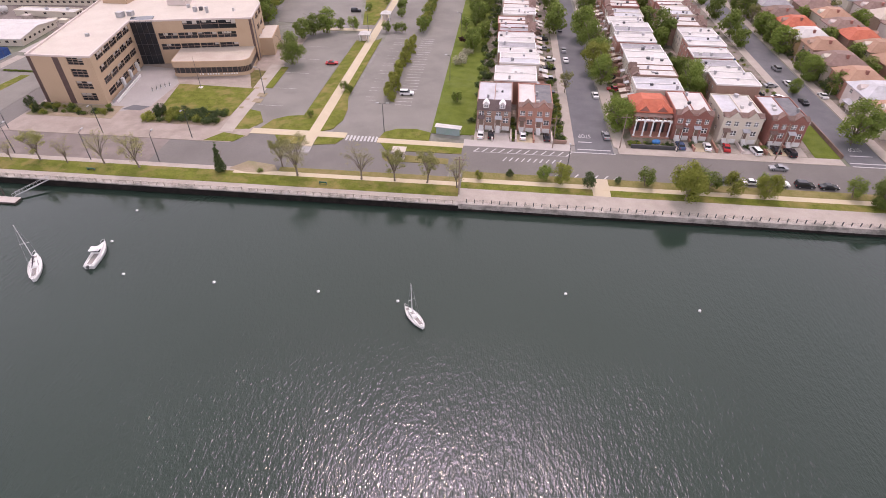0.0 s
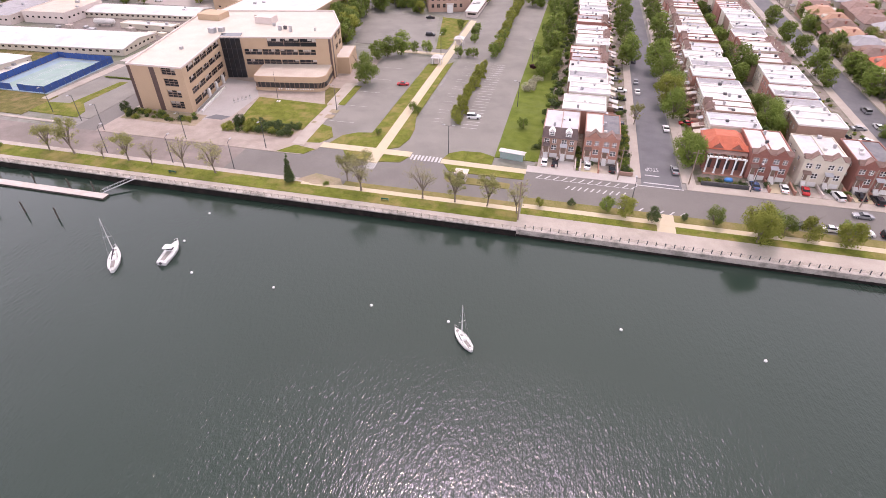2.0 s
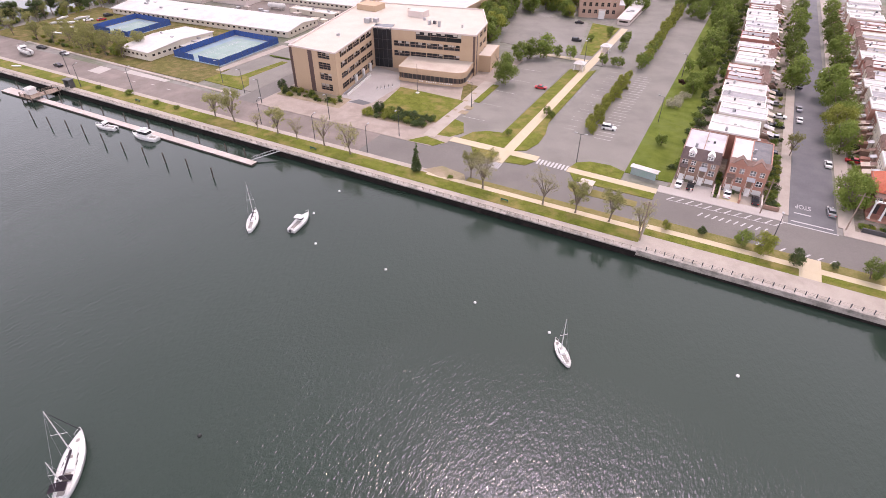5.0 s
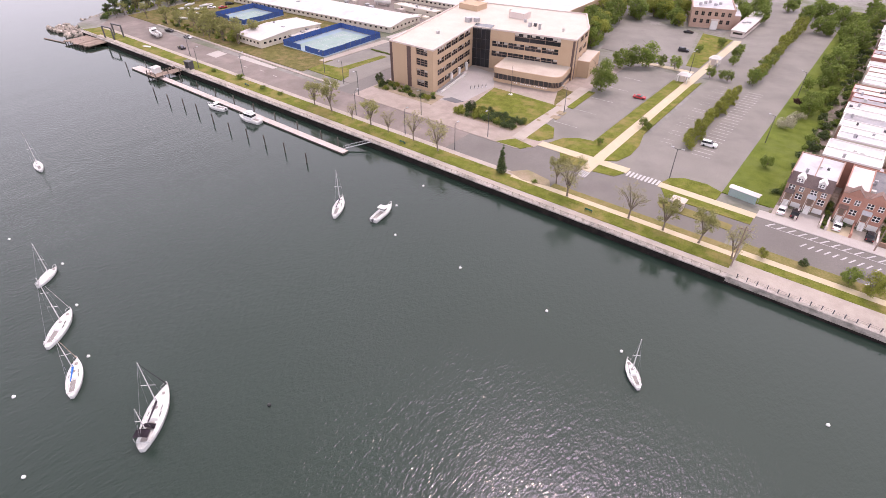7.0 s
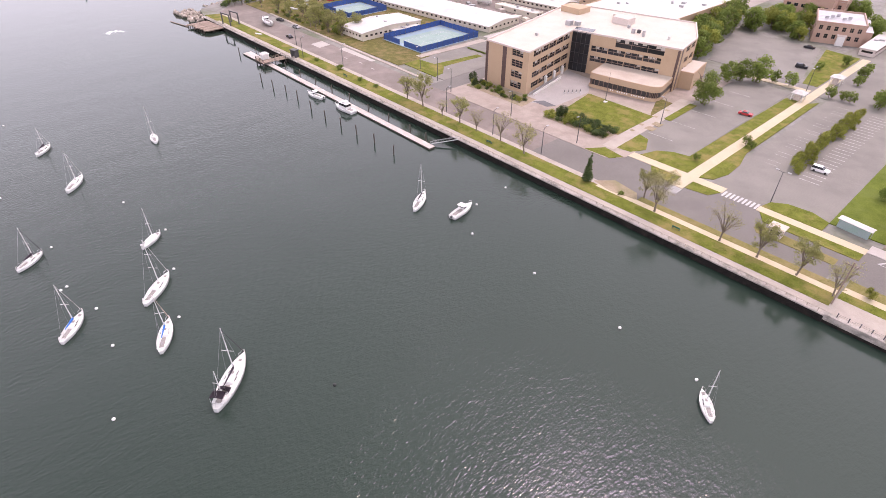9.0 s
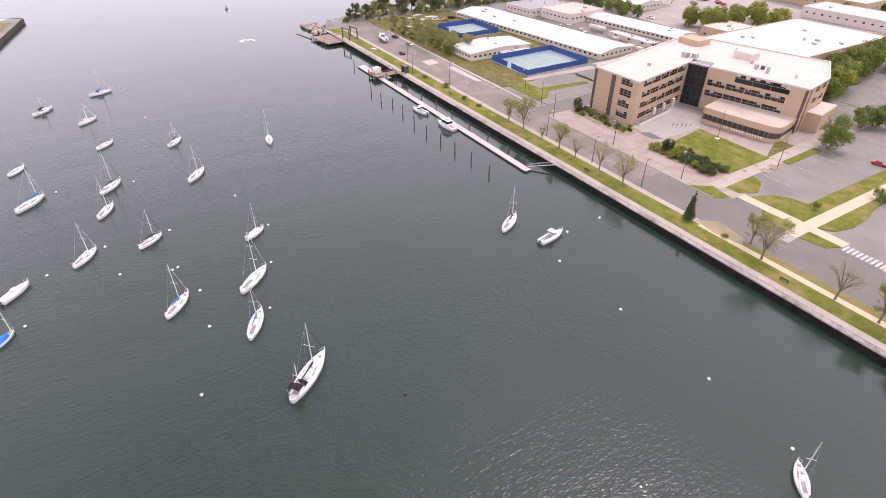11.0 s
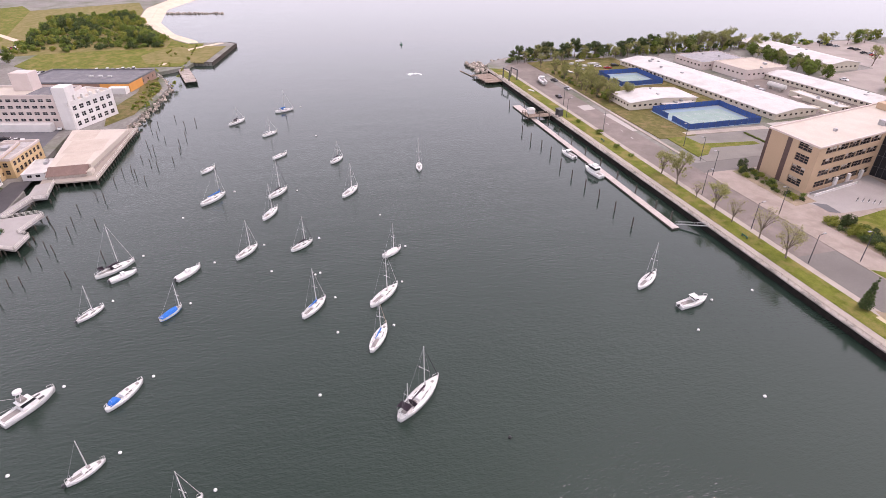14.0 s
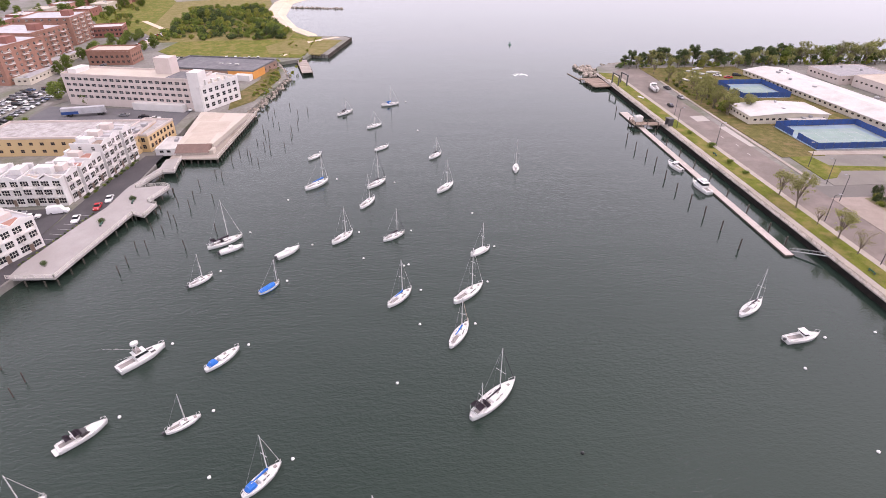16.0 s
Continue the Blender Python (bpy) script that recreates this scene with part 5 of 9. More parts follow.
# ---- quay railing, dock and campus ----
def quay_fence(name, x0, x1, y, step, mat, label, height=1.0, rails=(0.5, 0.95), thin=0.035):
    fence = thing(name, x0, y, 2.05, 0, label, "railing")
    bm = B()
    box(bm, -0.09, -0.09, 0, 0.09, 0.09, height)
    box(bm, -0.12, -0.12, height, 0.12, 0.12, height + 0.06)
    post = mesh_of("post", bm, mat)
    n = int((x1 - x0) / step)
    for i in range(n + 1):
        shared("post", post, fence, pose(i * step, 0, 0))
    for z in rails:
        bm = B()
        rod(bm, (0, 0, z), (n * step, 0, z), thin, n=5)
        part("rail", bm, mat, fence)
    return fence


quay_fence("quay_railing", -316, -8.6, 112.85, 2.1, "rail_tan", "pale concrete post-and-rail fence along the quay", 0.95, (0.35, 0.8))
quay_fence("promenade_railing", -6.0, 140, 113.5, 2.08, "metal_dark", "dark metal posts with thin cables along the promenade edge", 1.0, (0.55, 0.9), 0.014)

# floating dock with its ramp and piles
dock = thing("floating_dock", -250, 104.3, 0, 0, "long narrow floating dock with pale decking", "dock")
for k in range(16):
    x0 = 8.1 * k
    if 15 < x0 < 20:
        x0 += 0.0
    w = 1.9 if x0 < 16 else 1.15
    bm = B()
    box(bm, x0, -w - 0.0, -0.25, x0 + 7.95, w, 0.50)
    part("float", bm, "timber_wet", dock)
    for j in range(8):
        bm = B()
        box(bm, x0 + j, -w - 0.05, 0.50, x0 + j + 0.97, w + 0.05, 0.60)
        part("deck_plank", bm, "dock_deck", dock)
ramp = thing("gangway", -122.5, 105.8, 0.6, 0, "grey metal gangway from quay to floating dock", "gangway")
bm = B()
loft(bm, [[(0, -0.6, 0), (0, 0.6, 0), (0, 0.6, 0.12), (0, -0.6, 0.12)], [(5.5, 6.3, 1.3), (5.5, 7.5, 1.3), (5.5, 7.5, 1.42), (5.5, 6.3, 1.42)]])
part("walkway", bm, "metal_grey", ramp)
for s in (-0.55, 0.55):
    bm = B()
    rod(bm, (0, s, 1.0), (5.5, 6.9 + s, 2.3), 0.05, n=5)
    for k in range(6):
        t = k / 5
        rod(bm, (5.5 * t, s + 6.9 * t, 0.1 + 1.3 * t), (5.5 * t, s + 6.9 * t, 1.0 + 1.3 * t), 0.035, n=4)
    part("handrail", bm, "metal_grey", ramp)
bm = B()
rod(bm, (0, 0, -4), (0, 0, 3.3), 0.22, 0.19, n=8)
pile = single("mooring_pile", bm, "timber_wet", pose(-213.4, 92.6, 0), "dark wet timber mooring pile standing in water", "pile", "mooring piles")
for spot in ((-202.3, 92.0), (-195.0, 93.6), (-186.0, 93.5), (-174.1, 92.2), (-163.6, 91.6), (-154.9, 92.4), (-145.4, 92.4), (-136.2, 93.0), (-125.6, 92.7), (-250.8, 101.0), (-246, 107), (-218, 106.4), (-206, 106.4), (-194, 106.4), (-182, 106.4), (-170, 106.4), (-158, 106.4), (-146, 106.4), (-134, 106.4), (-126, 106.4)):
    copy_thing(pile, pose(*spot, random.uniform(-0.4, 0.3), random.uniform(-2, 2), random.uniform(-2, 2)))
for spot in ((-125, -76), (-130, -76), (-138, -74), (-138, -77), (-148, -76), (-148, -73), (-137, -63), (-146, -57), (-156, -74), (-153, -71), (-163, -70), (-167, -75), (-170, -71), (-180, -72), (-168, -64), (-189, -69), (-186, -66), (-200, -66), (-205, -60), (-221, -61)):
    copy_thing(pile, pose(*spot, random.uniform(-1.3, -0.3), random.uniform(-4, 4), random.uniform(-4, 4))).scale = (0.62, 0.62, 1.0)
for spot in ((-208, -65), (-208, -62), (-229, -58), (-238, -62), (-227, -59), (-258, -64), (-263, -62), (-242, -56), (-271, -56), (-234, -49), (-258, -50), (-262, -46), (-216, -49), (-226, -48), (-86, -78), (-82, -78), (-90, -85), (-199, -56), (-216, -57), (-249, -60), (-244, -48), (-212, -54)):
    copy_thing(pile, pose(*spot, random.uniform(-1.3, -0.2), random.uniform(-4, 4), random.uniform(-4, 4))).scale = (0.62, 0.62, 1.0)
# dock head with its grey timber pier
pier = thing("timber_jetty", 0, 0, 0, 0, "dark timber jetty on piles with a small white hut", "pier")
for x0, y0, x1, y1 in ((-235.0, 101.0, -227.5, 107.4), (-231.4, 107.4, -226.8, 113.6)):
    n = int((x1 - x0) / 0.9)
    for k in range(n):
        x = x0 + (x1 - x0) * k / n
        part("plank", box(B(), x, y0, 1.55, x + (x1 - x0) / n - 0.06, y1, 1.75), "timber_old", pier)
for px, py in ((-234.6, 101.4), (-231.4, 101.4), (-228.0, 101.4), (-234.6, 107.0), (-231.4, 107.0), (-228.0, 107.0), (-231.0, 111.6), (-227.2, 111.6)):
    part("pile", rod(B(), (px, py, -4), (px, py, 3.0), 0.24, 0.2, n=7), "timber_wet", pier)
for a, b in (((-234.8, 101.2), (-227.7, 101.2)), ((-234.8, 101.2), (-234.8, 107.2)), ((-231.2, 107.6), (-231.2, 113.2)), ((-227.0, 104.0), (-227.0, 113.2))):
    bm = rod(rod(B(), (*a, 2.75), (*b, 2.75), 0.06, n=4), (*a, 2.3), (*b, 2.3), 0.05, n=4)
    for k in range(5):
        x, y = a[0] + (b[0] - a[0]) * k / 4, a[1] + (b[1] - a[1]) * k / 4
        rod(bm, (x, y, 1.7), (x, y, 2.85), 0.06, n=4)
    part("railing", bm, "timber_old", pier)
part("hut", box(B(), -234.0, 103.2, 1.75, -231.6, 106.2, 3.9), "stucco_white", pier, "small white hut")
bm = loft(B(), [[(-234.4, 102.9, 3.9), (-231.2, 102.9, 3.9), (-231.2, 106.5, 3.9), (-234.4, 106.5, 3.9)], [(-233.4, 103.8, 4.5), (-232.2, 103.8, 4.5), (-232.2, 105.6, 4.5), (-233.4, 105.6, 4.5)]])
part("hut_roof", bm, "roof_white", pier)
gate = thing("jetty_gate", -225.4, 115.4, 2.06, 8, "dark timber gate hut at the head of the jetty", "gate")
for px in (-1.3, 1.3):
    part("post", box(B(), px - 0.3, -1.0, 0, px + 0.3, 1.0, 2.9), "metal_dark", gate)
part("roof", box(B(), -1.8, -1.2, 2.9, 1.8, 1.2, 3.2), "metal_dark", gate)
# hoist frame and old wharf at the point
hoist = thing("boat_hoist", -294, 117.5, 2.1, 8, "dark steel boat hoist frame", "hoist")
for px in (-3.5, 3.5):
    for py in (-2.5, 2.5):
        bm = B()
        box(bm, px - 0.25, py - 0.25, 0, px + 0.25, py + 0.25, 5.2)
        part("post", bm, "metal_dark", hoist)
for y in (-2.5, 2.5):
    bm = B()
    box(bm, -3.7, y - 0.25, 5.2, 3.7, y + 0.25, 5.7)
    part("beam", bm, "metal_dark", hoist)
wharf = thing("old_wharf", -302, 107, 0, 4, "ruined old timber wharf with broken planks", "wharf")
for k in range(12):
    bm = B()
    x = -9 + 1.6 * k
    box(bm, x, -5 + random.uniform(-1, 1), 1.2 + random.uniform(-0.2, 0.2), x + 1.4, 5.5, 1.5 + random.uniform(-0.1, 0.2))
    part("plank", bm, "timber_old", wharf)
for k in range(16):
    bm = B()
    x, y = -9 + 2.5 * (k % 8), -5.2 + 5 * (k // 8)
    rod(bm, (x, y, -3), (x + random.uniform(-0.3, 0.3), y, 1.7), 0.22, n=6)
    part("pile", bm, "timber_wet", wharf)
bm = B()
rod(bm, (-9, -5, 0.3), (-26, -7, 0.2), 0.25, n=6)
part("boom_log", bm, "timber_old", wharf)


def rocks(name, spots, label, seed, size=(0.6, 1.5)):
    """A heap of separate boulders."""
    heap = thing(name, 0, 0, 0, 0, label, "rocks")
    rng = random.Random(seed)
    shapes = []
    for k in range(5):
        bm = B()
        bmesh.ops.create_icosphere(bm, subdivisions=1, radius=1.0)
        for v in bm.verts:
            v.co *= rng.uniform(0.7, 1.15)
        shapes.append(mesh_of("rock", bm, "rock"))
    for x, y, z in spots(rng):
        s = rng.uniform(*size)
        m = pose(x, y, z, rng.uniform(0, 90), rng.uniform(0, 90), rng.uniform(0, 360)) @ Matrix.Diagonal((s, s * rng.uniform(0.7, 1.2), s * 0.7, 1))
        shared("rock", rng.choice(shapes), heap, m)


rocks("rock_point", lambda r: [(-342 + r.uniform(-1, 1) * 14 + 12, 111 + r.uniform(-5, 6), r.uniform(0.0, 1.2)) for _ in range(110)], "grey boulders at the tip of the point", 3)
rocks("rock_shore", lambda r: [(-344 + r.uniform(-2, 2) - 0.04 * abs(y - 140), y, r.uniform(0.2, 1.4)) for y in [124 + 0.9 * k for k in range(90)]], "grey boulders along the outer shore", 4)


# ---- low white-roofed school blocks ----
def low_block(x0, y0, x1, y1, eave, ridge, wall, roof, label, n=16, gable=True, name="low_building", base=2.0, win=(1.1, 0.9), turn=0):
    b = thing(name, (x0 + x1) / 2, (y0 + y1) / 2, base, turn, label, "building")
    w, d = (x1 - x0) / 2, (y1 - y0) / 2
    h = eave - base
    rise = ridge - eave
    corners = [(-w, -d), (w, -d), (w, d), (-w, d)]
    sides = ((0, 2 * w, n), (2, 2 * w, n), (1, 2 * d, max(2, int(n * d / w))), (3, 2 * d, max(2, int(n * d / w))))
    bm = B()
    for i in range(4):
        p, q = corners[i], corners[(i + 1) % 4]
        holes = ()
        for j, L, m in sides:
            if i == j and faces_bay(b, *p, *q):
                holes = row_of(1.0, L - 1.0, m, win[0] * 1.3, h * 0.45, h * 0.45 + win[1])
        facade(bm, *p, *q, -0.2, h, holes, 0.2)
        if holes:
            windows(b, *p, *q, holes, 0.18, 2, 1, 0.07, "frame_brown")
    if gable and rise:
        for sx in (-w, w):
            v = [bm.verts.new(c) for c in ((sx, -d, h), (sx, d, h), (sx, 0, h + rise))]
            bm.faces.new(v)
    part("wall", bm, wall, b)
    bm = B()
    o = 0.5
    if gable:
        loft(bm, [[(sx, -d - o, h - 0.05), (sx, 0, h + rise), (sx, d + o, h - 0.05), (sx, d + o, h + 0.2), (sx, 0, h + rise + 0.25), (sx, -d - o, h + 0.2)] for sx in (-w - o, w + o)])
    else:
        box(bm, -w, -d, h - 0.3, w, d, h - 0.1)
    part("roof", bm, roof, b)
    if not gable:
        bm = B()
        for i in range(4):
            p, q = corners[i], corners[(i + 1) % 4]
            x_a, x_b, y_a, y_b = min(p[0], q[0]), max(p[0], q[0]), min(p[1], q[1]), max(p[1], q[1])
            box(bm, x_a - 0.12, y_a - 0.12, h - 0.2 + 0.004 * i, x_b + 0.12, y_b + 0.12, h + 0.25 + 0.004 * i)
        part("parapet", bm, wall, b)
    rng = random.Random(int(x0 * 7 + y0))
    for k in range(max(2, int(w * d / 130))):
        bm = B()
        ux, uy = rng.uniform(-w * 0.85, w * 0.85), rng.uniform(-d * 0.5, d * 0.5)
        z = h + (rise * (1 - abs(uy) / d) if gable else 0)
        s = rng.uniform(0.5, 1.1)
        box(bm, ux - s, uy - s * 0.6, z - 0.3, ux + s, uy + s * 0.6, z + rng.uniform(0.6, 1.1))
        part("roof_vent", bm, "metal_grey", b)
    return b


low_block(-311.4, 201.4, -195.4, 226.4, 4.7, 6.2, "stucco_cream", "roof_white", "long low school block with low-pitched white roof", 34, turn=5)
low_block(-265, 260.6, -197, 278.2, 4.6, 5.9, "stucco_cream", "roof_white", "long low school block with low-pitched white roof", 22, turn=5)
low_block(-338, 306, -262, 328, 6.0, 7.8, "stucco_cream", "roof_white", "long low school block with low-pitched white roof", 22)
low_block(-310, 235, -286, 268, 6.4, 6.4, "stucco_pink", "roof_grey", "low beige block with flat grey roof", 7, False, turn=4)
low_block(-284, 243, -259, 272, 7.4, 7.4, "stucco_pink", "roof_tan", "beige block with flat tan roof", 7, False, turn=4)
low_block(-242, 151, -224, 187, 5.6, 6.8, "stucco_cream", "roof_white", "low white-roofed clubhouse beside the tennis court", 6, True, "clubhouse")
low_block(-223.9, 168, -220.6, 184, 4.2, 4.6, "stucco_cream", "roof_white", "low white-roofed clubhouse annexe", 2, True, "clubhouse_annexe")
low_block(-190, 262, -174, 277, 5.4, 5.4, "stucco_pink", "roof_silver", "low beige block with flat grey roof", 5, False)
low_block(-226, 244, -196, 250, 4.4, 4.4, "stucco_cream", "roof_white", "low white flat-roofed link building", 3, False)
low_block(-172, 243, -126, 330, 12.0, 12.0, "brick_tan", "roof_white", "large hall with broad white flat roof", 10, False, "hall")
low_block(-196, 282, -176, 306, 9.0, 9.0, "brick_tan", "roof_cream", "tan brick block with flat pale roof", 4, False)
low_block(-60, 306, -54, 356, 5.0, 5.6, "stucco_pink", "roof_white", "long white-roofed covered walkway by the hall", 4, True, "covered_walkway")
low_block(-112, 350, -88, 376, 15.0, 15.0, "brick_sand", "roof_silver", "sand brick hall among trees", 6, False, "hall", 2.0, (1.6, 1.6))
low_block(-260, 420, -180, 450, 9.0, 9.0, "brick_tan", "roof_cream", "distant tan school block with flat roof", 14, False)
low_block(-200, 385, -130, 412, 8.0, 8.0, "stucco_pink", "roof_white", "distant beige school block with white roof", 14, False)
low_block(-330, 440, -290, 470, 10.0, 10.0, "brick_tan", "roof_cream", "distant tan school block with flat roof", 10, False)
sheet("parking_lot_5", [(-255, 292), (-130, 292), (-130, 384), (-260, 415), (-336, 415), (-338, 345), (-262, 340)], 2.008, "asphalt_pink", "worn asphalt parking lot behind the school", "road")
sheet("yard_school", [(-192, 200), (-164, 200), (-164, 240), (-192, 240)], 2.01, "concrete", "concrete yard between school blocks")
sheet("yard_school_2", rect(-258, 226, -178, 264), 2.005, "asphalt_worn", "asphalt yard between school blocks", "road")


# ---- tennis courts ----
def tennis(x0, y0, x1, y1, surf, inner, label):
    c = thing("tennis_court", x0, y0, 2.1, 0, label, "tennis court")
    w, d = x1 - x0, y1 - y0
    bm = B()
    box(bm, 0, 0, -0.3, w, d, 0.05)
    part("court_edge", bm, surf, c)
    bm = B()
    box(bm, 4.5, 3.0, 0.0, w - 4.5, d - 3.0, 0.058)
    part("playing_surface", bm, inner, c)
    cx = w / 2
    for off in ([0.0] if w < 34 else [-8.5, 8.5]):
        for sx in (-5.5, -4.1, 4.1, 5.5):
            part("court_line", box(B(), cx + off + sx - 0.05, d / 2 - 11.9, 0.04, cx + off + sx + 0.05, d / 2 + 11.9, 0.064), "road_paint", c)
        for sy in (-11.9, -6.4, 6.4, 11.9):
            half = 5.5 if abs(sy) > 10 else 4.1
            part("court_line", box(B(), cx + off - half, d / 2 + sy - 0.05, 0.04, cx + off + half, d / 2 + sy + 0.05, 0.067), "road_paint", c)
    post = None
    for (ax, ay), (bx, by) in (((0, 0), (w, 0)), ((w, 0), (w, d)), ((w, d), (0, d)), ((0, d), (0, 0))):
        L = math.hypot(bx - ax, by - ay)
        n = int(L / 3.05)
        ux, uy = (bx - ax) / L, (by - ay) / L
        for k in range(n):
            s0, s1 = L * k / n, L * (k + 1) / n
            bm = B()
            rod(bm, (ax + ux * s0, ay + uy * s0, 0), (ax + ux * s0, ay + uy * s0, 2.9), 0.05, n=5)
            part("fence_post", bm, "metal_dark", c)
            if (ax, k) == (0, n // 2) and ay == 0:
                continue
            bm = B()
            px, py = -uy * 0.03, ux * 0.03
            lo = 0.25
            prism(bm, [(ax + ux * (s0 + 0.08), ay + uy * (s0 + 0.08)), (ax + ux * (s1 - 0.08), ay + uy * (s1 - 0.08)), (ax + ux * (s1 - 0.08) + px, ay + uy * (s1 - 0.08) + py), (ax + ux * (s0 + 0.08) + px, ay + uy * (s0 + 0.08) + py)], lo, 2.7 + 0.08 * math.sin(k * 1.7))
            part("windscreen", bm, "fence_blue", c)
    return c


tennis(-220, 160.5, -192.5, 197, "court_blue", "court_green", "green and blue tennis court inside blue windscreen fence")
tennis(-289, 170, -263, 195, "court_blue", "court_green", "green and blue tennis court inside blue windscreen fence")


# ---- small campus things ----
def lamp_post(x, y, turn, h=9.5, arms=1):
    p = thing("street_lamp", x, y, 2.1, turn, "tall grey street lamp with a flat head", "street lamp", "street lamps")
    bm = B()
    rod(bm, (0, 0, -0.4), (0, 0, h), 0.14, 0.07, n=7)
    part("pole", bm, "metal_dark", p)
    for k in range(arms):
        s = 1 if k == 0 else -1
        bm = B()
        rod(bm, (0, 0, h - 0.1), (0, s * 1.6, h + 0.25), 0.06, n=5)
        part("arm", bm, "metal_dark", p)
        bm = B()
        box(bm, -0.22, s * 1.5 - 0.45, h + 0.18, 0.22, s * 1.5 + 0.45, h + 0.36)
        part("lamp_head", bm, "metal_grey", p)
    return p


for x, y, turn, arms in ((-92.7, 124.6, 0, 1), (-89.8, 138.6, 180, 1), (-79.6, 171.5, 90, 1), (-33.6, 148.7, 90, 2), (-148.5, 138.3, 180, 1), (-161.5, 143.0, 180, 1), (-201.3, 124.6, 0, 1), (-176.6, 146.7, 180, 1), (-118, 138.6, 180, 1), (-136, 124.6, 0, 1), (-112, 123.2, 0, 1), (-240, 124.6, 0, 1), (19.7, 129, 0, 1), (52.2, 145.5, 180, 1), (-17.5, 190, 90, 1), (-17.5, 240, 90, 1), (-58, 240, 0, 2), (-222, 117.5, 0, 1)):
    lamp_post(x, y, turn, 9.0 if y > 130 else 8.5, arms)
for x, y, h in ((-8.2, 117.0, 11.0), (78.7, 143.9, 11.0), (36.2, 146.0, 10.5), (16.8, 144.0, 10.0)):
    p = thing("utility_pole", x, y, 2.1, 0, "brown timber utility pole with cross-arm", "utility pole", "utility poles")
    bm = B()
    rod(bm, (0, 0, -0.4), (0, 0, h), 0.19, 0.13, n=7)
    part("pole", bm, "timber_old", p)
    bm = B()
    box(bm, -1.2, -0.07, h - 0.9, 1.2, 0.07, h - 0.75)
    part("cross_arm", bm, "timber_old", p)
flag = thing("flagpole", -103.5, 174.0, 2.1, 0, "slim grey flagpole on a white base before the school", "flagpole")
part("pole", rod(B(), (0, 0, 0), (0, 0, 11), 0.10, 0.05, n=6), "metal_dark", flag)
part("base", box(B(), -0.6, -0.6, 0, 0.6, 0.6, 0.35), "stucco_white", flag)
for x, y, turn in ((-57.0, 229.0, 0), (-53.5, 258.0, 0)):
    g = thing("gate_kiosk", x, y, 2.1, turn, "small white-roofed guard kiosk on the walkway", "kiosk", "guard kiosks")
    for px in (-1.8, 1.8):
        for py in (-1.8, 1.8):
            part("post", box(B(), px - 0.1, py - 0.1, 0, px + 0.1, py + 0.1, 2.6), "stucco_white", g)
    bm = B()
    loft(bm, [[(-2.3, -2.3, 2.6), (2.3, -2.3, 2.6), (2.3, 2.3, 2.6), (-2.3, 2.3, 2.6)], [(-2.3, -2.3, 2.8), (2.3, -2.3, 2.8), (2.3, 2.3, 2.8), (-2.3, 2.3, 2.8)], [(-0.8, -0.8, 3.6), (0.8, -0.8, 3.6), (0.8, 0.8, 3.6), (-0.8, 0.8, 3.6)]])
    part("roof", bm, "roof_white", g)
    part("booth", box(B(), -1.2, -1.0, 0, 0.6, 1.0, 2.4), "stucco_pink", g)
booth = thing("guard_booth", -26.4, 133.6, 2.0, 0, "small tan guard booth in the road entrance", "booth")
part("wall", facade(facade(facade(facade(B(), -1.5, -1.2, 1.5, -1.2, 0, 2.6, [(0.4, 1.3, 1.0, 2.0), (1.7, 2.6, 1.0, 2.0)], 0.1), 1.5, -1.2, 1.5, 1.2, 0, 2.6), 1.5, 1.2, -1.5, 1.2, 0, 2.6), -1.5, 1.2, -1.5, -1.2, 0, 2.6), "stucco_pink", booth)
windows(booth, -1.5, -1.2, 1.5, -1.2, [(0.4, 1.3, 1.0, 2.0), (1.7, 2.6, 1.0, 2.0)], 0.1, 1, 1)
part("roof", box(B(), -1.9, -1.6, 2.6, 1.9, 1.6, 2.85), "roof_cream", booth)
sheet("booth_island", [(-30, 131.6), (-12.5, 131.6), (-12.5, 134.6), (-30, 135.6), (-31.5, 133.6)], 2.1, "grass_dry", "traffic island with a low hedge", "grass")
shelter = thing("bus_shelter", -14.0, 149.2, 2.1, -8, "glass bus shelter with a white curved roof", "bus shelter")
for px in (-3.6, 0, 3.6):
    part("post", box(B(), px - 0.06, 0.9, 0, px + 0.06, 1.02, 2.5), "metal_grey", shelter)
part("glass_wall", box(B(), -3.6, -0.95, 0.2, 3.6, -0.9, 2.4), "court_green", shelter)
bm = B()
loft(bm, [[(x, -1.2, 2.5), (x, 0, 2.75), (x, 1.2, 2.5), (x, 1.2, 2.58), (x, 0, 2.83), (x, -1.2, 2.58)] for x in (-4, 4)])
part("roof", bm, "roof_white", shelter)


def bench(x, y, turn):
    b = thing("bench", x, y, 2.12, turn, "green park bench on the quay grass", "bench", "park benches")
    for k in range(3):
        part("seat_slat", box(B(), -1.0, -0.25 + 0.18 * k, 0.44, 1.0, -0.10 + 0.18 * k, 0.49), "buoy_green", b)
    part("backrest", box(B(), -1.0, 0.28, 0.55, 1.0, 0.33, 0.9), "buoy_green", b)
    for px in (-0.9, 0.9):
        part("leg", box(B(), px - 0.05, -0.25, 0, px + 0.05, 0.3, 0.45), "metal_dark", b)


for x, y in ((-108.5, 118.0), (-44.0, 118.0), (-190, 118.2)):
    bench(x, y, 180)

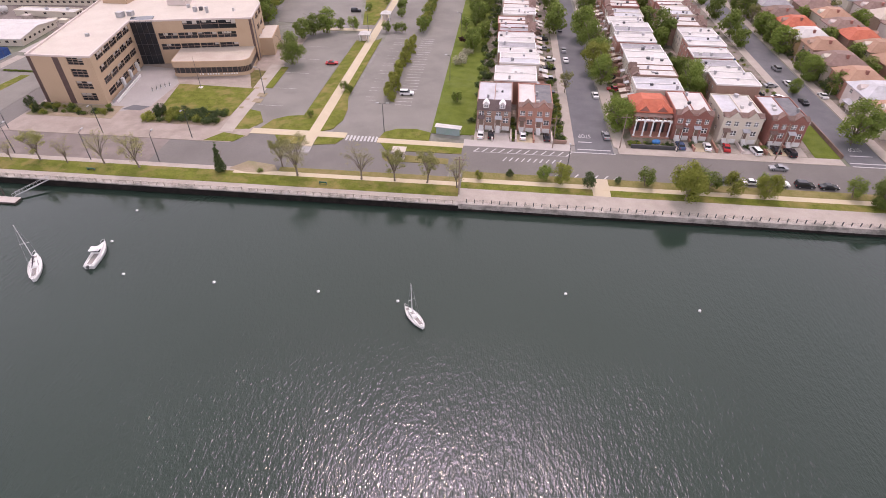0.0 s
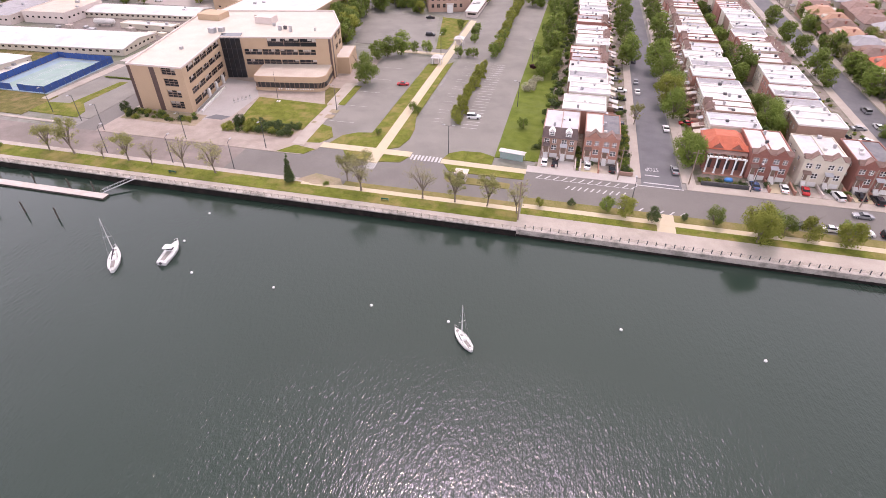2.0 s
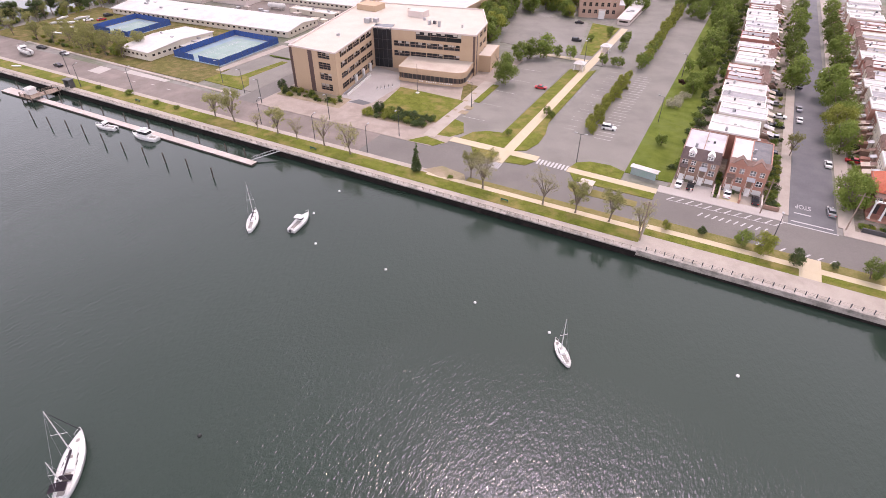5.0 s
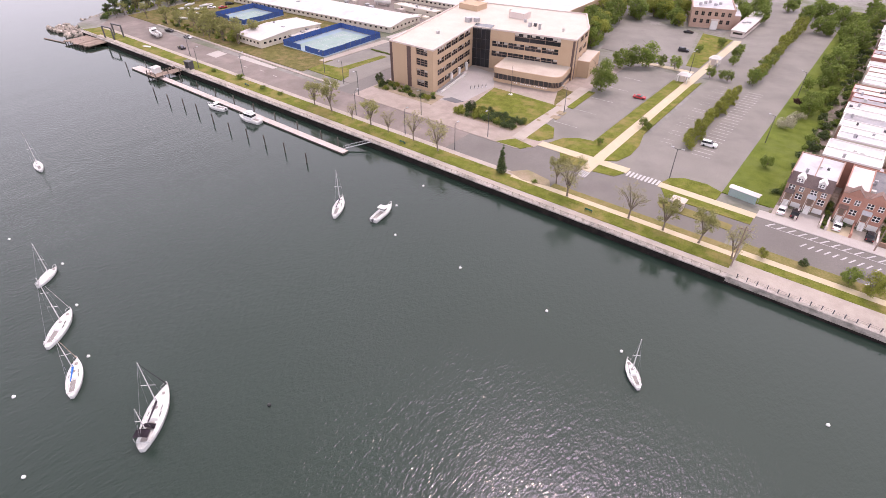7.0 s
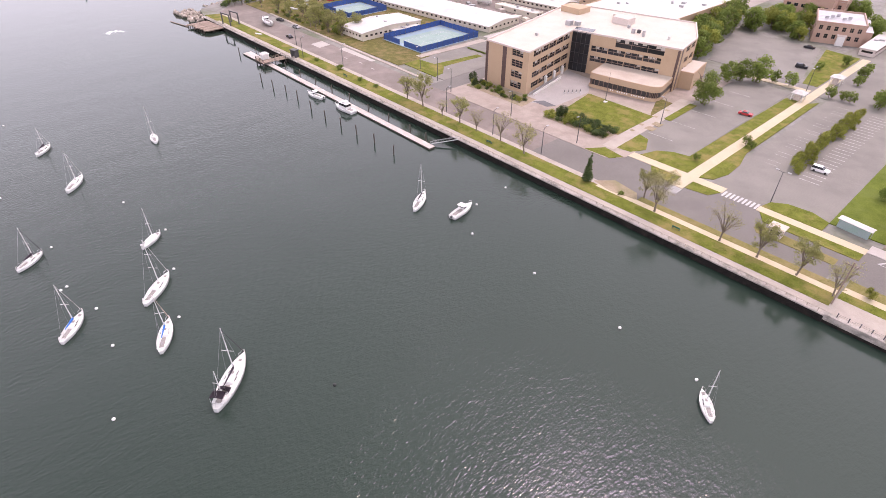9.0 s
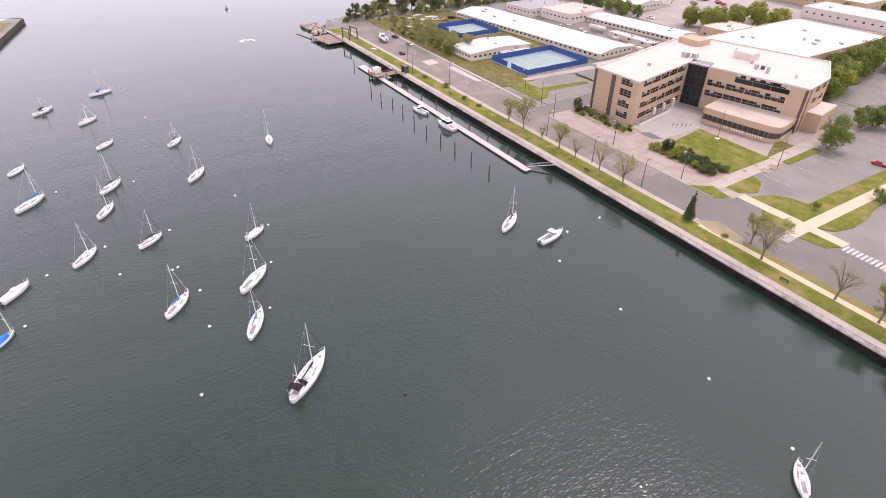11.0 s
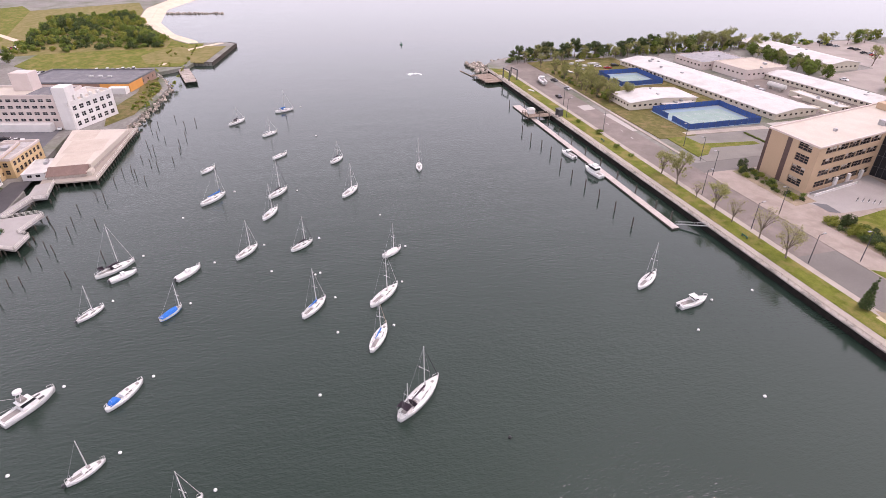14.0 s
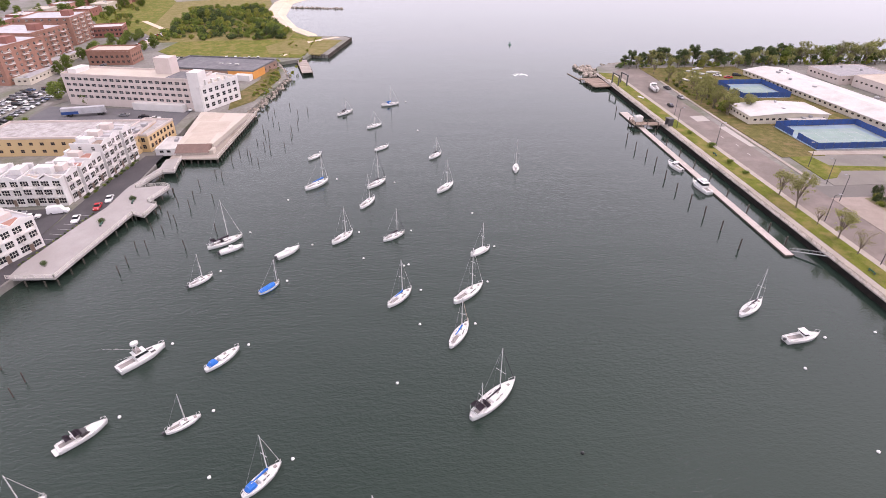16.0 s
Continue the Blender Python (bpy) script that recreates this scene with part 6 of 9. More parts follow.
# painted road marks
bm = B()
for k in range(9):
    box(bm, -44.2 + k * 1.1, 142.2, 1.99, -43.6 + k * 1.1, 145.4, 2.013)
for k in range(6):
    box(bm, -77.6 + k * 0.9, 143.4 + 0.0, 1.99, -77.1 + k * 0.9, 146.6, 2.013)
for k in range(6):
    box(bm, -56.2 + k * 0.6, 133.8, 1.99, -55.9 + k * 0.6, 137.4, 2.013)
part_lines = structure("crosswalk", bm, "road_paint", "white painted zebra crossings", "road marking")
bm = B()
for k in range(12):
    x = -6 + k * 2.4
    prism(bm, [(x, 139.8), (x + 0.45, 139.8), (x + 2.0, 142.0), (x + 1.55, 142.0)], 1.99, 2.013)
for k in range(10):
    x = 3.5 + k * 1.7
    prism(bm, [(x, 137.3), (x + 0.4, 137.3), (x - 0.6, 135.3), (x - 1.0, 135.3)], 1.99, 2.013)
for k in range(8):
    x = 14 + k * 2.6
    prism(bm, [(x, 128.6), (x + 0.5, 128.6), (x + 1.6, 130.2), (x + 1.1, 130.2)], 1.99, 2.013)
box(bm, -6, 139.6, 1.99, 21, 139.75, 2.0135)
box(bm, 22, 142.2, 1.99, 34.6, 142.6, 2.014)
box(bm, 24, 144.0, 1.99, 33.5, 144.5, 2.014)
box(bm, 24.6, 148.5, 1.99, 28.6, 149.0, 2.014)
box(bm, 99, 142.4, 1.99, 108.8, 142.8, 2.014)
box(bm, 99, 144.2, 1.99, 108.8, 144.7, 2.014)
box(bm, 101, 148.6, 1.99, 107, 149.0, 2.014)
structure("road_lines", bm, "road_paint", "white painted road lines and hatching", "road marking")
for x, y in ((28.6, 153.6), (105.6, 153.6)):
    word = bpy.data.curves.new("road_lettering", "FONT")
    word.body, word.size, word.extrude = "STOP", 1.9, 0.004
    word.materials.append(MATS["road_paint"])
    ob = new("road_lettering", word)
    ob.matrix_basis = pose(x, y, 2.012, 0, 0, 180) @ Matrix.Diagonal((0.82, 1.7, 1, 1))
    tagged(ob, "white STOP lettering painted on the side street", "road marking", "", "structure")
bm = B()
for k in range(26):
    for y in (0,):
        box(bm, -33.6, 168 + k * 2.6, 2.0, -28.2, 168.2 + k * 2.6, 2.016)
        if k % 3:
            box(bm, -44.6, 168 + k * 2.6, 2.0, -40.6, 168.1 + k * 2.6, 2.016)
for k in range(5):
    box(bm, -79, 163 + k * 14, 2.0, -70, 163.14 + k * 14, 2.016)
structure("parking_lines", bm, "stall_paint", "faded parking bay lines", "road marking")
bm = B()
prism(bm, [(-237, 130.4), (-229.4, 130.4), (-230.2, 136.8), (-237.7, 137.0)], 1.9, 2.006)
prism(bm, [(-222, 136.2), (-198, 136.8), (-197.8, 139.0), (-222.1, 139.6)], 1.9, 2.006)
for x, y in ((-209.1, 131.2), (-199.6, 132.5), (-190, 131.8)):
    box(bm, x - 1.2, y - 0.2, 1.9, x + 1.2, y + 0.2, 2.007)
structure("road_patch", bm, "concrete", "pale concrete patches in the old road", "road")

# boat laid up on the hard
trail = motorboat(-281.5, 131.4, 172, 11.5, "cuddy", "white motorboat with dark bottom laid up on stands")
trail.matrix_basis = pose(-281.5, 131.4, 3.0, 0, 0, 172)
rings, _ = hull_rings(11.5, 0.31 * 11.5 + 0.2, 0.085 * 11.5 + 0.35, 0.90)
part("antifouling", loft(B(), [[(x, y * 1.02, z * 1.02 - 0.01 + (0.3 if abs(z) < 0.2 else 0)) for x, y, z in r[2:6]] for r in rings], closed=False, caps=False), "antifoul", trail, "dark antifouling paint")
for px in (-3.5, 0, 3.5):
    part("stand", box(B(), px - 0.2, -1.1, -1.0, px + 0.2, 1.1, -0.3), "timber_grey", trail)
for x, y, turn, k in ((-268, 119.5, 20, 1.0), (-318, 168, 70, 1.6), (-311, 172, 80, 1.7), (-304, 166, 60, 1.5), (-324, 176, 100, 1.6), (-300, 156.5, 30, 1.5), (-315, 181, 75, 1.7)):
    bm = B()
    loft(bm, [[(x1 * k, w * k, 0.35 * k + 0.25 * (k - 1)), (x1 * k, w * 0.6 * k, 0.02), (x1 * k, -w * 0.6 * k, 0.02), (x1 * k, -w * k, 0.35 * k + 0.25 * (k - 1))] for x1, w in ((-2.2, 0.1), (-1.2, 0.6), (0.5, 0.7), (1.8, 0.4), (2.4, 0.05))])
    if k > 1.2:
        box(bm, -0.8 * k, -0.4 * k, 0.3 * k, 0.6 * k, 0.4 * k, 0.62 * k)
    single("dinghy", bm, "hull_white", pose(x, y, 2.1, 0, 0, turn), "small white dinghy lying on the quay grass" if k == 1.0 else "small white boat laid up on rough ground", "dinghy")

tank = thing("storage_tank", -237.0, 246.0, 2.0, 8, "white horizontal storage tank between school blocks", "tank")
part("shell", loft(B(), [[(x, r * math.cos(a), 2.2 + r * math.sin(a)) for a in [k * math.pi / 6 for k in range(12)]] for x, r in ((-5.6, 0.6), (-5.0, 1.4), (5.0, 1.4), (5.6, 0.6))]), "roof_white", tank)
for x in (-3.5, 3.5):
    part("saddle", box(B(), x - 0.3, -1.2, 0, x + 0.3, 1.2, 1.3), "concrete", tank)
CRATE_RNG = random.Random(4)
for k in range(9):
    a, b, c = CRATE_RNG.uniform(0.8, 2.2), CRATE_RNG.uniform(0.8, 1.6), CRATE_RNG.uniform(0.8, 2.2)
    bm = box(B(), -a, -b, 0, a, b, c)
    box(bm, -a - 0.1, -b - 0.1, c, a + 0.1, b + 0.1, c + 0.12)
    single("store_box", bm, CRATE_RNG.choice(("timber_grey", "metal_grey", "stucco_cream", "shingle_brown")), pose(-256 + k * 6.4 + (14 if k > 3 else 0), 236 + CRATE_RNG.uniform(-1, 4), 2.01, 0, 0, CRATE_RNG.uniform(-20, 20)), "weathered storage box in the school yard", "storage box", "storage boxes")
# ---- trees and shrubs ----
def leaf_cloud(rng, lumps, count, leaf, flat=0.55):
    """Many small leaf clumps, four-cornered and bent, spread over the shells of uneven lumps."""
    verts, faces = [], []
    weights = [r[3] ** 2 for r in lumps]
    for _ in range(count):
        cx, cy, cz, r = rng.choices(lumps, weights)[0]
        d = Vector((rng.gauss(0, 1), rng.gauss(0, 1), rng.gauss(0, 1) + 0.25)).normalized()
        k = r * (rng.random() ** 0.35) * rng.uniform(0.85, 1.12)
        p = Vector((cx + d.x * k, cy + d.y * k, cz + d.z * k * 0.85))
        n = (d + Vector((rng.uniform(-1, 1), rng.uniform(-1, 1), rng.uniform(-0.3, 1.0))) * 0.8).normalized()
        a = n.orthogonal().normalized()
        b = n.cross(a)
        t = rng.uniform(0, 6.28)
        a, b = a * math.cos(t) + b * math.sin(t), b * math.cos(t) - a * math.sin(t)
        s = leaf * rng.uniform(0.6, 1.3)
        i = len(verts)
        verts += [p - a * s + n * s * 0.2, p + b * s * 0.6, p + a * s + n * s * 0.2, p - b * s * 0.6]
        faces += [(i, i + 1, i + 2, i + 3)]
    return [tuple(v) for v in verts], faces


def limbs(bm, rng, height, trunk_h, r, spread, n=6, twigs=3):
    """A tapered trunk that forks into limbs and twigs. Gives the limb ends."""
    ends = []
    sway = Vector((rng.uniform(-0.3, 0.3), rng.uniform(-0.3, 0.3), trunk_h))
    rod(bm, (0, 0, -0.3), sway, r, r * 0.72, n=7)
    rod(bm, (0, 0, -0.3), (0, 0, 0.35), r * 1.5, r, n=7)
    for k in range(n):
        a = 2 * math.pi * (k + rng.uniform(-0.3, 0.3)) / n
        lift = rng.uniform(0.45, 1.0)
        tip = Vector((math.cos(a) * spread * rng.uniform(0.5, 0.9), math.sin(a) * spread * rng.uniform(0.5, 0.9), trunk_h + (height - trunk_h) * lift * 0.85))
        mid = sway.lerp(tip, 0.5) + Vector((0, 0, (height - trunk_h) * 0.08))
        rod(bm, sway - Vector((0, 0, trunk_h * 0.25 * rng.random())), mid, r * 0.55, r * 0.32, n=5)
        rod(bm, mid, tip, r * 0.32, r * 0.1, n=4)
        ends.append(tip)
        for j in range(twigs):
            t2 = mid.lerp(tip, rng.uniform(0.2, 0.8))
            e = t2 + Vector((rng.uniform(-1, 1), rng.uniform(-1, 1), rng.uniform(0.3, 1.0))) * spread * 0.4
            rod(bm, t2, e, r * 0.18, r * 0.05, n=3)
            ends.append(e)
    return ends


def tree_proto(seed, height, spread, leaf_mat, count, leaf, label, trunk=0.28, r=0.22, name="tree", shape="round", density=1.0):
    rng = random.Random(seed)
    t = thing(name, 0, 0, 0, 0, label, "tree")
    bm = B()
    ends = limbs(bm, rng, height, height * trunk, r, spread, 9 if shape == "thin" else 7 if shape != "cone" else 4, 5 if shape == "thin" else 3)
    part("trunk", bm, "bark", t, "brown bark trunk and limbs")
    lumps = []
    if shape == "round":
        for k in range(22):
            d = Vector((rng.gauss(0, 1), rng.gauss(0, 1), rng.gauss(0, 0.9))).normalized()
            lumps.append((d.x * spread * 0.62, d.y * spread * 0.62, height * (0.50 + 0.36 * d.z), spread * rng.uniform(0.24, 0.44)))
        lumps.append((0, 0, height * 0.55, spread * 0.6))
    elif shape == "thin":
        for e in ends:
            lumps.append((e.x, e.y, e.z, spread * rng.uniform(0.12, 0.3)))
        for k in range(34):
            a, q, z = rng.uniform(0, 2 * math.pi), math.sqrt(rng.random()), rng.uniform(-1, 1)
            q *= math.sqrt(max(0.05, 1 - z * z * 0.85))
            lumps.append((math.cos(a) * q * spread, math.sin(a) * q * spread, height * (0.62 + 0.32 * z), spread * rng.uniform(0.12, 0.27)))
    elif shape == "cone":
        for k in range(9):
            f = k / 8
            lumps.append((rng.uniform(-0.1, 0.1) * spread, rng.uniform(-0.1, 0.1) * spread, height * (0.14 + 0.84 * f), spread * (0.85 - 0.72 * f) * rng.uniform(0.85, 1.1)))
    elif shape == "pine":
        for e in ends:
            lumps.append((e.x * 0.8, e.y * 0.8, e.z * rng.uniform(0.5, 1.0), spread * rng.uniform(0.22, 0.4)))
    verts, faces = leaf_cloud(rng, lumps, count, leaf)
    data = bpy.data.meshes.new("crown")
    data.from_pydata(verts, [], faces)
    data.materials.append(MATS[leaf_mat])
    crown = new("crown", data)
    crown.parent = t
    return t


def bush_proto(seed, w, h, leaf_mat, count, leaf, label, name="shrub"):
    rng = random.Random(seed)
    lumps = [(rng.uniform(-w, w) * 0.5, rng.uniform(-w, w) * 0.5, h * rng.uniform(0.3, 0.65), w * rng.uniform(0.35, 0.6)) for _ in range(7)]
    verts, faces = leaf_cloud(rng, lumps, count, leaf)
    verts = [(x, y, max(-0.2, z)) for x, y, z in verts]
    data = bpy.data.meshes.new(name)
    data.from_pydata(verts, [], faces)
    data.materials.append(MATS[leaf_mat])
    return tagged(new(name, data), label, "shrub")


GREEN_TREE = "leafy green street tree with a full rounded crown"
PROTO = {
    "big": [tree_proto(11 + k, 10.0, 5.0, m, 4600, 0.245, GREEN_TREE, 0.18, 0.28) for k, m in enumerate(("leaf_green", "leaf_green", "leaf_yellow"))],
    "big_far": [tree_proto(11 + k, 10.0, 5.0, m, 1300, 0.46, GREEN_TREE, 0.18, 0.28) for k, m in enumerate(("leaf_green", "leaf_green", "leaf_yellow"))],
    "mid": [tree_proto(21 + k, 6.5, 2.9, m, 2200, 0.19, "young green street tree with a dense crown", 0.2, 0.14) for k, m in enumerate(("leaf_green", "leaf_yellow", "leaf_dark"))],
    "mid_far": [tree_proto(21 + k, 6.5, 2.9, m, 560, 0.36, "young green street tree with a dense crown", 0.2, 0.14) for k, m in enumerate(("leaf_green", "leaf_yellow", "leaf_dark"))],
    "bare": [tree_proto(31 + k, 10.5, 3.7, "leaf_spring", (2300, 3000, 1200)[k], 0.125, "half-bare spring tree with thin pale new leaves", 0.26, 0.26, shape="thin") for k in range(3)],
    "olive": [tree_proto(35 + k, 10.0, 3.5, "leaf_olive", 3600, 0.14, "spring tree with thin yellow-green leaves", 0.26, 0.26, shape="thin") for k in range(2)],
    "cone": [tree_proto(41, 8.0, 1.6, "leaf_dark", 1500, 0.25, "narrow dark green conifer on the quay grass", 0.1, 0.14, "conifer", "cone")],
    "pine": [tree_proto(51 + k, 9.0, 3.0, "leaf_dark", 1100, 0.30, "wind-bent dark pine along the outer shore", 0.35, 0.2, "pine", "pine") for k in range(2)],
    "bush": [bush_proto(61 + k, 1.7, 2.0, m, 480, 0.165, "dense rounded green garden shrub") for k, m in enumerate(("leaf_green", "leaf_dark", "leaf_yellow"))],
    "bush_far": [bush_proto(61 + k, 1.7, 2.0, m, 170, 0.3, "dense rounded green garden shrub") for k, m in enumerate(("leaf_green", "leaf_dark", "leaf_yellow"))],
    "bloom": [bush_proto(71, 2.2, 3.0, "blossom", 600, 0.2, "white-blossomed shrub on the grass strip")],
    "plum": [bush_proto(73, 2.0, 3.4, "leaf_purple", 600, 0.2, "dark purple-leaved shrub on grass")],
}
TREE_RNG = random.Random(5)
PLANTED = set()


GROVE = None


def begin_grove():
    """From here on, plant() gathers far plants into one mass."""
    global GROVE
    GROVE = []


def end_grove(name, label, category):
    global GROVE
    verts, faces, slots, mats, base = [], [], [], [], 0
    for o, m in GROVE:
        for c in o.children or (o,):
            d = c.data
            co = np.empty(len(d.vertices) * 3)
            d.vertices.foreach_get("co", co)
            mm = np.array(m)
            verts.append(co.reshape(-1, 3) @ mm[:3, :3].T + mm[:3, 3])
            if d.materials[0] not in mats:
                mats.append(d.materials[0])
            for p in d.polygons:
                faces.append([base + i for i in p.vertices])
                slots.append(mats.index(d.materials[0]))
            base += len(d.vertices)
    data = bpy.data.meshes.new(name)
    data.from_pydata(np.concatenate(verts).tolist(), [], faces)
    for m in mats:
        data.materials.append(m)
    data.polygons.foreach_set("material_index", slots)
    GROVE = None
    return tagged(new(name, data), label, category, "", "stuff")


def plant(kind, x, y, scale=1.0, pick=None, z=2.05, group=""):
    if kind in ("big", "mid", "bush") and (GROVE is not None or math.hypot(x, y) > 235):
        kind += "_far"
    z -= 0.15 if "bush" in kind else 0.0
    o = PROTO[kind][TREE_RNG.randrange(len(PROTO[kind])) if pick is None else pick]
    s = scale * TREE_RNG.uniform(0.92, 1.08)
    if GROVE is not None:
        GROVE.append((o, pose(x, y, z, 0, 0, TREE_RNG.uniform(0, 360)) @ Matrix.Diagonal((s, s, s, 1))))
        return None
    m = pose(x, y, z, 0, 0, TREE_RNG.uniform(0, 360))
    if o.name in PLANTED:
        c = copy_thing(o, m)
    else:
        PLANTED.add(o.name)
        o.matrix_basis, c = m, o
    c.scale = (s, s, s * TREE_RNG.uniform(0.94, 1.06))
    return c


# street trees along the shore road
for x, y, s, kind, p in ((13.7, 126.4, 0.75, "mid", 0), (18.1, 124.6, 0.95, "mid", 1), (25.0, 123.6, 0.80, "mid", 2), (4.6, 126.6, 0.42, "mid", 2), (32.9, 126.6, 0.35, "mid", 2), (39.9, 126.4, 0.9, "mid", 0), (49.0, 120.6, 1.12, "big", 2), (51.5, 124.0, 0.85, "big", 0), (56.4, 126.4, 0.9, "mid", 0), (61.0, 124.0, 1.05, "mid", 1), (69.2, 123.6, 1.1, "mid", 1), (70.0, 126.8, 0.85, "mid", 0), (91.4, 126.4, 1.0, "mid", 0), (96.5, 122.0, 0.85, "big", 1), (103, 126, 1.0, "mid", 0), (-3.5, 124.5, 0.5, "mid", 1)):
    plant(kind, x, y, s, p)
# spring trees on the quay
for x, y, s, kind, p in ((-126.0, 121.6, 1.0, "olive", 0), (-117.5, 121.0, 0.7, "bare", 2), (-107.0, 121.6, 0.95, "bare", 2), (-96.4, 120.8, 1.05, "bare", 1), (-154.3, 121.6, 0.9, "olive", 0), (-145.2, 121.6, 1.05, "olive", 1), (-57.5, 125.4, 0.95, "olive", 1), (-52.0, 121.4, 1.0, "bare", 1), (-34.5, 121.4, 0.9, "bare", 2), (-25.6, 121.6, 0.95, "olive", 0), (-16.9, 121.6, 0.95, "olive", 1), (-8.9, 120.0, 0.75, "bare", 0), (-134.0, 120.8, 0.6, "bare", 2)):
    plant(kind, x, y, s * 1.05, p)
plant("cone", -73.2, 121.2, 1.0, 0)
for x, y, s in ((-62.5, 122.2, 0.7), (-181.7, 119.5, 1.1), (-171.6, 119.8, 0.9), (-198.1, 120.8, 1.4), (-214, 119.6, 0.9)):
    plant("bush", x, y, s, 0)
# forecourt planting
for k in range(44):
    plant("bush", -109.5 + TREE_RNG.uniform(0, 24), 147.5 + TREE_RNG.uniform(0, 7.0), TREE_RNG.uniform(0.8, 1.5))
for k in range(26):
    plant("bush", -149 + TREE_RNG.uniform(0, 26), 148.5 + TREE_RNG.uniform(0, 6.5), TREE_RNG.uniform(0.6, 1.2))
for x, y, s in ((-150.5, 152, 0.75), (-147, 150, 0.6), (-106, 152, 0.7), (-99, 153, 0.6), (-91, 151, 0.65)):
    plant("mid", x, y, s, 2)
# parking-lot trees
for x, y, s in ((-78.9, 199.5, 1.22), (-80.5, 233, 0.9), (-75.5, 237, 1.05), (-83, 228, 0.8)):
    plant("big", x, y, s, 0)
for x, y, s in ((-70.9, 241.2, 0.95), (-64.8, 241.5, 1.0), (-53.0, 177, 0.62), (-50.8, 176, 0.5), (-58.6, 156, 0.45)):
    plant("mid", x, y, s, 0)
for k in range(16):
    plant("mid", -36.6 + TREE_RNG.uniform(-0.7, 0.7), 171 + k * 3.7, TREE_RNG.uniform(0.6, 0.85), 1)
for k in range(26):
    plant("mid", -34.0 - 0.05 * k + TREE_RNG.uniform(-0.8, 0.8), 241 + k * 4.3, TREE_RNG.uniform(0.7, 1.15), 1 if k > 8 else k % 2)
for x, y, s in ((-50, 240, 0.8), (-46, 241, 0.7), (-43, 240, 0.75), (-47, 262, 0.8), (-48, 270, 0.9), (-49, 280, 0.8), (-58, 284, 0.9), (-64, 270, 0.7)):
    plant("mid", x, y, s, 0)
begin_grove()
for k in range(34):
    plant("bush", -36.0 + TREE_RNG.uniform(-1.6, 1.6), 170 + k * 1.75, TREE_RNG.uniform(0.6, 1.0), 2)
end_grove("median_shrubs", "low green shrubs under the median trees", "shrubs")
# shrubs and trees on the long grass strip and hedge
begin_grove()
for k in range(62):
    y = 158 + k * 3.9
    plant("bush", -5.9 + TREE_RNG.uniform(-1.1, 0.6), y, TREE_RNG.uniform(0.7, 1.25), TREE_RNG.randrange(2))
end_grove("boundary_hedge", "long uneven green hedge along the lot boundary", "hedge")
for x, y, s in ((-15.4, 205, 1.3), (-14.2, 210, 1.2), (-13.0, 216, 1.1)):
    plant("bloom", x, y, s, 0)
plant("plum", -15.5, 228, 1.3, 0)
plant("plum", -13.5, 236, 1.2, 0)
plant("mid", -13.5, 172, 0.7, 0)
for k in range(30):
    plant("mid", -13 + TREE_RNG.uniform(-3, 6), 222 + k * 5.2, TREE_RNG.uniform(0.7, 1.3), 0)
for k in range(16):
    plant("big", -9 + TREE_RNG.uniform(-3, 3), 262 + k * 9, TREE_RNG.uniform(0.6, 0.95), 0)
# trees among the houses
for x, y, s in ((36.8, 157, 1.12), (36.2, 164, 0.75), (36.0, 192, 1.15), (35.0, 203, 1.2), (37.0, 213, 1.1), (35.6, 226, 1.2), (34, 240, 1.3), (22.0, 246, 1.15), (22.5, 262, 1.05), (37, 258, 1.0), (22, 278, 0.95), (38, 276, 1.0), (21, 296, 1.0), (38, 296, 1.1), (22, 318, 1.0), (37, 318, 1.1), (22, 340, 1.1), (37, 342, 1.0), (22, 366, 1.0), (37, 370, 1.1)):
    plant("big", x, y, s, (0, 1, 0, 2)[int(y) % 4])
plant("olive", 22.8, 184, 0.75, 0)
for x, y, s in ((64.0, 184, 1.0), (66.5, 191, 1.15), (63.0, 198, 0.95), (63, 232, 0.95), (64.5, 240, 1.35), (63.2, 262, 0.8), (63.6, 285, 0.8), (63, 310, 0.9), (63.4, 340, 0.8), (96.6, 250, 1.1), (97.0, 238, 0.8), (104.5, 156.5, 1.35), (101.0, 192, 0.6), (111.0, 204, 0.95), (111.4, 214, 0.8), (111.2, 233, 1.25), (131.5, 186, 0.8), (111.5, 256, 1.1), (112, 280, 1.0), (131, 240, 0.9), (131, 205, 0.8), (153, 262, 1.0), (154, 228, 0.9), (97, 300, 0.9), (111.6, 320, 0.9), (153, 190, 0.8), (131, 164, 0.8), (176, 215, 0.9), (132, 270, 0.9), (97, 276, 1.0), (97.4, 330, 1.0)):
    plant("big", x, y, s, int(x) % 2)
for x, y, s in ((19.0, 150, 0.8), (18.2, 154, 0.9), (19.5, 158, 0.9), (18.6, 163, 1.0), (19.0, 169, 1.0), (5.6, 152, 0.6), (5.5, 157, 0.6), (39.5, 148.4, 0.7), (50.5, 148.2, 0.9), (57.0, 149.5, 0.7), (77, 149.5, 0.8), (72.6, 150, 0.6), (9.0, 151, 0.6), (-8, 158, 0.8), (45, 149, 0.6), (19, 178, 1.0), (18, 190, 1.0), (19, 205, 1.0), (40, 170, 0.9), (40, 182, 1.0), (41, 190, 0.8)):
    plant("bush", x, y, s * 1.2, TREE_RNG.randrange(2))
for k in range(46):
    plant("bush", TREE_RNG.uniform(17.3, 20.3), 147.8 + k * 0.62, TREE_RNG.uniform(0.45, 0.95), TREE_RNG.randrange(3))
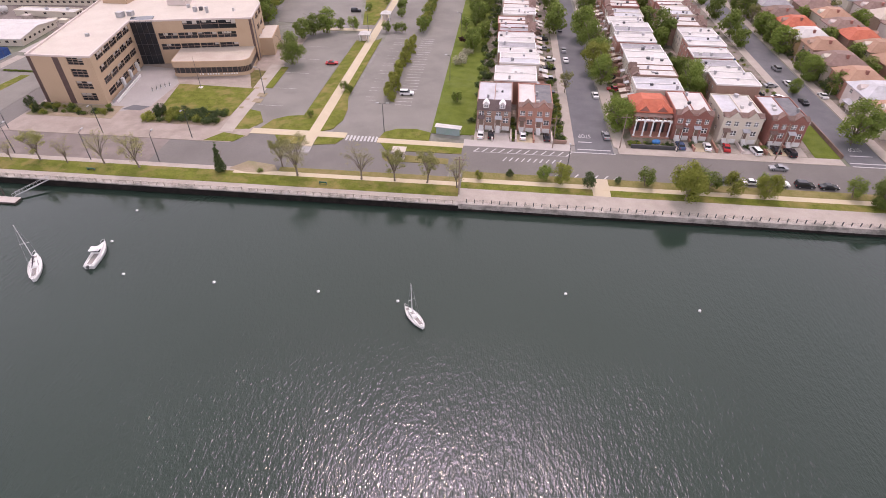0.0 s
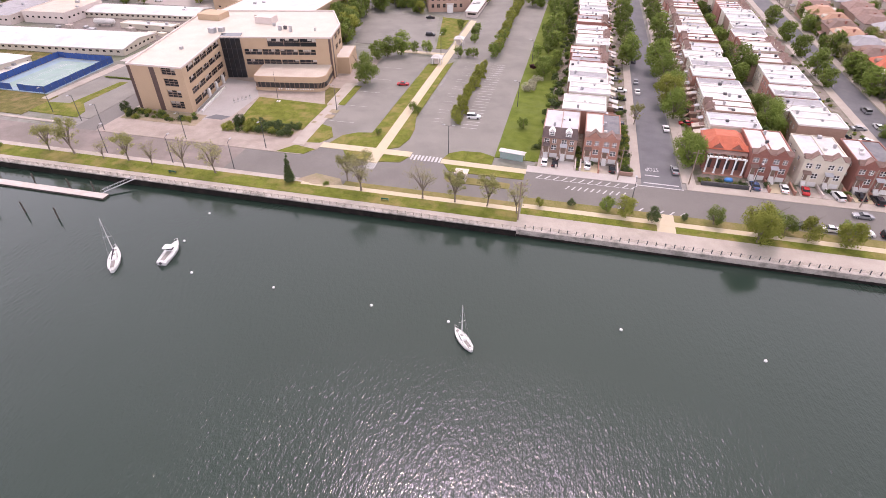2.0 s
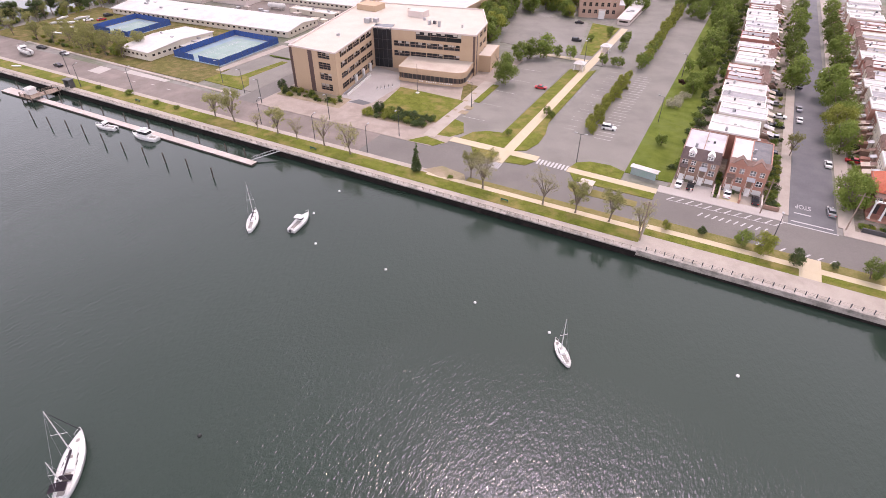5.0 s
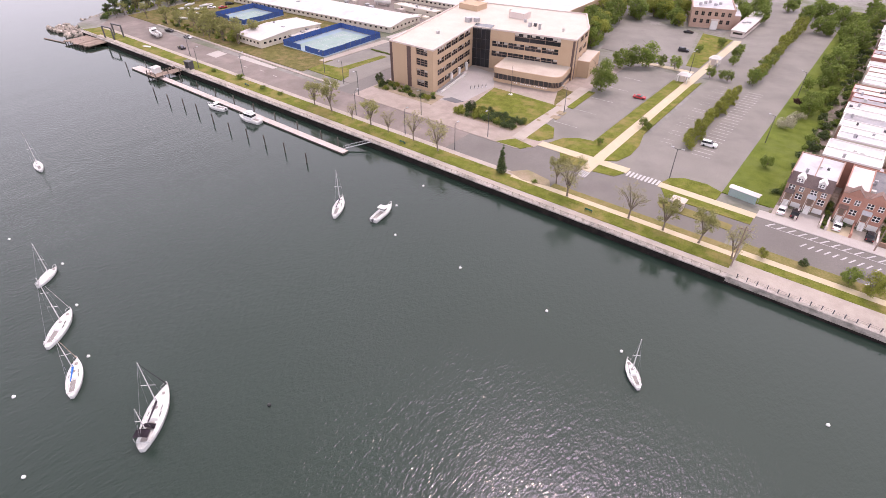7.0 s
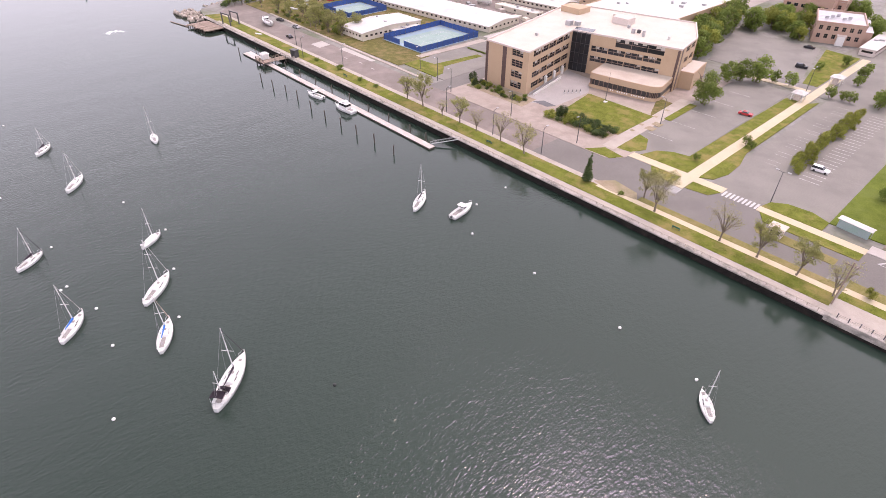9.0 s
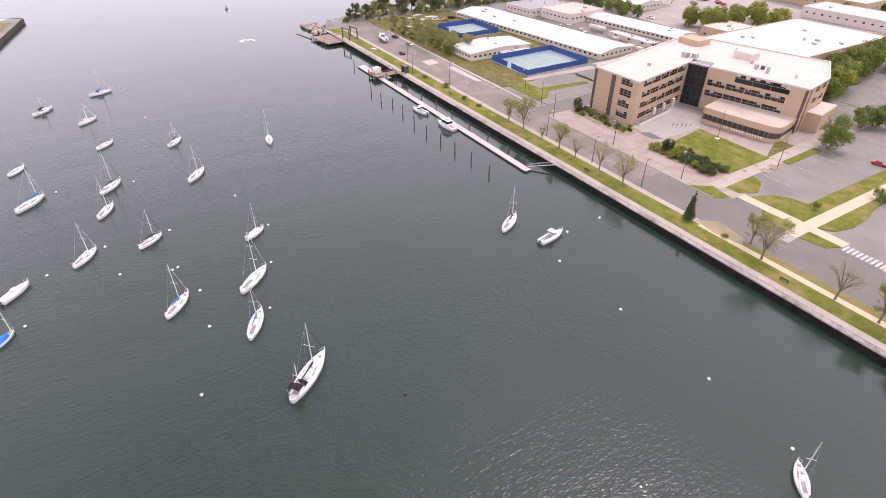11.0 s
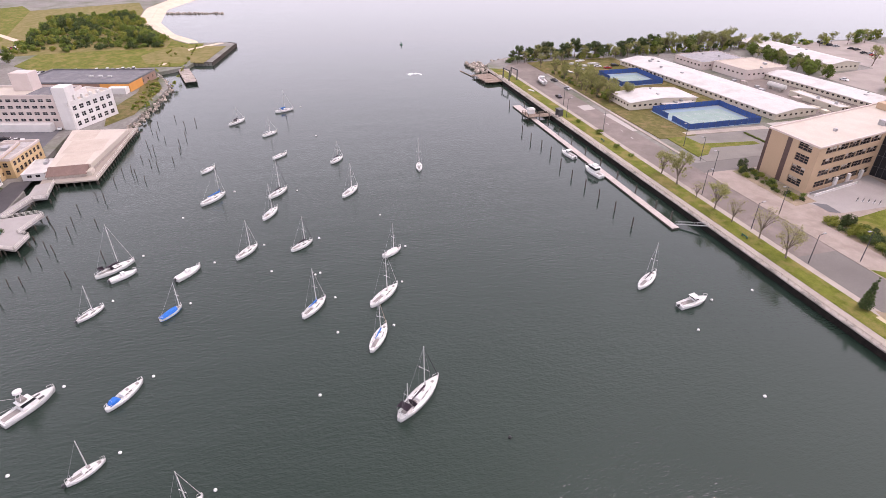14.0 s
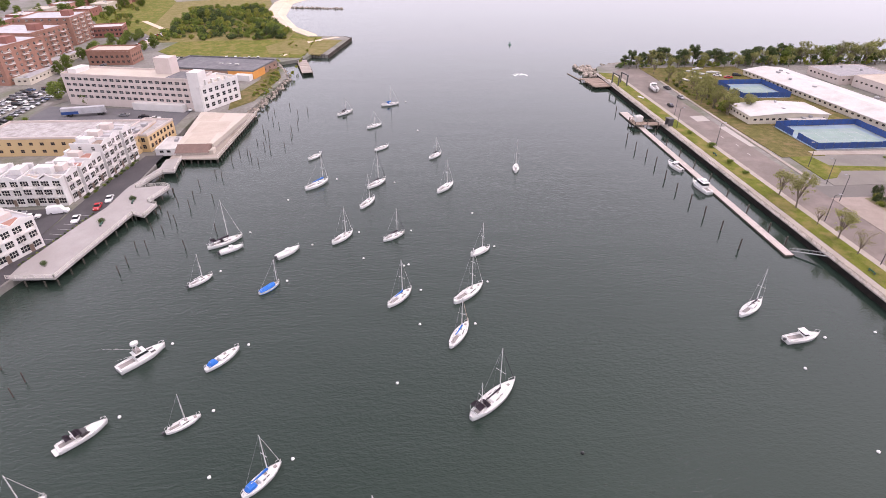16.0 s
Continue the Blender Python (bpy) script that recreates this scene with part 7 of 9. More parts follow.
for k in range(16):
    plant("bush", TREE_RNG.uniform(4.9, 5.7), 147.5 + k * 0.9, TREE_RNG.uniform(0.4, 0.6), TREE_RNG.randrange(2))
for k in range(14):
    plant("bush", TREE_RNG.uniform(40, 51.5), 148.0 + TREE_RNG.uniform(0, 2.5), TREE_RNG.uniform(0.35, 0.6), TREE_RNG.randrange(3))
# gardens along the side streets
begin_grove()
for k in range(150):
    plant("bush", TREE_RNG.choice((TREE_RNG.uniform(14.6, 19.8), TREE_RNG.uniform(39.0, 42.6))), 172 + TREE_RNG.uniform(0, 200), TREE_RNG.uniform(0.3, 0.75), TREE_RNG.randrange(3))
for k in range(110):
    plant("bush", TREE_RNG.uniform(-5.2, -1.6), 158 + TREE_RNG.uniform(0, 220), TREE_RNG.uniform(0.6, 1.3), TREE_RNG.randrange(2))
for k in range(90):
    plant("bush" if k % 3 else "mid", TREE_RNG.uniform(59.3, 68.0), 172 + TREE_RNG.uniform(0, 190), TREE_RNG.uniform(0.5, 1.1), TREE_RNG.randrange(3))
for k in range(120):
    plant("bush" if k % 4 else "mid", TREE_RNG.choice((TREE_RNG.uniform(128.5, 134.5), TREE_RNG.uniform(149, 158.5), TREE_RNG.uniform(112.8, 114.6))), 160 + TREE_RNG.uniform(0, 170), TREE_RNG.uniform(0.4, 0.9), TREE_RNG.randrange(3))
for k in range(90):
    plant("bush", TREE_RNG.uniform(83.8, 94.6), 178 + TREE_RNG.uniform(0, 190), TREE_RNG.uniform(0.3, 0.75), TREE_RNG.randrange(3))
for k in range(120):
    plant("big" if k % 3 else "olive", TREE_RNG.choice((113.5, 131, 152.5, 176, 199)) + TREE_RNG.uniform(-2.5, 2.5), 168 + TREE_RNG.uniform(0, 225), TREE_RNG.uniform(0.45, 0.95), TREE_RNG.randrange(2))
end_grove("garden_shrubs", "mixed green garden shrubs between row houses", "shrubs")
# campus woods and shore pines
for k in range(16):
    plant("big", -107 - 0.2 * k * 5.5 + TREE_RNG.uniform(-3, 2), 246 + k * 5.2, TREE_RNG.uniform(0.95, 1.3), (0, 1, 2, 0)[k % 4])
    plant("big", -115 - 0.2 * k * 5.5 + TREE_RNG.uniform(-3, 3), 249 + k * 5.2, TREE_RNG.uniform(0.8, 1.15), (2, 0, 1)[k % 3])
for k in range(16):
    plant("big", -112 + k * 1.8 + TREE_RNG.uniform(-1.5, 1.5), 307 + TREE_RNG.uniform(0, 24), TREE_RNG.uniform(0.8, 1.15), (0, 1, 2)[k % 3])
for k in range(16):
    plant("olive" if k % 3 else "mid", -268 + TREE_RNG.uniform(0, 30), 145.5 + TREE_RNG.uniform(0, 14), TREE_RNG.uniform(0.6, 0.95), k % 2)
begin_grove()
for k in range(24):
    plant("big", -110 + TREE_RNG.uniform(0, 95), 335 + TREE_RNG.uniform(0, 60), TREE_RNG.uniform(0.7, 1.1), k % 2)
end_grove("campus_woods", "dense green trees behind the campus", "trees")
for k in range(40):
    plant("pine" if k < 26 else "olive", -336 + TREE_RNG.uniform(-5, 5), 136 + k * 4.2 + TREE_RNG.uniform(-2, 2), TREE_RNG.uniform(0.8, 1.45))
for k in range(26):
    plant("olive" if k % 3 else "big", -334 + TREE_RNG.uniform(-6, 10), 236 + k * 9 + TREE_RNG.uniform(-2, 2), TREE_RNG.uniform(0.7, 1.1))
for x, y, s in ((-316, 146, 0.8), (-309, 152, 0.7), (-322, 158, 0.8), (-300, 154, 0.75), (-292, 150, 0.8), (-283, 153, 0.85), (-275, 150, 0.8), (-268, 152, 0.85), (-258, 152, 0.8), (-284, 146.5, 0.9), (-250, 148, 0.8), (-262, 145.5, 0.9), (-296, 146, 0.9), (-271, 157, 0.9), (-280, 159, 0.9), (-290, 157, 0.9), (-265, 149, 0.9), (-255, 144.5, 0.8)):
    plant("olive", x, y, s)
begin_grove()
for k in range(150):
    plant("bush", -338 + TREE_RNG.uniform(-6, 8), 130 + k * 1.6, TREE_RNG.uniform(0.7, 1.5))
for k in range(30):
    plant("olive" if k % 2 else "pine", -334 + TREE_RNG.uniform(-7, 9), 134 + k * 6.0 + TREE_RNG.uniform(-2, 2), TREE_RNG.uniform(0.6, 0.9))
for k in range(60):
    plant("olive" if k % 3 else "mid", -335 + TREE_RNG.uniform(-6, 8), 150 + k * 3.2 + TREE_RNG.uniform(-2, 2), TREE_RNG.uniform(0.55, 1.0), 1)
end_grove("shore_thicket", "dense thicket of shrubs and small trees along the shore", "shrubs")
for k in range(36):
    plant("bush", -300 + k * 1.7 + TREE_RNG.uniform(-1, 1), 146 + TREE_RNG.uniform(0, 10), TREE_RNG.uniform(0.5, 1.0), k % 3)
for x, y in ((-318, 300), (-306, 301), (-297, 303), (-290, 297), (-282, 303), (-274, 300), (-262, 296), (-258, 288), (-312, 296)):
    plant("big", x, y, 0.75, 0)
for k, (x, y) in enumerate(((-217, 300), (-212, 308), (-206, 303), (-210, 317), (-203, 321), (-197, 312), (-205, 330), (-197, 336), (-204, 344), (-194, 348), (-199, 300), (-186, 330), (-187, 342), (-221, 306))):
    plant("olive" if k % 5 == 4 else "big", x, y, 1.1 + 0.12 * (k % 3), 1 if k % 5 == 4 else 2)
for k in range(11):
    plant("big" if k % 3 else "olive", -303 + 5.4 * k, 292 + 2.0 * (k % 2), 0.62 + 0.06 * (k % 4), k % 2)
plant("olive", -241, 333, 0.9, 0)
plant("olive", -268, 346, 1.1, 1)
begin_grove()
for k in range(30):
    plant("big" if k % 2 else "mid", -340 + TREE_RNG.uniform(0, 230), 405 + TREE_RNG.uniform(0, 90), TREE_RNG.uniform(0.7, 1.1))
end_grove("distant_woods", "distant green trees between school blocks", "trees")
begin_grove()
for k in range(40):
    plant("bush", -183 + k * 0.6, 181 + 0.15 * math.sin(k), 0.45, 0)
end_grove("clipped_hedge", "low clipped hedge beside the concrete pad", "hedge")
# ---- houses ----
def stoop(h, x, y, z, w, parent):
    """Brick steps from the drive up to the door."""
    n = max(3, int(z / 0.19))
    bm = B()
    for k in range(n):
        box(bm, x - w / 2, y - 0.28 * (n - k), 0, x + w / 2, y, z * (k + 1) / n)
    part("steps", bm, "stucco_white", parent)
    for s in (-w / 2, w / 2):
        bm = B()
        rod(bm, (x + s, y - 0.28 * n, 0.95), (x + s, y, z + 0.95), 0.03, n=4)
        rod(bm, (x + s, y - 0.28 * n, 0), (x + s, y - 0.28 * n, 0.95), 0.03, n=4)
        part("handrail", bm, "rail_white", parent)


def pair_house(x, y, turn, width, depth, height, wall, roofs, style, label, shingle="shingle_brown", porch="brick", near=True):
    """Two joined houses with a flat roof, seen from the street at local -y. Origin: middle of the front."""
    h = thing("house", x, y, 2.05, turn, label, "house", "houses of the quarter")
    w = width / 2
    ground, upper = 1.5, height - 3.0
    front, back = [], []
    for s in (-1, 1):
        c = w + s * w / 2
        front += [(c - 1.9, c - 0.4, upper, upper + 1.5), (c + 0.5, c + 1.7, upper, upper + 1.5)]
        if porch != "arches":
            front += [(c + 0.3, c + 1.9, ground + 0.9, ground + 2.5), (c - 1.7, c - 0.6, ground + 0.2, ground + 2.4)]
    for k in range(3):
        back += [(1.0 + k * 3.0, 2.2 + k * 3.0, upper, upper + 1.4), (1.0 + k * 3.0, 2.2 + k * 3.0, ground + 0.8, ground + 2.2)]
    back = [b for b in back if b[1] < width - 0.5]
    side = [q for k in range(3) for q in ((2.0 + k * (depth - 3) / 3, 3.2 + k * (depth - 3) / 3, upper, upper + 1.3), (2.4 + k * (depth - 3) / 3, 3.4 + k * (depth - 3) / 3, ground + 0.8, ground + 2.0))]
    if not near:
        side = []
    else:
        back = []
    eave = height - 2.2 if style == "mansard" else height
    if style == "mansard":
        front = [f for f in front if f[3] < eave] + [(f[0], f[1], ground + 3.1, ground + 4.5) for f in front if f[3] >= eave and eave > ground + 4.7]
        side = [f for f in side if f[3] < eave]
    bm = B()
    corners = [(-w, 0), (w, 0), (w, depth), (-w, depth)]
    sets = (front, side, back, side)
    sets = [f if near or y < 300 and faces_bay(h, *corners[i], *corners[(i + 1) % 4]) else [] for i, f in enumerate(sets)]
    for i in range(4):
        p, q = corners[i], corners[(i + 1) % 4]
        facade(bm, *p, *q, -0.3, height if i != 0 else eave, [f for f in sets[i] if f[3] < (height if i else eave) - 0.1], 0.18)
    part("wall", bm, wall, h)
    for i in range(4):
        p, q = corners[i], corners[(i + 1) % 4]
        windows(h, *p, *q, [f for f in sets[i] if f[3] < (height if i else eave) - 0.1], 0.16, 2 if i == 0 or not near else 1, 2, 0.15 if near else 0.13, "white_paint" if near else "rail_white", near)
    # flat roof in two halves with a party-wall kerb
    set_back = 2.4 if style in ("mansard", "gable") else 0.0
    for k, m in enumerate(roofs):
        bm = B()
        x0, x1 = (-w + 0.15, -0.12) if k == 0 else (0.12, w - 0.15)
        box(bm, x0, set_back, height - 0.35, x1, depth - 0.1, height - 0.18 + 0.01 * k)
        part("roof", bm, m, h)
    bm = B()
    box(bm, -0.12, set_back, height - 0.4, 0.12, depth, height + 0.08)
    for s in (-1, 1):
        box(bm, s * w - 0.14, set_back * 0.5, height - 0.4, s * w + 0.14, depth, height + 0.1)
    box(bm, -w, depth - 0.14, height - 0.4, w, depth + 0.14, height + 0.06)
    if not set_back:
        box(bm, -w - 0.05, -0.14, height - 0.4, w + 0.05, 0.14, height + 0.16)
    part("parapet", bm, wall if set_back else "stucco_white", h)
    if style == "mansard":
        bm = B()
        loft(bm, [[(s, -0.35, eave - 0.05), (s, set_back + 0.1, height + 0.1), (s, set_back + 0.1, height - 0.4), (s, 0.05, eave - 0.2)] for s in (-w - 0.1, w + 0.1)])
        part("mansard_roof", bm, shingle, h)
        for s in (-1, 1):
            bm = B()
            c = s * w * 0.48
            loft(bm, [[(c - 0.85, yy, eave + 0.5), (c + 0.85, yy, eave + 0.5), (c + 0.85, yy, eave + 1.7), (c, yy, eave + 2.6), (c - 0.85, yy, eave + 1.7)] for yy in (0.25, 2.3)])
            d = part("dormer", bm, "stucco_white", h)
            shared("window", window_mesh(1.2, 1.0, 2, 2, 0.14, "white_paint")[2], d, pose(c, 0.24, eave + 0.65))
            bm = B()
            for sg in (-1, 1):
                loft(bm, [[(c + sg * 1.0, yy, eave + 1.62), (c, yy, eave + 2.62), (c, yy, eave + 2.74), (c + sg * 1.0, yy, eave + 1.74)] for yy in (0.08, 2.35)])
            part("dormer_roof", bm, "white_paint", d)
    elif style == "gable":
        bm = B()
        loft(bm, [[(s, -0.3, height - 0.25), (s, set_back * 0.55, height + 0.75), (s, set_back + 0.1, height - 0.1), (s, set_back + 0.1, height - 0.4), (s, 0.02, height - 0.4)] for s in (-w - 0.1, w + 0.1)])
        part("front_roof", bm, shingle, h)
        for s in (-1, 1):
            bm = B()
            c = s * w * 0.46
            loft(bm, [[(c - 1.5, yy, height - 0.6), (c + 1.5, yy, height - 0.6), (c + 1.5, yy, height), (c, yy, height + 1.5), (c - 1.5, yy, height)] for yy in (-0.32, 1.9)])
            g = part("gable", bm, wall, h)
            bm = B()
            for sg in (-1, 1):
                loft(bm, [[(c + sg * 1.6, yy, height - 0.1), (c, yy, height + 1.52), (c, yy, height + 1.62), (c + sg * 1.6, yy, height + 0.0)] for yy in (-0.42, 2.0)])
            part("gable_roof", bm, shingle, g)
    # entrance: porch roof, door, steps, garage door
    for s in (-1, 1):
        c = s * w / 2
        if porch == "arches":
            continue
        bm = B()
        box(bm, c - 1.75, -0.06, ground + 0.2, c - 0.55, 0.02, ground + 2.4)
        if near or y < 290:
            part("door", bm, "frame_brown", h)
        if near:
            stoop(h, c - 1.1, -0.1, ground, 1.3, h)
        else:
            bm = box(B(), c - 2.3, -2.4, -0.1, c - 0.1, 0, ground)
            for k in range(4):
                box(bm, c - 1.8, -3.6 + 0.3 * k, -0.1, c - 0.6, -2.4, ground * (k + 1) / 5)
            part("steps", bm, ("brick_rose", "stucco_pink", "brick_brown")[int(x + y + s) % 3], h)
            if int(x * 3 + y + s) % 2:
                bm = B()
                loft(bm, [[(px, -3.6, ground + 2.1), (px, 0, ground + 2.9), (px, 0, ground + 3.0), (px, -3.6, ground + 2.2)] for px in (c - 2.5, c + 0.4)])
                part("awning", bm, ("stucco_cream", "roof_tan", "roof_white")[int(y) % 3], h, "pale porch awning")
        bm = B()
        loft(bm, [[(c - 2.2, -1.5, ground + 2.6), (c - 0.1, -1.5, ground + 2.6), (c - 0.1, 0, ground + 3.0), (c - 2.2, 0, ground + 3.0)], [(c - 2.2, -1.5, ground + 2.75), (c - 0.1, -1.5, ground + 2.75), (c - 0.1, 0, ground + 3.2), (c - 2.2, 0, ground + 3.2)]])
        part("porch_roof", bm, shingle if s < 0 else "roof_silver", h)
        for px in (c - 2.05, c - 0.25) if near else ():
            part("porch_post", rod(B(), (px, -1.35, ground * 0.2), (px, -1.35, ground + 2.65), 0.07, n=5), "rail_white", h)
        bm = B()
        box(bm, c + 0.1, -0.08, 0.0, c + 2.3, 0.0, 1.35)
        if near or y < 290:
            part("garage_door", bm, "stucco_white", h)
    if porch == "arches":
        hi = height - 1.4
        part("pergola_beam", box(B(), -w * 0.95, -3.4, hi - 0.35, w * 0.95, -2.8, hi), "white_paint", h)
        for k in range(9):
            px = -w * 0.9 + k * w * 0.225
            part("pergola_rafter", box(B(), px - 0.1, -3.5, hi, px + 0.1, -0.05, hi + 0.18), "frame_brown", h, "brown timber rafter")
        bm = B()
        loft(bm, [[(s, -1.7, hi + 0.2), (s, 0.0, height - 0.3), (s, 0.0, hi)] for s in (-w, w)])
        part("porch_roof", bm, "shingle_brown", h)
        for k in range(5):
            bm = B()
            px = -w * 0.9 + k * w * 0.45
            rod(bm, (px, -3.1, 0.4), (px, -3.1, hi - 0.35), 0.26, 0.22, n=10)
            box(bm, px - 0.34, -3.44, hi - 0.6, px + 0.34, -2.76, hi - 0.3)
            box(bm, px - 0.36, -3.46, 0.0, px + 0.36, -2.74, 0.5)
            part("column", bm, "white_paint", h)
        part("terrace", box(B(), -w * 0.98, -3.6, -0.1, w * 0.98, 0, ground * 0.3), "brick_rose", h)
        for k in range(4):
            c = -w * 0.68 + k * w * 0.45
            part("glazed_door", box(B(), c - 0.7, -0.05, ground * 0.3, c + 0.7, 0.03, 3.2), "window_dark", h)
    # chimney and roof clutter
    rng = random.Random(int(x * 13 + y * 7))
    for k in range(3):
        bm = B()
        cx, cy = rng.uniform(-w * 0.8, w * 0.8), rng.uniform(set_back + 1, depth - 1)
        if k == 0:
            box(bm, cx - 0.35, cy - 0.35, height - 0.3, cx + 0.35, cy + 0.35, height + 1.0)
            part("chimney", bm, "metal_grey", h)
        else:
            s = rng.uniform(0.25, 0.55)
            box(bm, cx - s, cy - s, height - 0.2, cx + s, cy + s, height + rng.uniform(0.25, 0.7))
            part("roof_vent", bm, rng.choice(("metal_grey", "roof_white", "metal_dark")), h)
    return h


# houses that face the shore road
pair_house(-0.8, 153.6, 0, 10.2, 16, 8.6, "brick_brown", ("roof_silver", "roof_silver"), "mansard", "brown brick semi-detached house with mansard dormers", "shingle_slate")
pair_house(11.4, 153.4, 0, 10.0, 17, 8.2, "brick_rose", ("roof_white", "roof_dark"), "gable", "rose brick semi-detached house with front gables")
h_red = pair_house(46.2, 157.0, 0, 11.0, 11, 7.0, "brick_red", ("tile_red", "tile_red"), "gable", "red brick house with red tiled roof and white columned porch", "tile_red", "arches")
pair_house(57.2, 153.4, 0, 10.4, 16, 8.2, "brick_red", ("roof_white", "roof_white"), "gable", "red brick semi-detached house with white flat roof")
pair_house(70.6, 152.8, 0, 11.0, 15.5, 8.4, "stucco_cream", ("roof_silver", "roof_white"), "gable", "cream stucco semi-detached house with grey and white roof")
pair_house(83.4, 152.6, 0, 10.0, 16, 8.2, "brick_red", ("roof_silver", "roof_dark"), "gable", "red brick semi-detached house with dark flat roof")
# hip of red tiles on the red house
bm = B()
loft(bm, [[(-5.8, -0.6, 6.6), (5.8, -0.6, 6.6), (5.8, 11.3, 6.6), (-5.8, 11.3, 6.6)], [(-5.8, -0.6, 6.8), (5.8, -0.6, 6.8), (5.8, 11.3, 6.8), (-5.8, 11.3, 6.8)], [(-3.0, 3.5, 9.2), (3.0, 3.5, 9.2), (3.0, 8, 9.2), (-3.0, 8, 9.2)]])
part("hip_roof", bm, "tile_red", h_red, "red clay tile roof")

# drives of pale concrete before the houses, parted by low brick walls
for k, (x0, x1) in enumerate(((-6.2, -1.0), (-0.6, 4.4), (6.4, 11.2), (11.6, 16.6), (52.2, 57.0), (57.4, 62.6), (65.2, 70.4), (70.8, 76.4), (78.6, 83.2), (83.6, 88.6))):
    sheet("drive_%d" % (k + 1), rect(x0, 146.5, x1, 151.8), 2.085, ("concrete_pale", "concrete", "concrete_path")[k % 3], "pale concrete house drive")
for x in (-0.8, 4.7, 6.2, 11.4, 16.8, 57.2, 63.6, 70.6, 77.2, 83.4):
    bm = B()
    box(bm, x - 0.14, 146.6, 2.0, x + 0.14, 152.6, 2.85)
    box(bm, x - 0.2, 146.55, 2.85, x + 0.2, 152.6, 2.95)
    box(bm, x - 0.26, 146.4, 2.0, x + 0.26, 146.9, 3.2)
    single("garden_wall", bm, "brick_rose" if int(x) % 2 else "stucco_pink", Matrix(), "low brick wall between two house drives", "wall", "garden walls")

# rows behind, facing the side streets
ROW_WALLS = ("brick_rose", "stucco_cream", "brick_brown", "stucco_cream", "brick_red")
ROW_ROOFS = ("roof_white", "roof_silver", "roof_white", "roof_white", "roof_grey", "roof_white", "roof_white")


def house_row(x, y0, y1, turn, deep, side):
    k, y = 0, y0
    rng = random.Random(int(x))
    while y < y1:
        width = rng.choice((9.6, 11.0, 11.8, 12.6))
        m, r = ROW_WALLS[(k + side) % 5], (ROW_ROOFS[(k + side) % 7], ROW_ROOFS[(k * 2 + side) % 7])
        names = {"brick_red": "red brick", "brick_rose": "rose brick", "brick_brown": "brown brick", "stucco_cream": "cream stucco"}
        pair_house(x + rng.uniform(-0.9, 0.9), y + width / 2, turn, width, deep, rng.choice((7.6, 7.9, 8.2, 8.5)), m, r, rng.choice(("flat", "flat", "gable")), names[m] + " row house pair with pale flat roof", near=False)
        y += width + rng.choice((0.3, 0.4, 0.5, 2.0))
        k += 1


house_row(12.6, 172.5, 385, 90, 13.6, 0)
house_row(43.9, 171.0, 385, -90, 14.4, 1)
house_row(82.6, 176.8, 385, 90, 13.6, 2)


def villa(x, y, turn, w, d, h, wall, roof, label, near=True):
    """A detached house with a hipped roof, dormer, porch and chimney."""
    v = thing("villa", x, y, 2.05, turn, label, "house", "detached houses")
    hw, hd = w / 2, d / 2
    corners = [(-hw, -hd), (hw, -hd), (hw, hd), (-hw, hd)]
    bm = B()
    for i in range(4):
        p, q = corners[i], corners[(i + 1) % 4]
        L = w if i % 2 == 0 else d
        holes = row_of(0.5, L - 0.5, 2, 1.5, 1.0, 2.4) + row_of(0.5, L - 0.5, 2, 1.5, h - 2.2, h - 0.9)
        holes = holes if near and faces_bay(v, *p, *q) else []
        facade(bm, *p, *q, -0.2, h, holes, 0.15)
        if holes:
            windows(v, *p, *q, holes, 0.13, 2, 2, 0.12, "rail_white")
    part("wall", bm, wall, v)
    bm = B()
    o = 0.6
    loft(bm, [[(-hw - o, -hd - o, h - 0.1), (hw + o, -hd - o, h - 0.1), (hw + o, hd + o, h - 0.1), (-hw - o, hd + o, h - 0.1)], [(-hw - o, -hd - o, h + 0.12), (hw + o, -hd - o, h + 0.12), (hw + o, hd + o, h + 0.12), (-hw - o, hd + o, h + 0.12)], [(-hw * 0.35, -hd * 0.45, h + 2.7), (hw * 0.35, -hd * 0.45, h + 2.7), (hw * 0.35, hd * 0.45, h + 2.7), (-hw * 0.35, hd * 0.45, h + 2.7)]])
    part("roof", bm, roof, v)
    part("chimney", box(B(), hw * 0.5, -0.4, h, hw * 0.5 + 0.8, 0.4, h + 3.0), "brick_red", v)
    bm = B()
    loft(bm, [[(-1.1, yy, h + 0.3), (1.1, yy, h + 0.3), (1.1, yy, h + 1.3), (0, yy, h + 2.1), (-1.1, yy, h + 1.3)] for yy in (-hd - 0.1, -hd + 2.5)])
    part("dormer", bm, wall, v)
    bm = B()
    loft(bm, [[(-2.2, -hd - 2.0, 2.6), (2.2, -hd - 2.0, 2.6), (2.2, -hd, 3.1), (-2.2, -hd, 3.1)], [(-2.2, -hd - 2.0, 2.8), (2.2, -hd - 2.0, 2.8), (2.2, -hd, 3.3), (-2.2, -hd, 3.3)]])
    part("porch_roof", bm, roof, v)
    for px in (-2.0, 2.0):
        part("porch_post", rod(B(), (px, -hd - 1.8, 0), (px, -hd - 1.8, 2.65), 0.1, n=6), "rail_white", v)
    return v


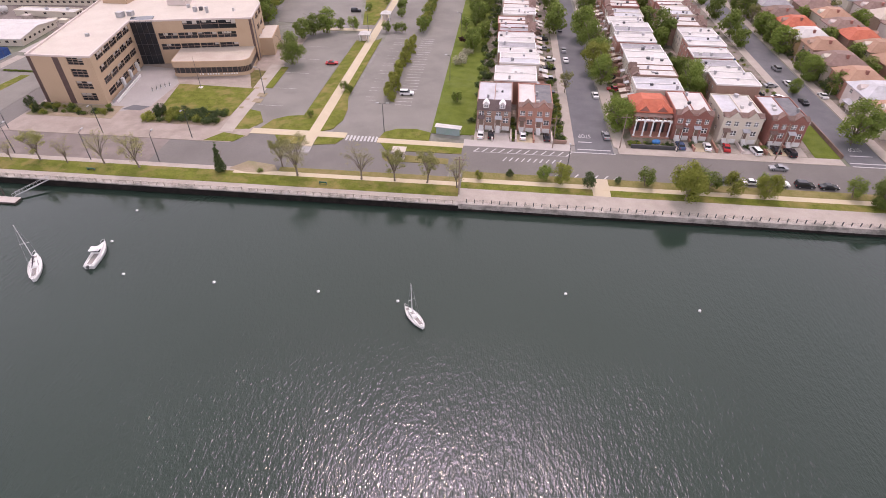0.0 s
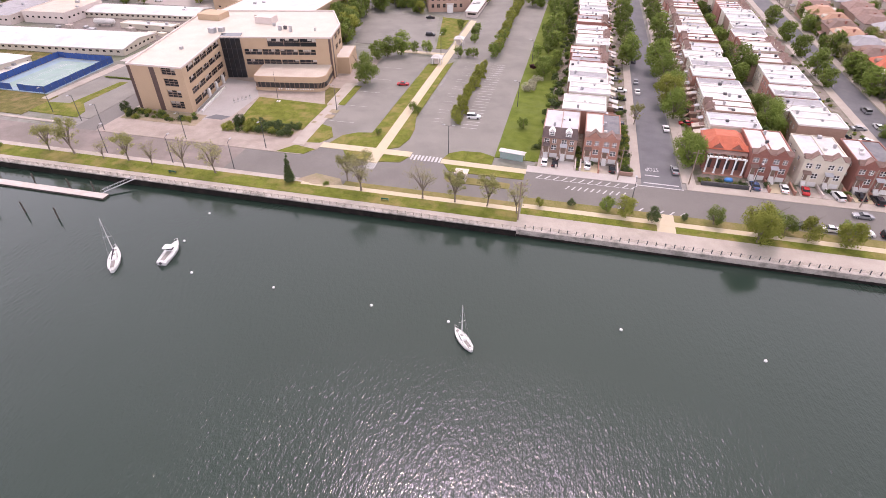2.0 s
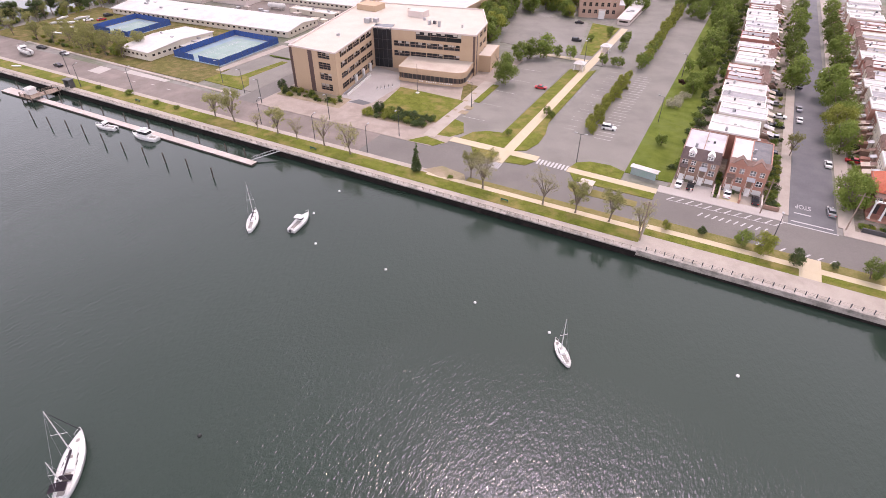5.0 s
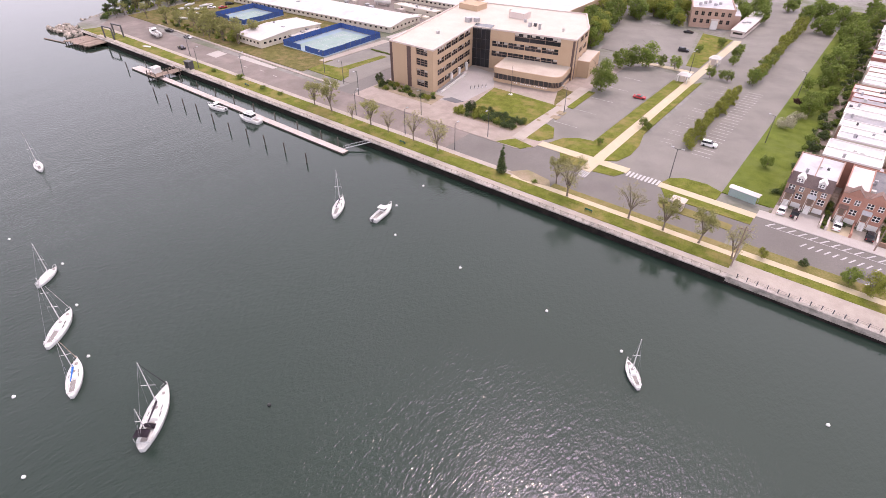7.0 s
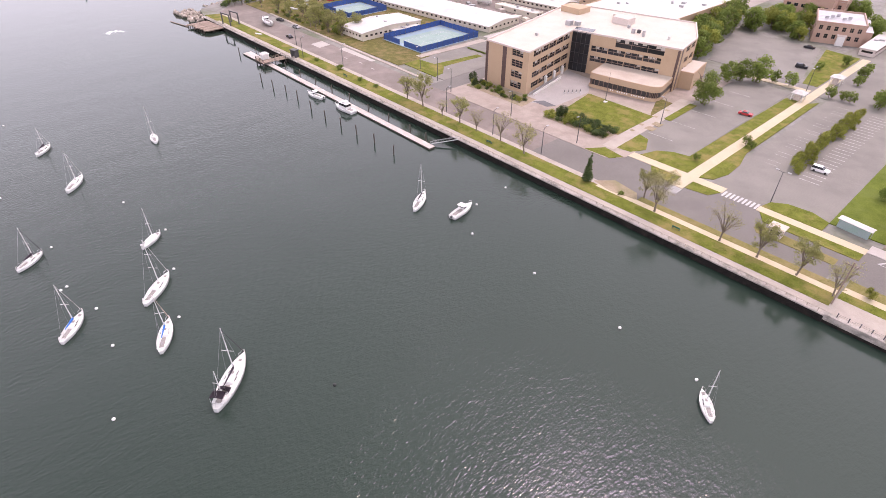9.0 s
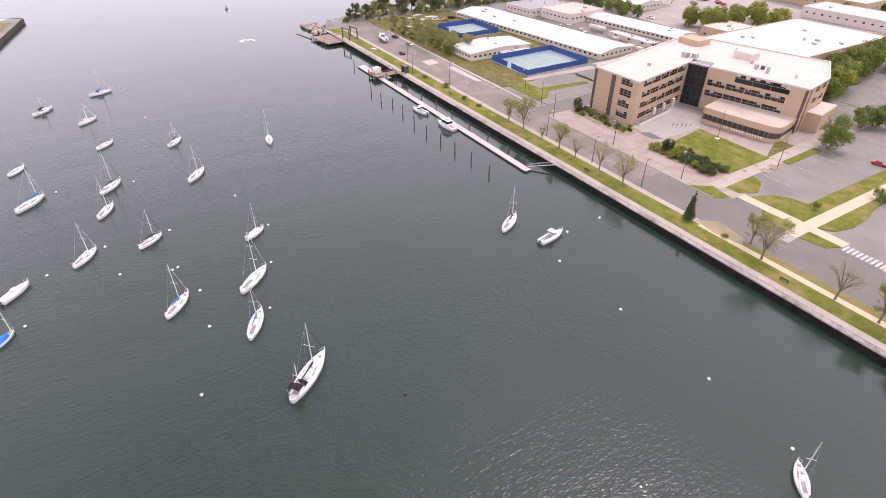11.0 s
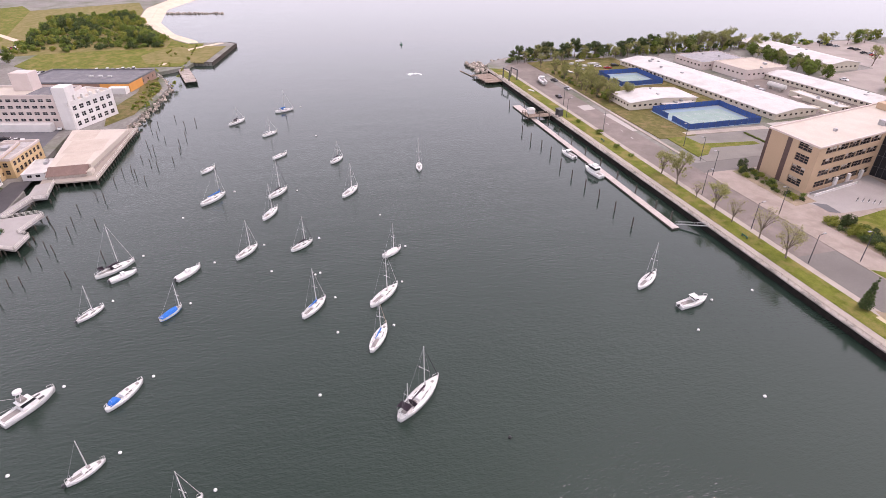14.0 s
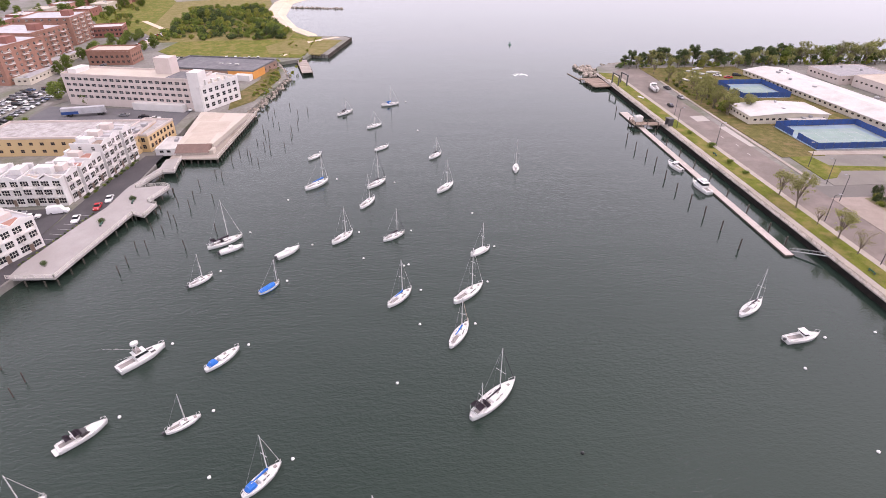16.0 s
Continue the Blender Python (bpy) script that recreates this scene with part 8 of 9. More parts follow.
VILLAS = [villa(121, 166, -90, 12, 13, 6.6, "stucco_cream", "tile_orange", "cream villa with orange tiled hip roof"),
          villa(121, 180, -90, 13, 14, 6.8, "stucco_pink", "roof_silver", "pale villa with grey hip roof"),
          villa(121, 194, -90, 12, 12, 6.4, "brick_rose", "tile_orange", "rose brick villa with orange tiled hip roof"),
          villa(121, 208, -90, 12, 13, 6.6, "stucco_cream", "shingle_brown", "cream villa with brown shingle roof")]
VILLAS += [villa(121, 222, -90, 11, 12, 7.0, "brick_sand", "tile_orange", "sand brick villa with orange tiled hip roof"), villa(121, 236, -90, 12, 13, 6.4, "stucco_yellow", "roof_white", "ochre villa with pale hip roof"), villa(121.5, 250, -90, 11, 12, 6.8, "brick_brown", "tile_red", "brown brick villa with red tiled hip roof")]
FAR_VILLAS = [villa(166, 166, -90, 13, 13, 6.4, "stucco_pink", "shingle_brown", "pale villa with brown shingle roof", False), villa(166, 180, -90, 12, 14, 6.8, "brick_sand", "roof_tan", "sand brick villa with tan hip roof", False), villa(166, 194, -90, 12, 12, 6.6, "stucco_cream", "tile_orange", "cream villa with orange tiled hip roof", False), villa(166, 208, -90, 13, 13, 6.6, "brick_brown", "shingle_brown", "brown brick villa with dark shingle roof", False), villa(166, 222, -90, 11, 13, 6.9, "stucco_cream", "roof_grey", "cream villa with grey hip roof", False)]
VILLA_RNG = random.Random(12)
k = 0
for col, turn in ((121, -90), (141, 90), (166, -90), (186, 90)):
    for j in range(16):
        y = 166 + j * 14.0
        if (col == 121 and j < 7) or (col == 166 and j < 5) or (col == 186 and j < 3):
            continue
        k += 1
        copy_thing(VILLA_RNG.choice(VILLAS if y < 240 and col < 150 else FAR_VILLAS), pose(col + (k % 3) - 1, y + (k % 5) * 0.3, 2.05, 0, 0, turn + VILLA_RNG.choice((0, 0, 180))))
bm = B()
box(bm, -6.5, -4.5, 0, 6.5, 4.5, 4.2)
single("white_flat_house", bm, "stucco_pink", pose(122, 151, 2.05, 0, 0, 6), "low cream house with white flat roof", "house")
part_roof = B()
box(part_roof, -6.7, -4.7, 4.2, 6.7, 4.7, 4.5)
r = new("roof", mesh_of("roof", part_roof, "roof_white"))
r.parent = bpy.data.objects["white_flat_house"]

# garden walls, hedges and fences before the houses
for x0, x1, y0, y1, m, lab in ((39.5, 52.0, 146.6, 146.9, "metal_dark", "dark iron garden fence"), (17.2, 21.0, 146.8, 147.1, "brick_brown", "low brown brick garden wall"), (97.6, 97.9, 146.6, 168, "shingle_brown", "low brown garden wall along the lawn")):
    bm = B()
    box(bm, x0, y0, 2.0, x1, y1, 3.1)
    box(bm, x0 - 0.05, y0 - 0.05, 3.1, x1 + 0.05, y1 + 0.05, 3.2)
    single("garden_wall", bm, m, Matrix(), lab, "wall", "garden walls")

bm = B()
loft(bm, [[(r * math.cos(a), r * 0.7 * math.sin(a), z + 0.08 * math.sin(3 * a)) for a in [k * math.pi / 5 for k in range(10)]] for r, z in ((1.3, 0.0), (1.25, 0.5), (0.8, 0.85), (0.2, 0.95))])
single("blue_tarp", bm, "tarp_blue", pose(47.4, 150.6, 2.08, 0, 0, 12), "crumpled bright blue tarpaulin in the front garden", "tarpaulin", "", True)
# ---- cars ----
def car(kind, paint, label):
    """A parked car with its nose at +x."""
    c = thing("car", 0, 0, 0, 0, label, "car", "parked cars")
    L, W, H = {"sedan": (4.7, 1.8, 1.45), "suv": (4.8, 1.95, 1.8), "van": (5.9, 2.1, 2.4)}[kind]
    hl, hw = L / 2, W / 2
    bonnet = {"sedan": 0.95, "suv": 1.1, "van": 1.2}[kind]
    prof = [(-hl, 0.55), (-hl + 0.05, bonnet * 0.95), (-hl * 0.5, bonnet), (hl * 0.35, bonnet), (hl * 0.9, bonnet * 0.85), (hl, 0.6), (hl * 0.98, 0.28), (-hl * 0.98, 0.28)]
    bm = B()
    loft(bm, [[(x, s * hw * k, z) for x, z in prof] for s, k in ((-1, 0.94), (-1, 1.0), (1, 1.0), (1, 0.94))])
    part("body", bm, paint, c)
    back = -hl * (0.62 if kind == "sedan" else 0.96)
    fr = hl * (0.42 if kind != "van" else 0.62)
    bm = B()
    loft(bm, [[(back, -hw * 0.92, bonnet - 0.02), (fr, -hw * 0.92, bonnet - 0.02), (fr, hw * 0.92, bonnet - 0.02), (back, hw * 0.92, bonnet - 0.02)], [(back + 0.45 * (kind == "sedan") + 0.1, -hw * 0.78, H - 0.06), (fr - 0.75, -hw * 0.78, H - 0.06), (fr - 0.75, hw * 0.78, H - 0.06), (back + 0.45 * (kind == "sedan") + 0.1, hw * 0.78, H - 0.06)]])
    part("cabin_glass", bm, "window_glass" if kind != "van" else paint, c)
    bm = B()
    box(bm, back + 0.4 * (kind == "sedan") + 0.08, -hw * 0.79, H - 0.08, fr - 0.7, hw * 0.79, H)
    bmesh.ops.bevel(bm, geom=bm.edges[:], offset=0.03, segments=1, affect="EDGES")
    part("roof", bm, paint, c)
    for x in (-hl * 0.62, hl * 0.62):
        for s in (-1, 1):
            w = part("wheel", rod(B(), (x, s * hw * 0.80, 0.33), (x, s * hw * 1.02, 0.33), 0.33, n=10), "tyre", c)
            part("rim", rod(B(), (x, s * hw * 1.0, 0.33), (x, s * hw * 1.03, 0.33), 0.2, n=8), "metal_grey", w)
    for s in (-1, 1):
        part("headlight", box(B(), hl * 0.93, s * hw * 0.7 - 0.18, 0.6, hl + 0.01, s * hw * 0.7 + 0.18, 0.78), "rail_white", c)
        part("tail_light", box(B(), -hl - 0.01, s * hw * 0.75 - 0.15, 0.65, -hl + 0.06, s * hw * 0.75 + 0.15, 0.85), "car_red", c)
    return c


CARS = {
    "white": car("sedan", "car_white", "white sedan parked on the asphalt"), "black": car("sedan", "car_black", "black sedan parked on the asphalt"),
    "silver": car("sedan", "car_silver", "silver sedan parked on the asphalt"), "red": car("sedan", "car_red", "red sedan parked on the asphalt"),
    "blue": car("sedan", "car_blue", "dark blue sedan parked on the asphalt"), "suv_black": car("suv", "car_black", "black sport-utility car parked on the asphalt"),
    "suv_white": car("suv", "car_white", "white sport-utility car parked on the asphalt"), "suv_silver": car("suv", "car_silver", "silver sport-utility car parked on the asphalt"),
    "van_white": car("van", "car_white", "long white van parked on the asphalt"),
}
PARKED = set()


FAR_CARS = {}


def far_car(kind, x, y, turn, z):
    """A distant car in one mesh, its paint, glass and tyres kept as materials."""
    if kind not in FAR_CARS:
        bm, mats = B(), []
        for o in CARS[kind].children:
            if o.name.split(".")[0] in ("body", "cabin_glass", "roof", "wheel"):
                n = len(bm.faces)
                bm.from_mesh(o.data)
                bm.faces.ensure_lookup_table()
                if o.data.materials[0] not in mats:
                    mats.append(o.data.materials[0])
                for f in bm.faces[n:]:
                    f.material_index = mats.index(o.data.materials[0])
        data = bpy.data.meshes.new("car")
        bm.to_mesh(data)
        bm.free()
        for m in mats:
            data.materials.append(m)
        FAR_CARS[kind] = data
    ob = new("car", FAR_CARS[kind])
    ob.matrix_basis = pose(x, y, z, 0, 0, turn)
    return tagged(ob, CARS[kind]["label"], "car", "parked cars")


def park(kind, x, y, turn, z=2.01):
    m = pose(x, y, z, 0, 0, turn)
    if kind in PARKED:
        return copy_thing(CARS[kind], m)
    PARKED.add(kind)
    CARS[kind].matrix_basis = m
    return CARS[kind]


for kind, x, y, turn in (("silver", 77.6, 138.6, 178), ("white", 68.0, 130.2, 0), ("suv_white", 75.0, 130.2, 1), ("suv_black", 81.3, 130.3, 0), ("black", 87.2, 130.1, 0), ("black", 62.0, 130.3, 0), ("suv_silver", 54.5, 130.2, 0), ("white", -4.3, 149.0, 90), ("black", -1.2, 149.2, 90), ("white", 8.3, 149.6, 88), ("black", 15.3, 149.4, 90), ("silver", 33.0, 152.5, 95), ("blue", 53.9, 148.6, 92), ("white", 61.4, 148.8, 85), ("red", 66.8, 148.8, 80), ("suv_white", 74.5, 147.8, 100), ("black", 80.5, 149.0, 90), ("suv_black", 84.0, 147.6, 92)):
    park(kind, x, y, turn, 2.055 if y > 146.6 else 2.125 if y > 145 else 2.0)
for kind, x, y, turn in (("red", -63.8, 201, 8), ("suv_white", -31.0, 176.5, 4), ("suv_black", -70.0, 268, 10), ("black", -78, 299, 5), ("white", 25.2, 214, 90), ("silver", 25.0, 225, 90), ("white", 33.0, 182, 92), ("silver", 40.2, 176, 15), ("white", 19, 214, 0), ("black", 18.5, 205, 5), ("blue", 93.6, 180, 10), ("suv_black", 93.4, 176, 5), ("white", 94.5, 187, 15), ("silver", 95.5, 197, 5), ("black", 101.6, 184, 93), ("white", 102.3, 200, 93), ("suv_silver", 103.3, 214, 94), ("white", 110.2, 190, 92), ("silver", 110.9, 206, 92), ("black", 25, 250, 90), ("suv_white", 33, 270, 90), ("blue", 25, 290, 90), ("black", 17.2, 183, 2), ("suv_silver", 17.0, 194, 178), ("silver", 17.4, 226, 0), ("suv_black", 17.0, 237, 2), ("red", 39.9, 188, 180), ("black", 39.7, 199, 176), ("white", 40.0, 221, 182), ("silver", 39.8, 235, 180), ("suv_white", 88.5, 183, 2), ("black", 88.2, 189, 178), ("silver", 88.6, 204, 0), ("white", 88.0, 211, 4), ("blue", 88.4, 222, 180), ("suv_black", 88.6, 231, 0), ("red", 88.0, 243, 0), ("white", 88.4, 255, 178), ("black", 88.3, 266, 0)):
    far_car(kind, x, y, turn, 2.005)
for kind, x, y, turn in (("black", -283.3, 139.8, 10), ("silver", -265.7, 139.2, 5), ("black", -252.9, 128.2, 175), ("white", -308, 180, 60), ("red", -303, 184, 75), ("suv_black", -307, 191, 80)):
    far_car(kind, x, y, turn, 2.0)
CAR_RNG = random.Random(8)
for k, x in enumerate((-334, -331, -324, -320, -311, -307, -298, -294, -290, -281, -272, -269, -265, -262, -255, -251, -246)):
    far_car(CAR_RNG.choice(("black", "suv_black", "red", "silver", "black", "white")), x + CAR_RNG.uniform(-1, 1), 375 + CAR_RNG.uniform(-3, 3), 84 + CAR_RNG.uniform(-4, 4), 2.008)
far_car("white", -243.5, 298, 10, 2.008)
# ---- south shore ----
sheet("road_south", [(-118, -106), (-118, -101.6), (-140, -97.2), (-170, -92.6), (-205, -92.6), (-205, -99), (-168, -103.8)], 2.02, "asphalt_black", "dark asphalt residents' parking road", "road")
sheet("court_south", [(-161, -150), (-142, -150), (-142, -105), (-161, -105)], 2.025, "asphalt_black", "dark asphalt parking court between townhouses", "road")
sheet("lot_south", [(-262, -100), (-231, -100), (-231, -170), (-274, -170)], 2.02, "asphalt_dark", "dark asphalt yard behind the yellow building", "road")
sheet("street_south", [(-232, -172), (-300, -172), (-330, -190), (-430, -200), (-520, -190), (-520, -178), (-430, -184), (-340, -176), (-305, -158), (-285, -165), (-274, -170), (-232, -165)][::-1], 2.015, "asphalt", "grey asphalt street with parked cars", "road")
sheet("lot_cars", [(-240, -175), (-312, -178), (-316, -200), (-240, -205)], 2.025, "asphalt_lot", "grey asphalt car park", "road")
sheet("field_grass", [(-374, -66), (-384, -150), (-400, -165), (-470, -160), (-470, -86), (-448, -72), (-446, -60), (-400, -62)], 2.05, "grass", "wide green meadow behind the beach", "grass")
sheet("field_scrub", [(-436, -84), (-436, -128), (-432, -176), (-470, -200), (-660, -240), (-700, -150), (-640, -135), (-566, -127), (-506, -105), (-470, -84)], 2.06, "grass_dry", "scrubby dune land", "grass")
sheet("sand_path", [(-380, -80), (-380, -77), (-425, -66), (-444, -46), (-446, -50), (-428, -69)], 2.07, "sand", "sandy track across the spit", "sand")
sheet("spit_grass", [(-384, -62), (-380, -54), (-432, -44), (-436, -58), (-410, -66)], 2.075, "grass_dry", "dry grass on the spit", "grass")
sheet("grass_park", [(-470, -200), (-480, -236), (-640, -330), (-700, -260), (-660, -240)], 2.055, "grass", "green park with scattered young trees", "grass")
sheet("sand_track", [(-405, -189), (-440, -181), (-481, -184), (-532, -222), (-530, -226), (-480, -189), (-440, -186), (-406, -193)], 2.09, "sand", "curving sandy track past the dunes", "sand")
sheet("sand_patch", [(-384, -64), (-386, -88), (-412, -96), (-432, -86), (-438, -72), (-410, -64)], 2.072, "grass_dry", "bare sandy ground beside the track", "grass")
sheet("grass_bank", [(-262, -83), (-285, -87), (-318, -80), (-340, -82), (-345, -75), (-323, -69), (-277, -74)], 2.03, "grass_patchy", "rough grass along the rubble bank", "grass")
sheet("beach", [(-448, -70), (-470, -76), (-503, -95), (-566, -116), (-650, -123), (-800, -88), (-1000, -58), (-1000, -90), (-800, -108), (-650, -134), (-566, -127), (-506, -105), (-470, -84)], 2.09, "sand", "pale sandy beach", "sand")
bm = B()
loft(bm, [[(x, y + dy, z) for x, y in ((-448, -66), (-470, -72), (-503, -92), (-566, -112), (-650, -119), (-800, -84))] for dy, z in ((5.0, -0.15), (0.0, 0.5), (-5.0, 2.1))], closed=False, caps=False)
structure("beach_slope", bm, "sand", "wet sand sloping into the water", "sand")
rocks("rock_bank", lambda r: [(-256 - 68 * t + r.uniform(-2, 2), -71.5 + 6 * t + r.uniform(-2.5, 2.0), r.uniform(0.0, 1.8)) for t in [k / 150 for k in range(150)]], "rubble boulders along the southern bank", 7, (0.5, 1.2))
rocks("rock_cove", lambda r: [(-323 - 40 * t + r.uniform(-2, 2), -65 - 14 * t + r.uniform(-2.5, 2.0), r.uniform(0.0, 1.6)) for t in [k / 70 for k in range(70)]], "rubble boulders in the small cove", 8, (0.5, 1.1))
rocks("groyne", lambda r: [(-622 + 12 * t + r.uniform(-1.5, 1.5), -112 + 54 * t, r.uniform(-0.2, 0.8)) for t in [k / 60 for k in range(60)]], "dark boulder groyne running into the water", 9, (0.9, 1.6))
# timber bulkhead of the spit and the old pier
bulk = thing("spit_bulkhead", 0, 0, 0, 0, "dark timber bulkhead round the spit", "bulkhead")
for (ax, ay), (bx, by) in (((-384, -59.5), (-380, -48.5)), ((-380, -48.5), (-440, -37.5)), ((-440, -37.5), (-447, -43.5))):
    L = math.hypot(bx - ax, by - ay)
    ux, uy = (bx - ax) / L, (by - ay) / L
    for k in range(int(L / 2.2)):
        s = k * 2.2
        part("pile", rod(B(), (ax + ux * s, ay + uy * s, -2), (ax + ux * s, ay + uy * s, 2.5), 0.25, n=6), "timber_wet", bulk)
    px, py = -uy * 0.3, ux * 0.3
    part("planking", prism(B(), [(ax, ay), (bx, by), (bx + px, by + py), (ax + px, ay + py)], -1, 2.2), "timber_wet", bulk)
old = thing("old_pier", -351, -60, 0, 14, "low ruined timber pier off the southern bank", "pier")
for k in range(18):
    x = -17 + 1.9 * k
    part("plank", box(B(), x, -3.2, 1.5 + random.uniform(-0.1, 0.1), x + 1.7, 3.2, 1.75 + random.uniform(-0.1, 0.1)), "timber_grey", old)
for k in range(18):
    x, y = -16 + 4 * (k % 9), -3 + 6 * (k // 9)
    part("pile", rod(B(), (x, y, -3), (x, y, 1.6 + random.uniform(0, 0.8)), 0.24, n=6), "timber_wet", old)

# promenade deck on piles
DECK = [(-121.5, -101.6), (-121.0, -89.6), (-155.6, -84.3), (-153.6, -80.2), (-161.7, -79.2), (-164.0, -82.9), (-174.8, -79.6), (-176.6, -82.0), (-175.2, -91.0), (-188.0, -86.8), (-188.0, -82.8), (-193.6, -83.6), (-201.6, -84.6), (-200.4, -90.0), (-192.5, -89.4), (-175.6, -93.9), (-160.6, -94.4), (-150.4, -97.2), (-128.6, -101.5)]
deck = thing("promenade_deck", 0, 0, 0, 0, "pale boardwalk deck on dark piles with white railing", "boardwalk")
part("deck_slab", prism(B(), DECK, 1.55, 2.1), "deck_grey", deck)
EDGE = DECK[:13]
for (ax, ay), (bx, by) in zip(EDGE, EDGE[1:]):
    L = math.hypot(bx - ax, by - ay)
    ux, uy = (bx - ax) / L, (by - ay) / L
    n = max(1, int(L / 2.4))
    for k in range(n + 1):
        x, y = ax + ux * L * k / n, ay + uy * L * k / n
        part("railing_post", box(B(), x - 0.07, y - 0.07, 2.1, x + 0.07, y + 0.07, 3.2), "rail_white", deck)
        if k % 2 == 0:
            part("pile", rod(B(), (x + uy * 0.6, y - ux * 0.6, -3), (x + uy * 0.6, y - ux * 0.6, 1.6), 0.22, n=6), "timber_wet", deck)
    for z in (2.4, 2.8, 3.15):
        part("rail", rod(B(), (ax, ay, z), (bx, by, z), 0.06, n=4), "rail_white", deck)
for x, y in ((-150.7, -91.4), (-165.7, -88.0), (-127.4, -95.4)):
    plant("bush", x, y, 0.8, 1)
for x, y in ((-149, -90.6), (-163.6, -87.4)):
    bench(x, y, 10)


def balcony(parent, c, turn, w, z, mat="rail_white", d=1.3):
    b = part("balcony", box(B(), -w / 2, -d, 0, w / 2, 0, 0.16), "stucco_white", parent)
    b.matrix_basis = pose(c[0], c[1], z, 0, 0, turn)
    bm = B()
    for a, e in (((-w / 2, -d), (w / 2, -d)), ((-w / 2, -d), (-w / 2, 0)), ((w / 2, -d), (w / 2, 0))):
        rod(bm, (*a, 1.05), (*e, 1.05), 0.04, n=4)
        n = int(math.hypot(e[0] - a[0], e[1] - a[1]) / 0.35)
        for k in range(n + 1):
            t = k / max(1, n)
            x, y = a[0] + (e[0] - a[0]) * t, a[1] + (e[1] - a[1]) * t
            rod(bm, (x, y, 0.1), (x, y, 1.05), 0.02, n=3)
    part("balustrade", bm, mat, b)
    return b


# white townhouses with curved gables
def townhouse(x, y, turn, w, d, h, label):
    t = thing("townhouse", x, y, 2.05, turn, label, "house", "white townhouses")
    hw = w / 2
    rows = [k for k in range(int(h / 2.9))]
    front = [q for k in rows for q in ((hw - 2.9, hw - 0.5, 0.7 + 2.9 * k, 2.5 + 2.9 * k), (hw + 0.6, hw + 2.8, 0.7 + 2.9 * k, 2.5 + 2.9 * k)) if 2.9 * (k + 1) <= h]
    side = [q for k in rows for q in row_of(1, d - 1, 2, 1.3, 0.9 + 2.9 * k, 2.3 + 2.9 * k) if 2.9 * (k + 1) <= h]
    corners = [(-hw, 0), (hw, 0), (hw, d), (-hw, d)]
    bm = B()
    walls = [f if faces_bay(t, *corners[i], *corners[(i + 1) % 4]) else [] for i, f in enumerate((front, side, front, side))]
    for i, holes in enumerate(walls):
        p, q = corners[i], corners[(i + 1) % 4]
        facade(bm, *p, *q, -0.2, h, holes, 0.2)
    part("wall", bm, "stucco_white", t)
    for i, holes in enumerate(walls):
        windows(t, *corners[i], *corners[(i + 1) % 4], holes, 0.18, 3, 2, 0.1, "rail_white")
    part("roof", box(B(), -hw + 0.1, 0.2, h - 0.3, hw - 0.1, d - 0.2, h - 0.05), "roof_silver", t)
    bm = B()
    arch = [(-hw, h - 0.3)] + [(-hw + w * k / 10, h + 0.25 + 1.1 * math.sin(math.pi * k / 10) ** 2) for k in range(11)] + [(hw, h - 0.3)]
    loft(bm, [[(px, yy, pz) for px, pz in arch] for yy in (-0.12, 0.25)])
    part("curved_gable", bm, "stucco_white", t)
    for s in (-1, 1):
        part("party_wall", box(B(), s * hw - 0.15, 0, h - 0.4, s * hw + 0.15, d, h + 0.5), "stucco_white", t)
    odd = random.Random(int(x * 7 + y * 3))
    part("roof_terrace", box(B(), -hw * odd.uniform(0.3, 0.7), d * odd.uniform(0.4, 0.55), h - 0.1, hw * odd.uniform(0.3, 0.7), d * odd.uniform(0.75, 0.9), h + odd.uniform(1.3, 2.3)), odd.choice(("stucco_white", "stucco_pink", "stucco_white")), t)
    part("roof_deck", box(B(), -hw * 0.85, 0.5, h - 0.06, hw * odd.uniform(0.2, 0.85), d * 0.38, h + 0.06), odd.choice(("brick_rose", "timber_old", "roof_grey", "roof_tan")), t)
    part("chimney", box(B(), hw * odd.uniform(-0.8, 0.5), d * 0.86, h - 0.1, hw * 0.5 + 0.8, d * 0.93, h + 1.5), "stucco_white", t)
    for k in rows[1:]:
        if 2.9 * (k + 1) <= h:
            balcony(t, (0.0, 0), 0, w * 0.62, 0.4 + 2.9 * k)
    part("door", box(B(), -0.6, -0.06, 0, 0.5, 0.02, 2.2), "frame_brown", t)
    return t


LAB = "white stucco townhouse with curved gable and balconies"
for k in range(6):
    townhouse(-169.0 - 0.25 * k - 6.2 * k, -106.0 + 0.75 * k + (k % 2) * 0.8, 180 - 6, 6.2, 11, (8.9, 8.9, 9.2, 11.6, 11.6, 11.9)[k], LAB)
for k in range(8):
    townhouse(-163.5 - 0.3 * (k % 2), -110 - 6.3 * k, 90, 6.3, 12, 8.72 + 0.02 * (k % 2), LAB)
for k in range(3):
    townhouse(-135.2 + 6.02 * k, -102.2 - 2.67 * k, 156, 6.6, 11, 8.9 + 0.06 * k, LAB)
for k in range(14):
    plant("bush", -168 - k * 2.4, -104.0 + 0.33 * k + TREE_RNG.uniform(-0.5, 0.5), 0.6, k % 2)


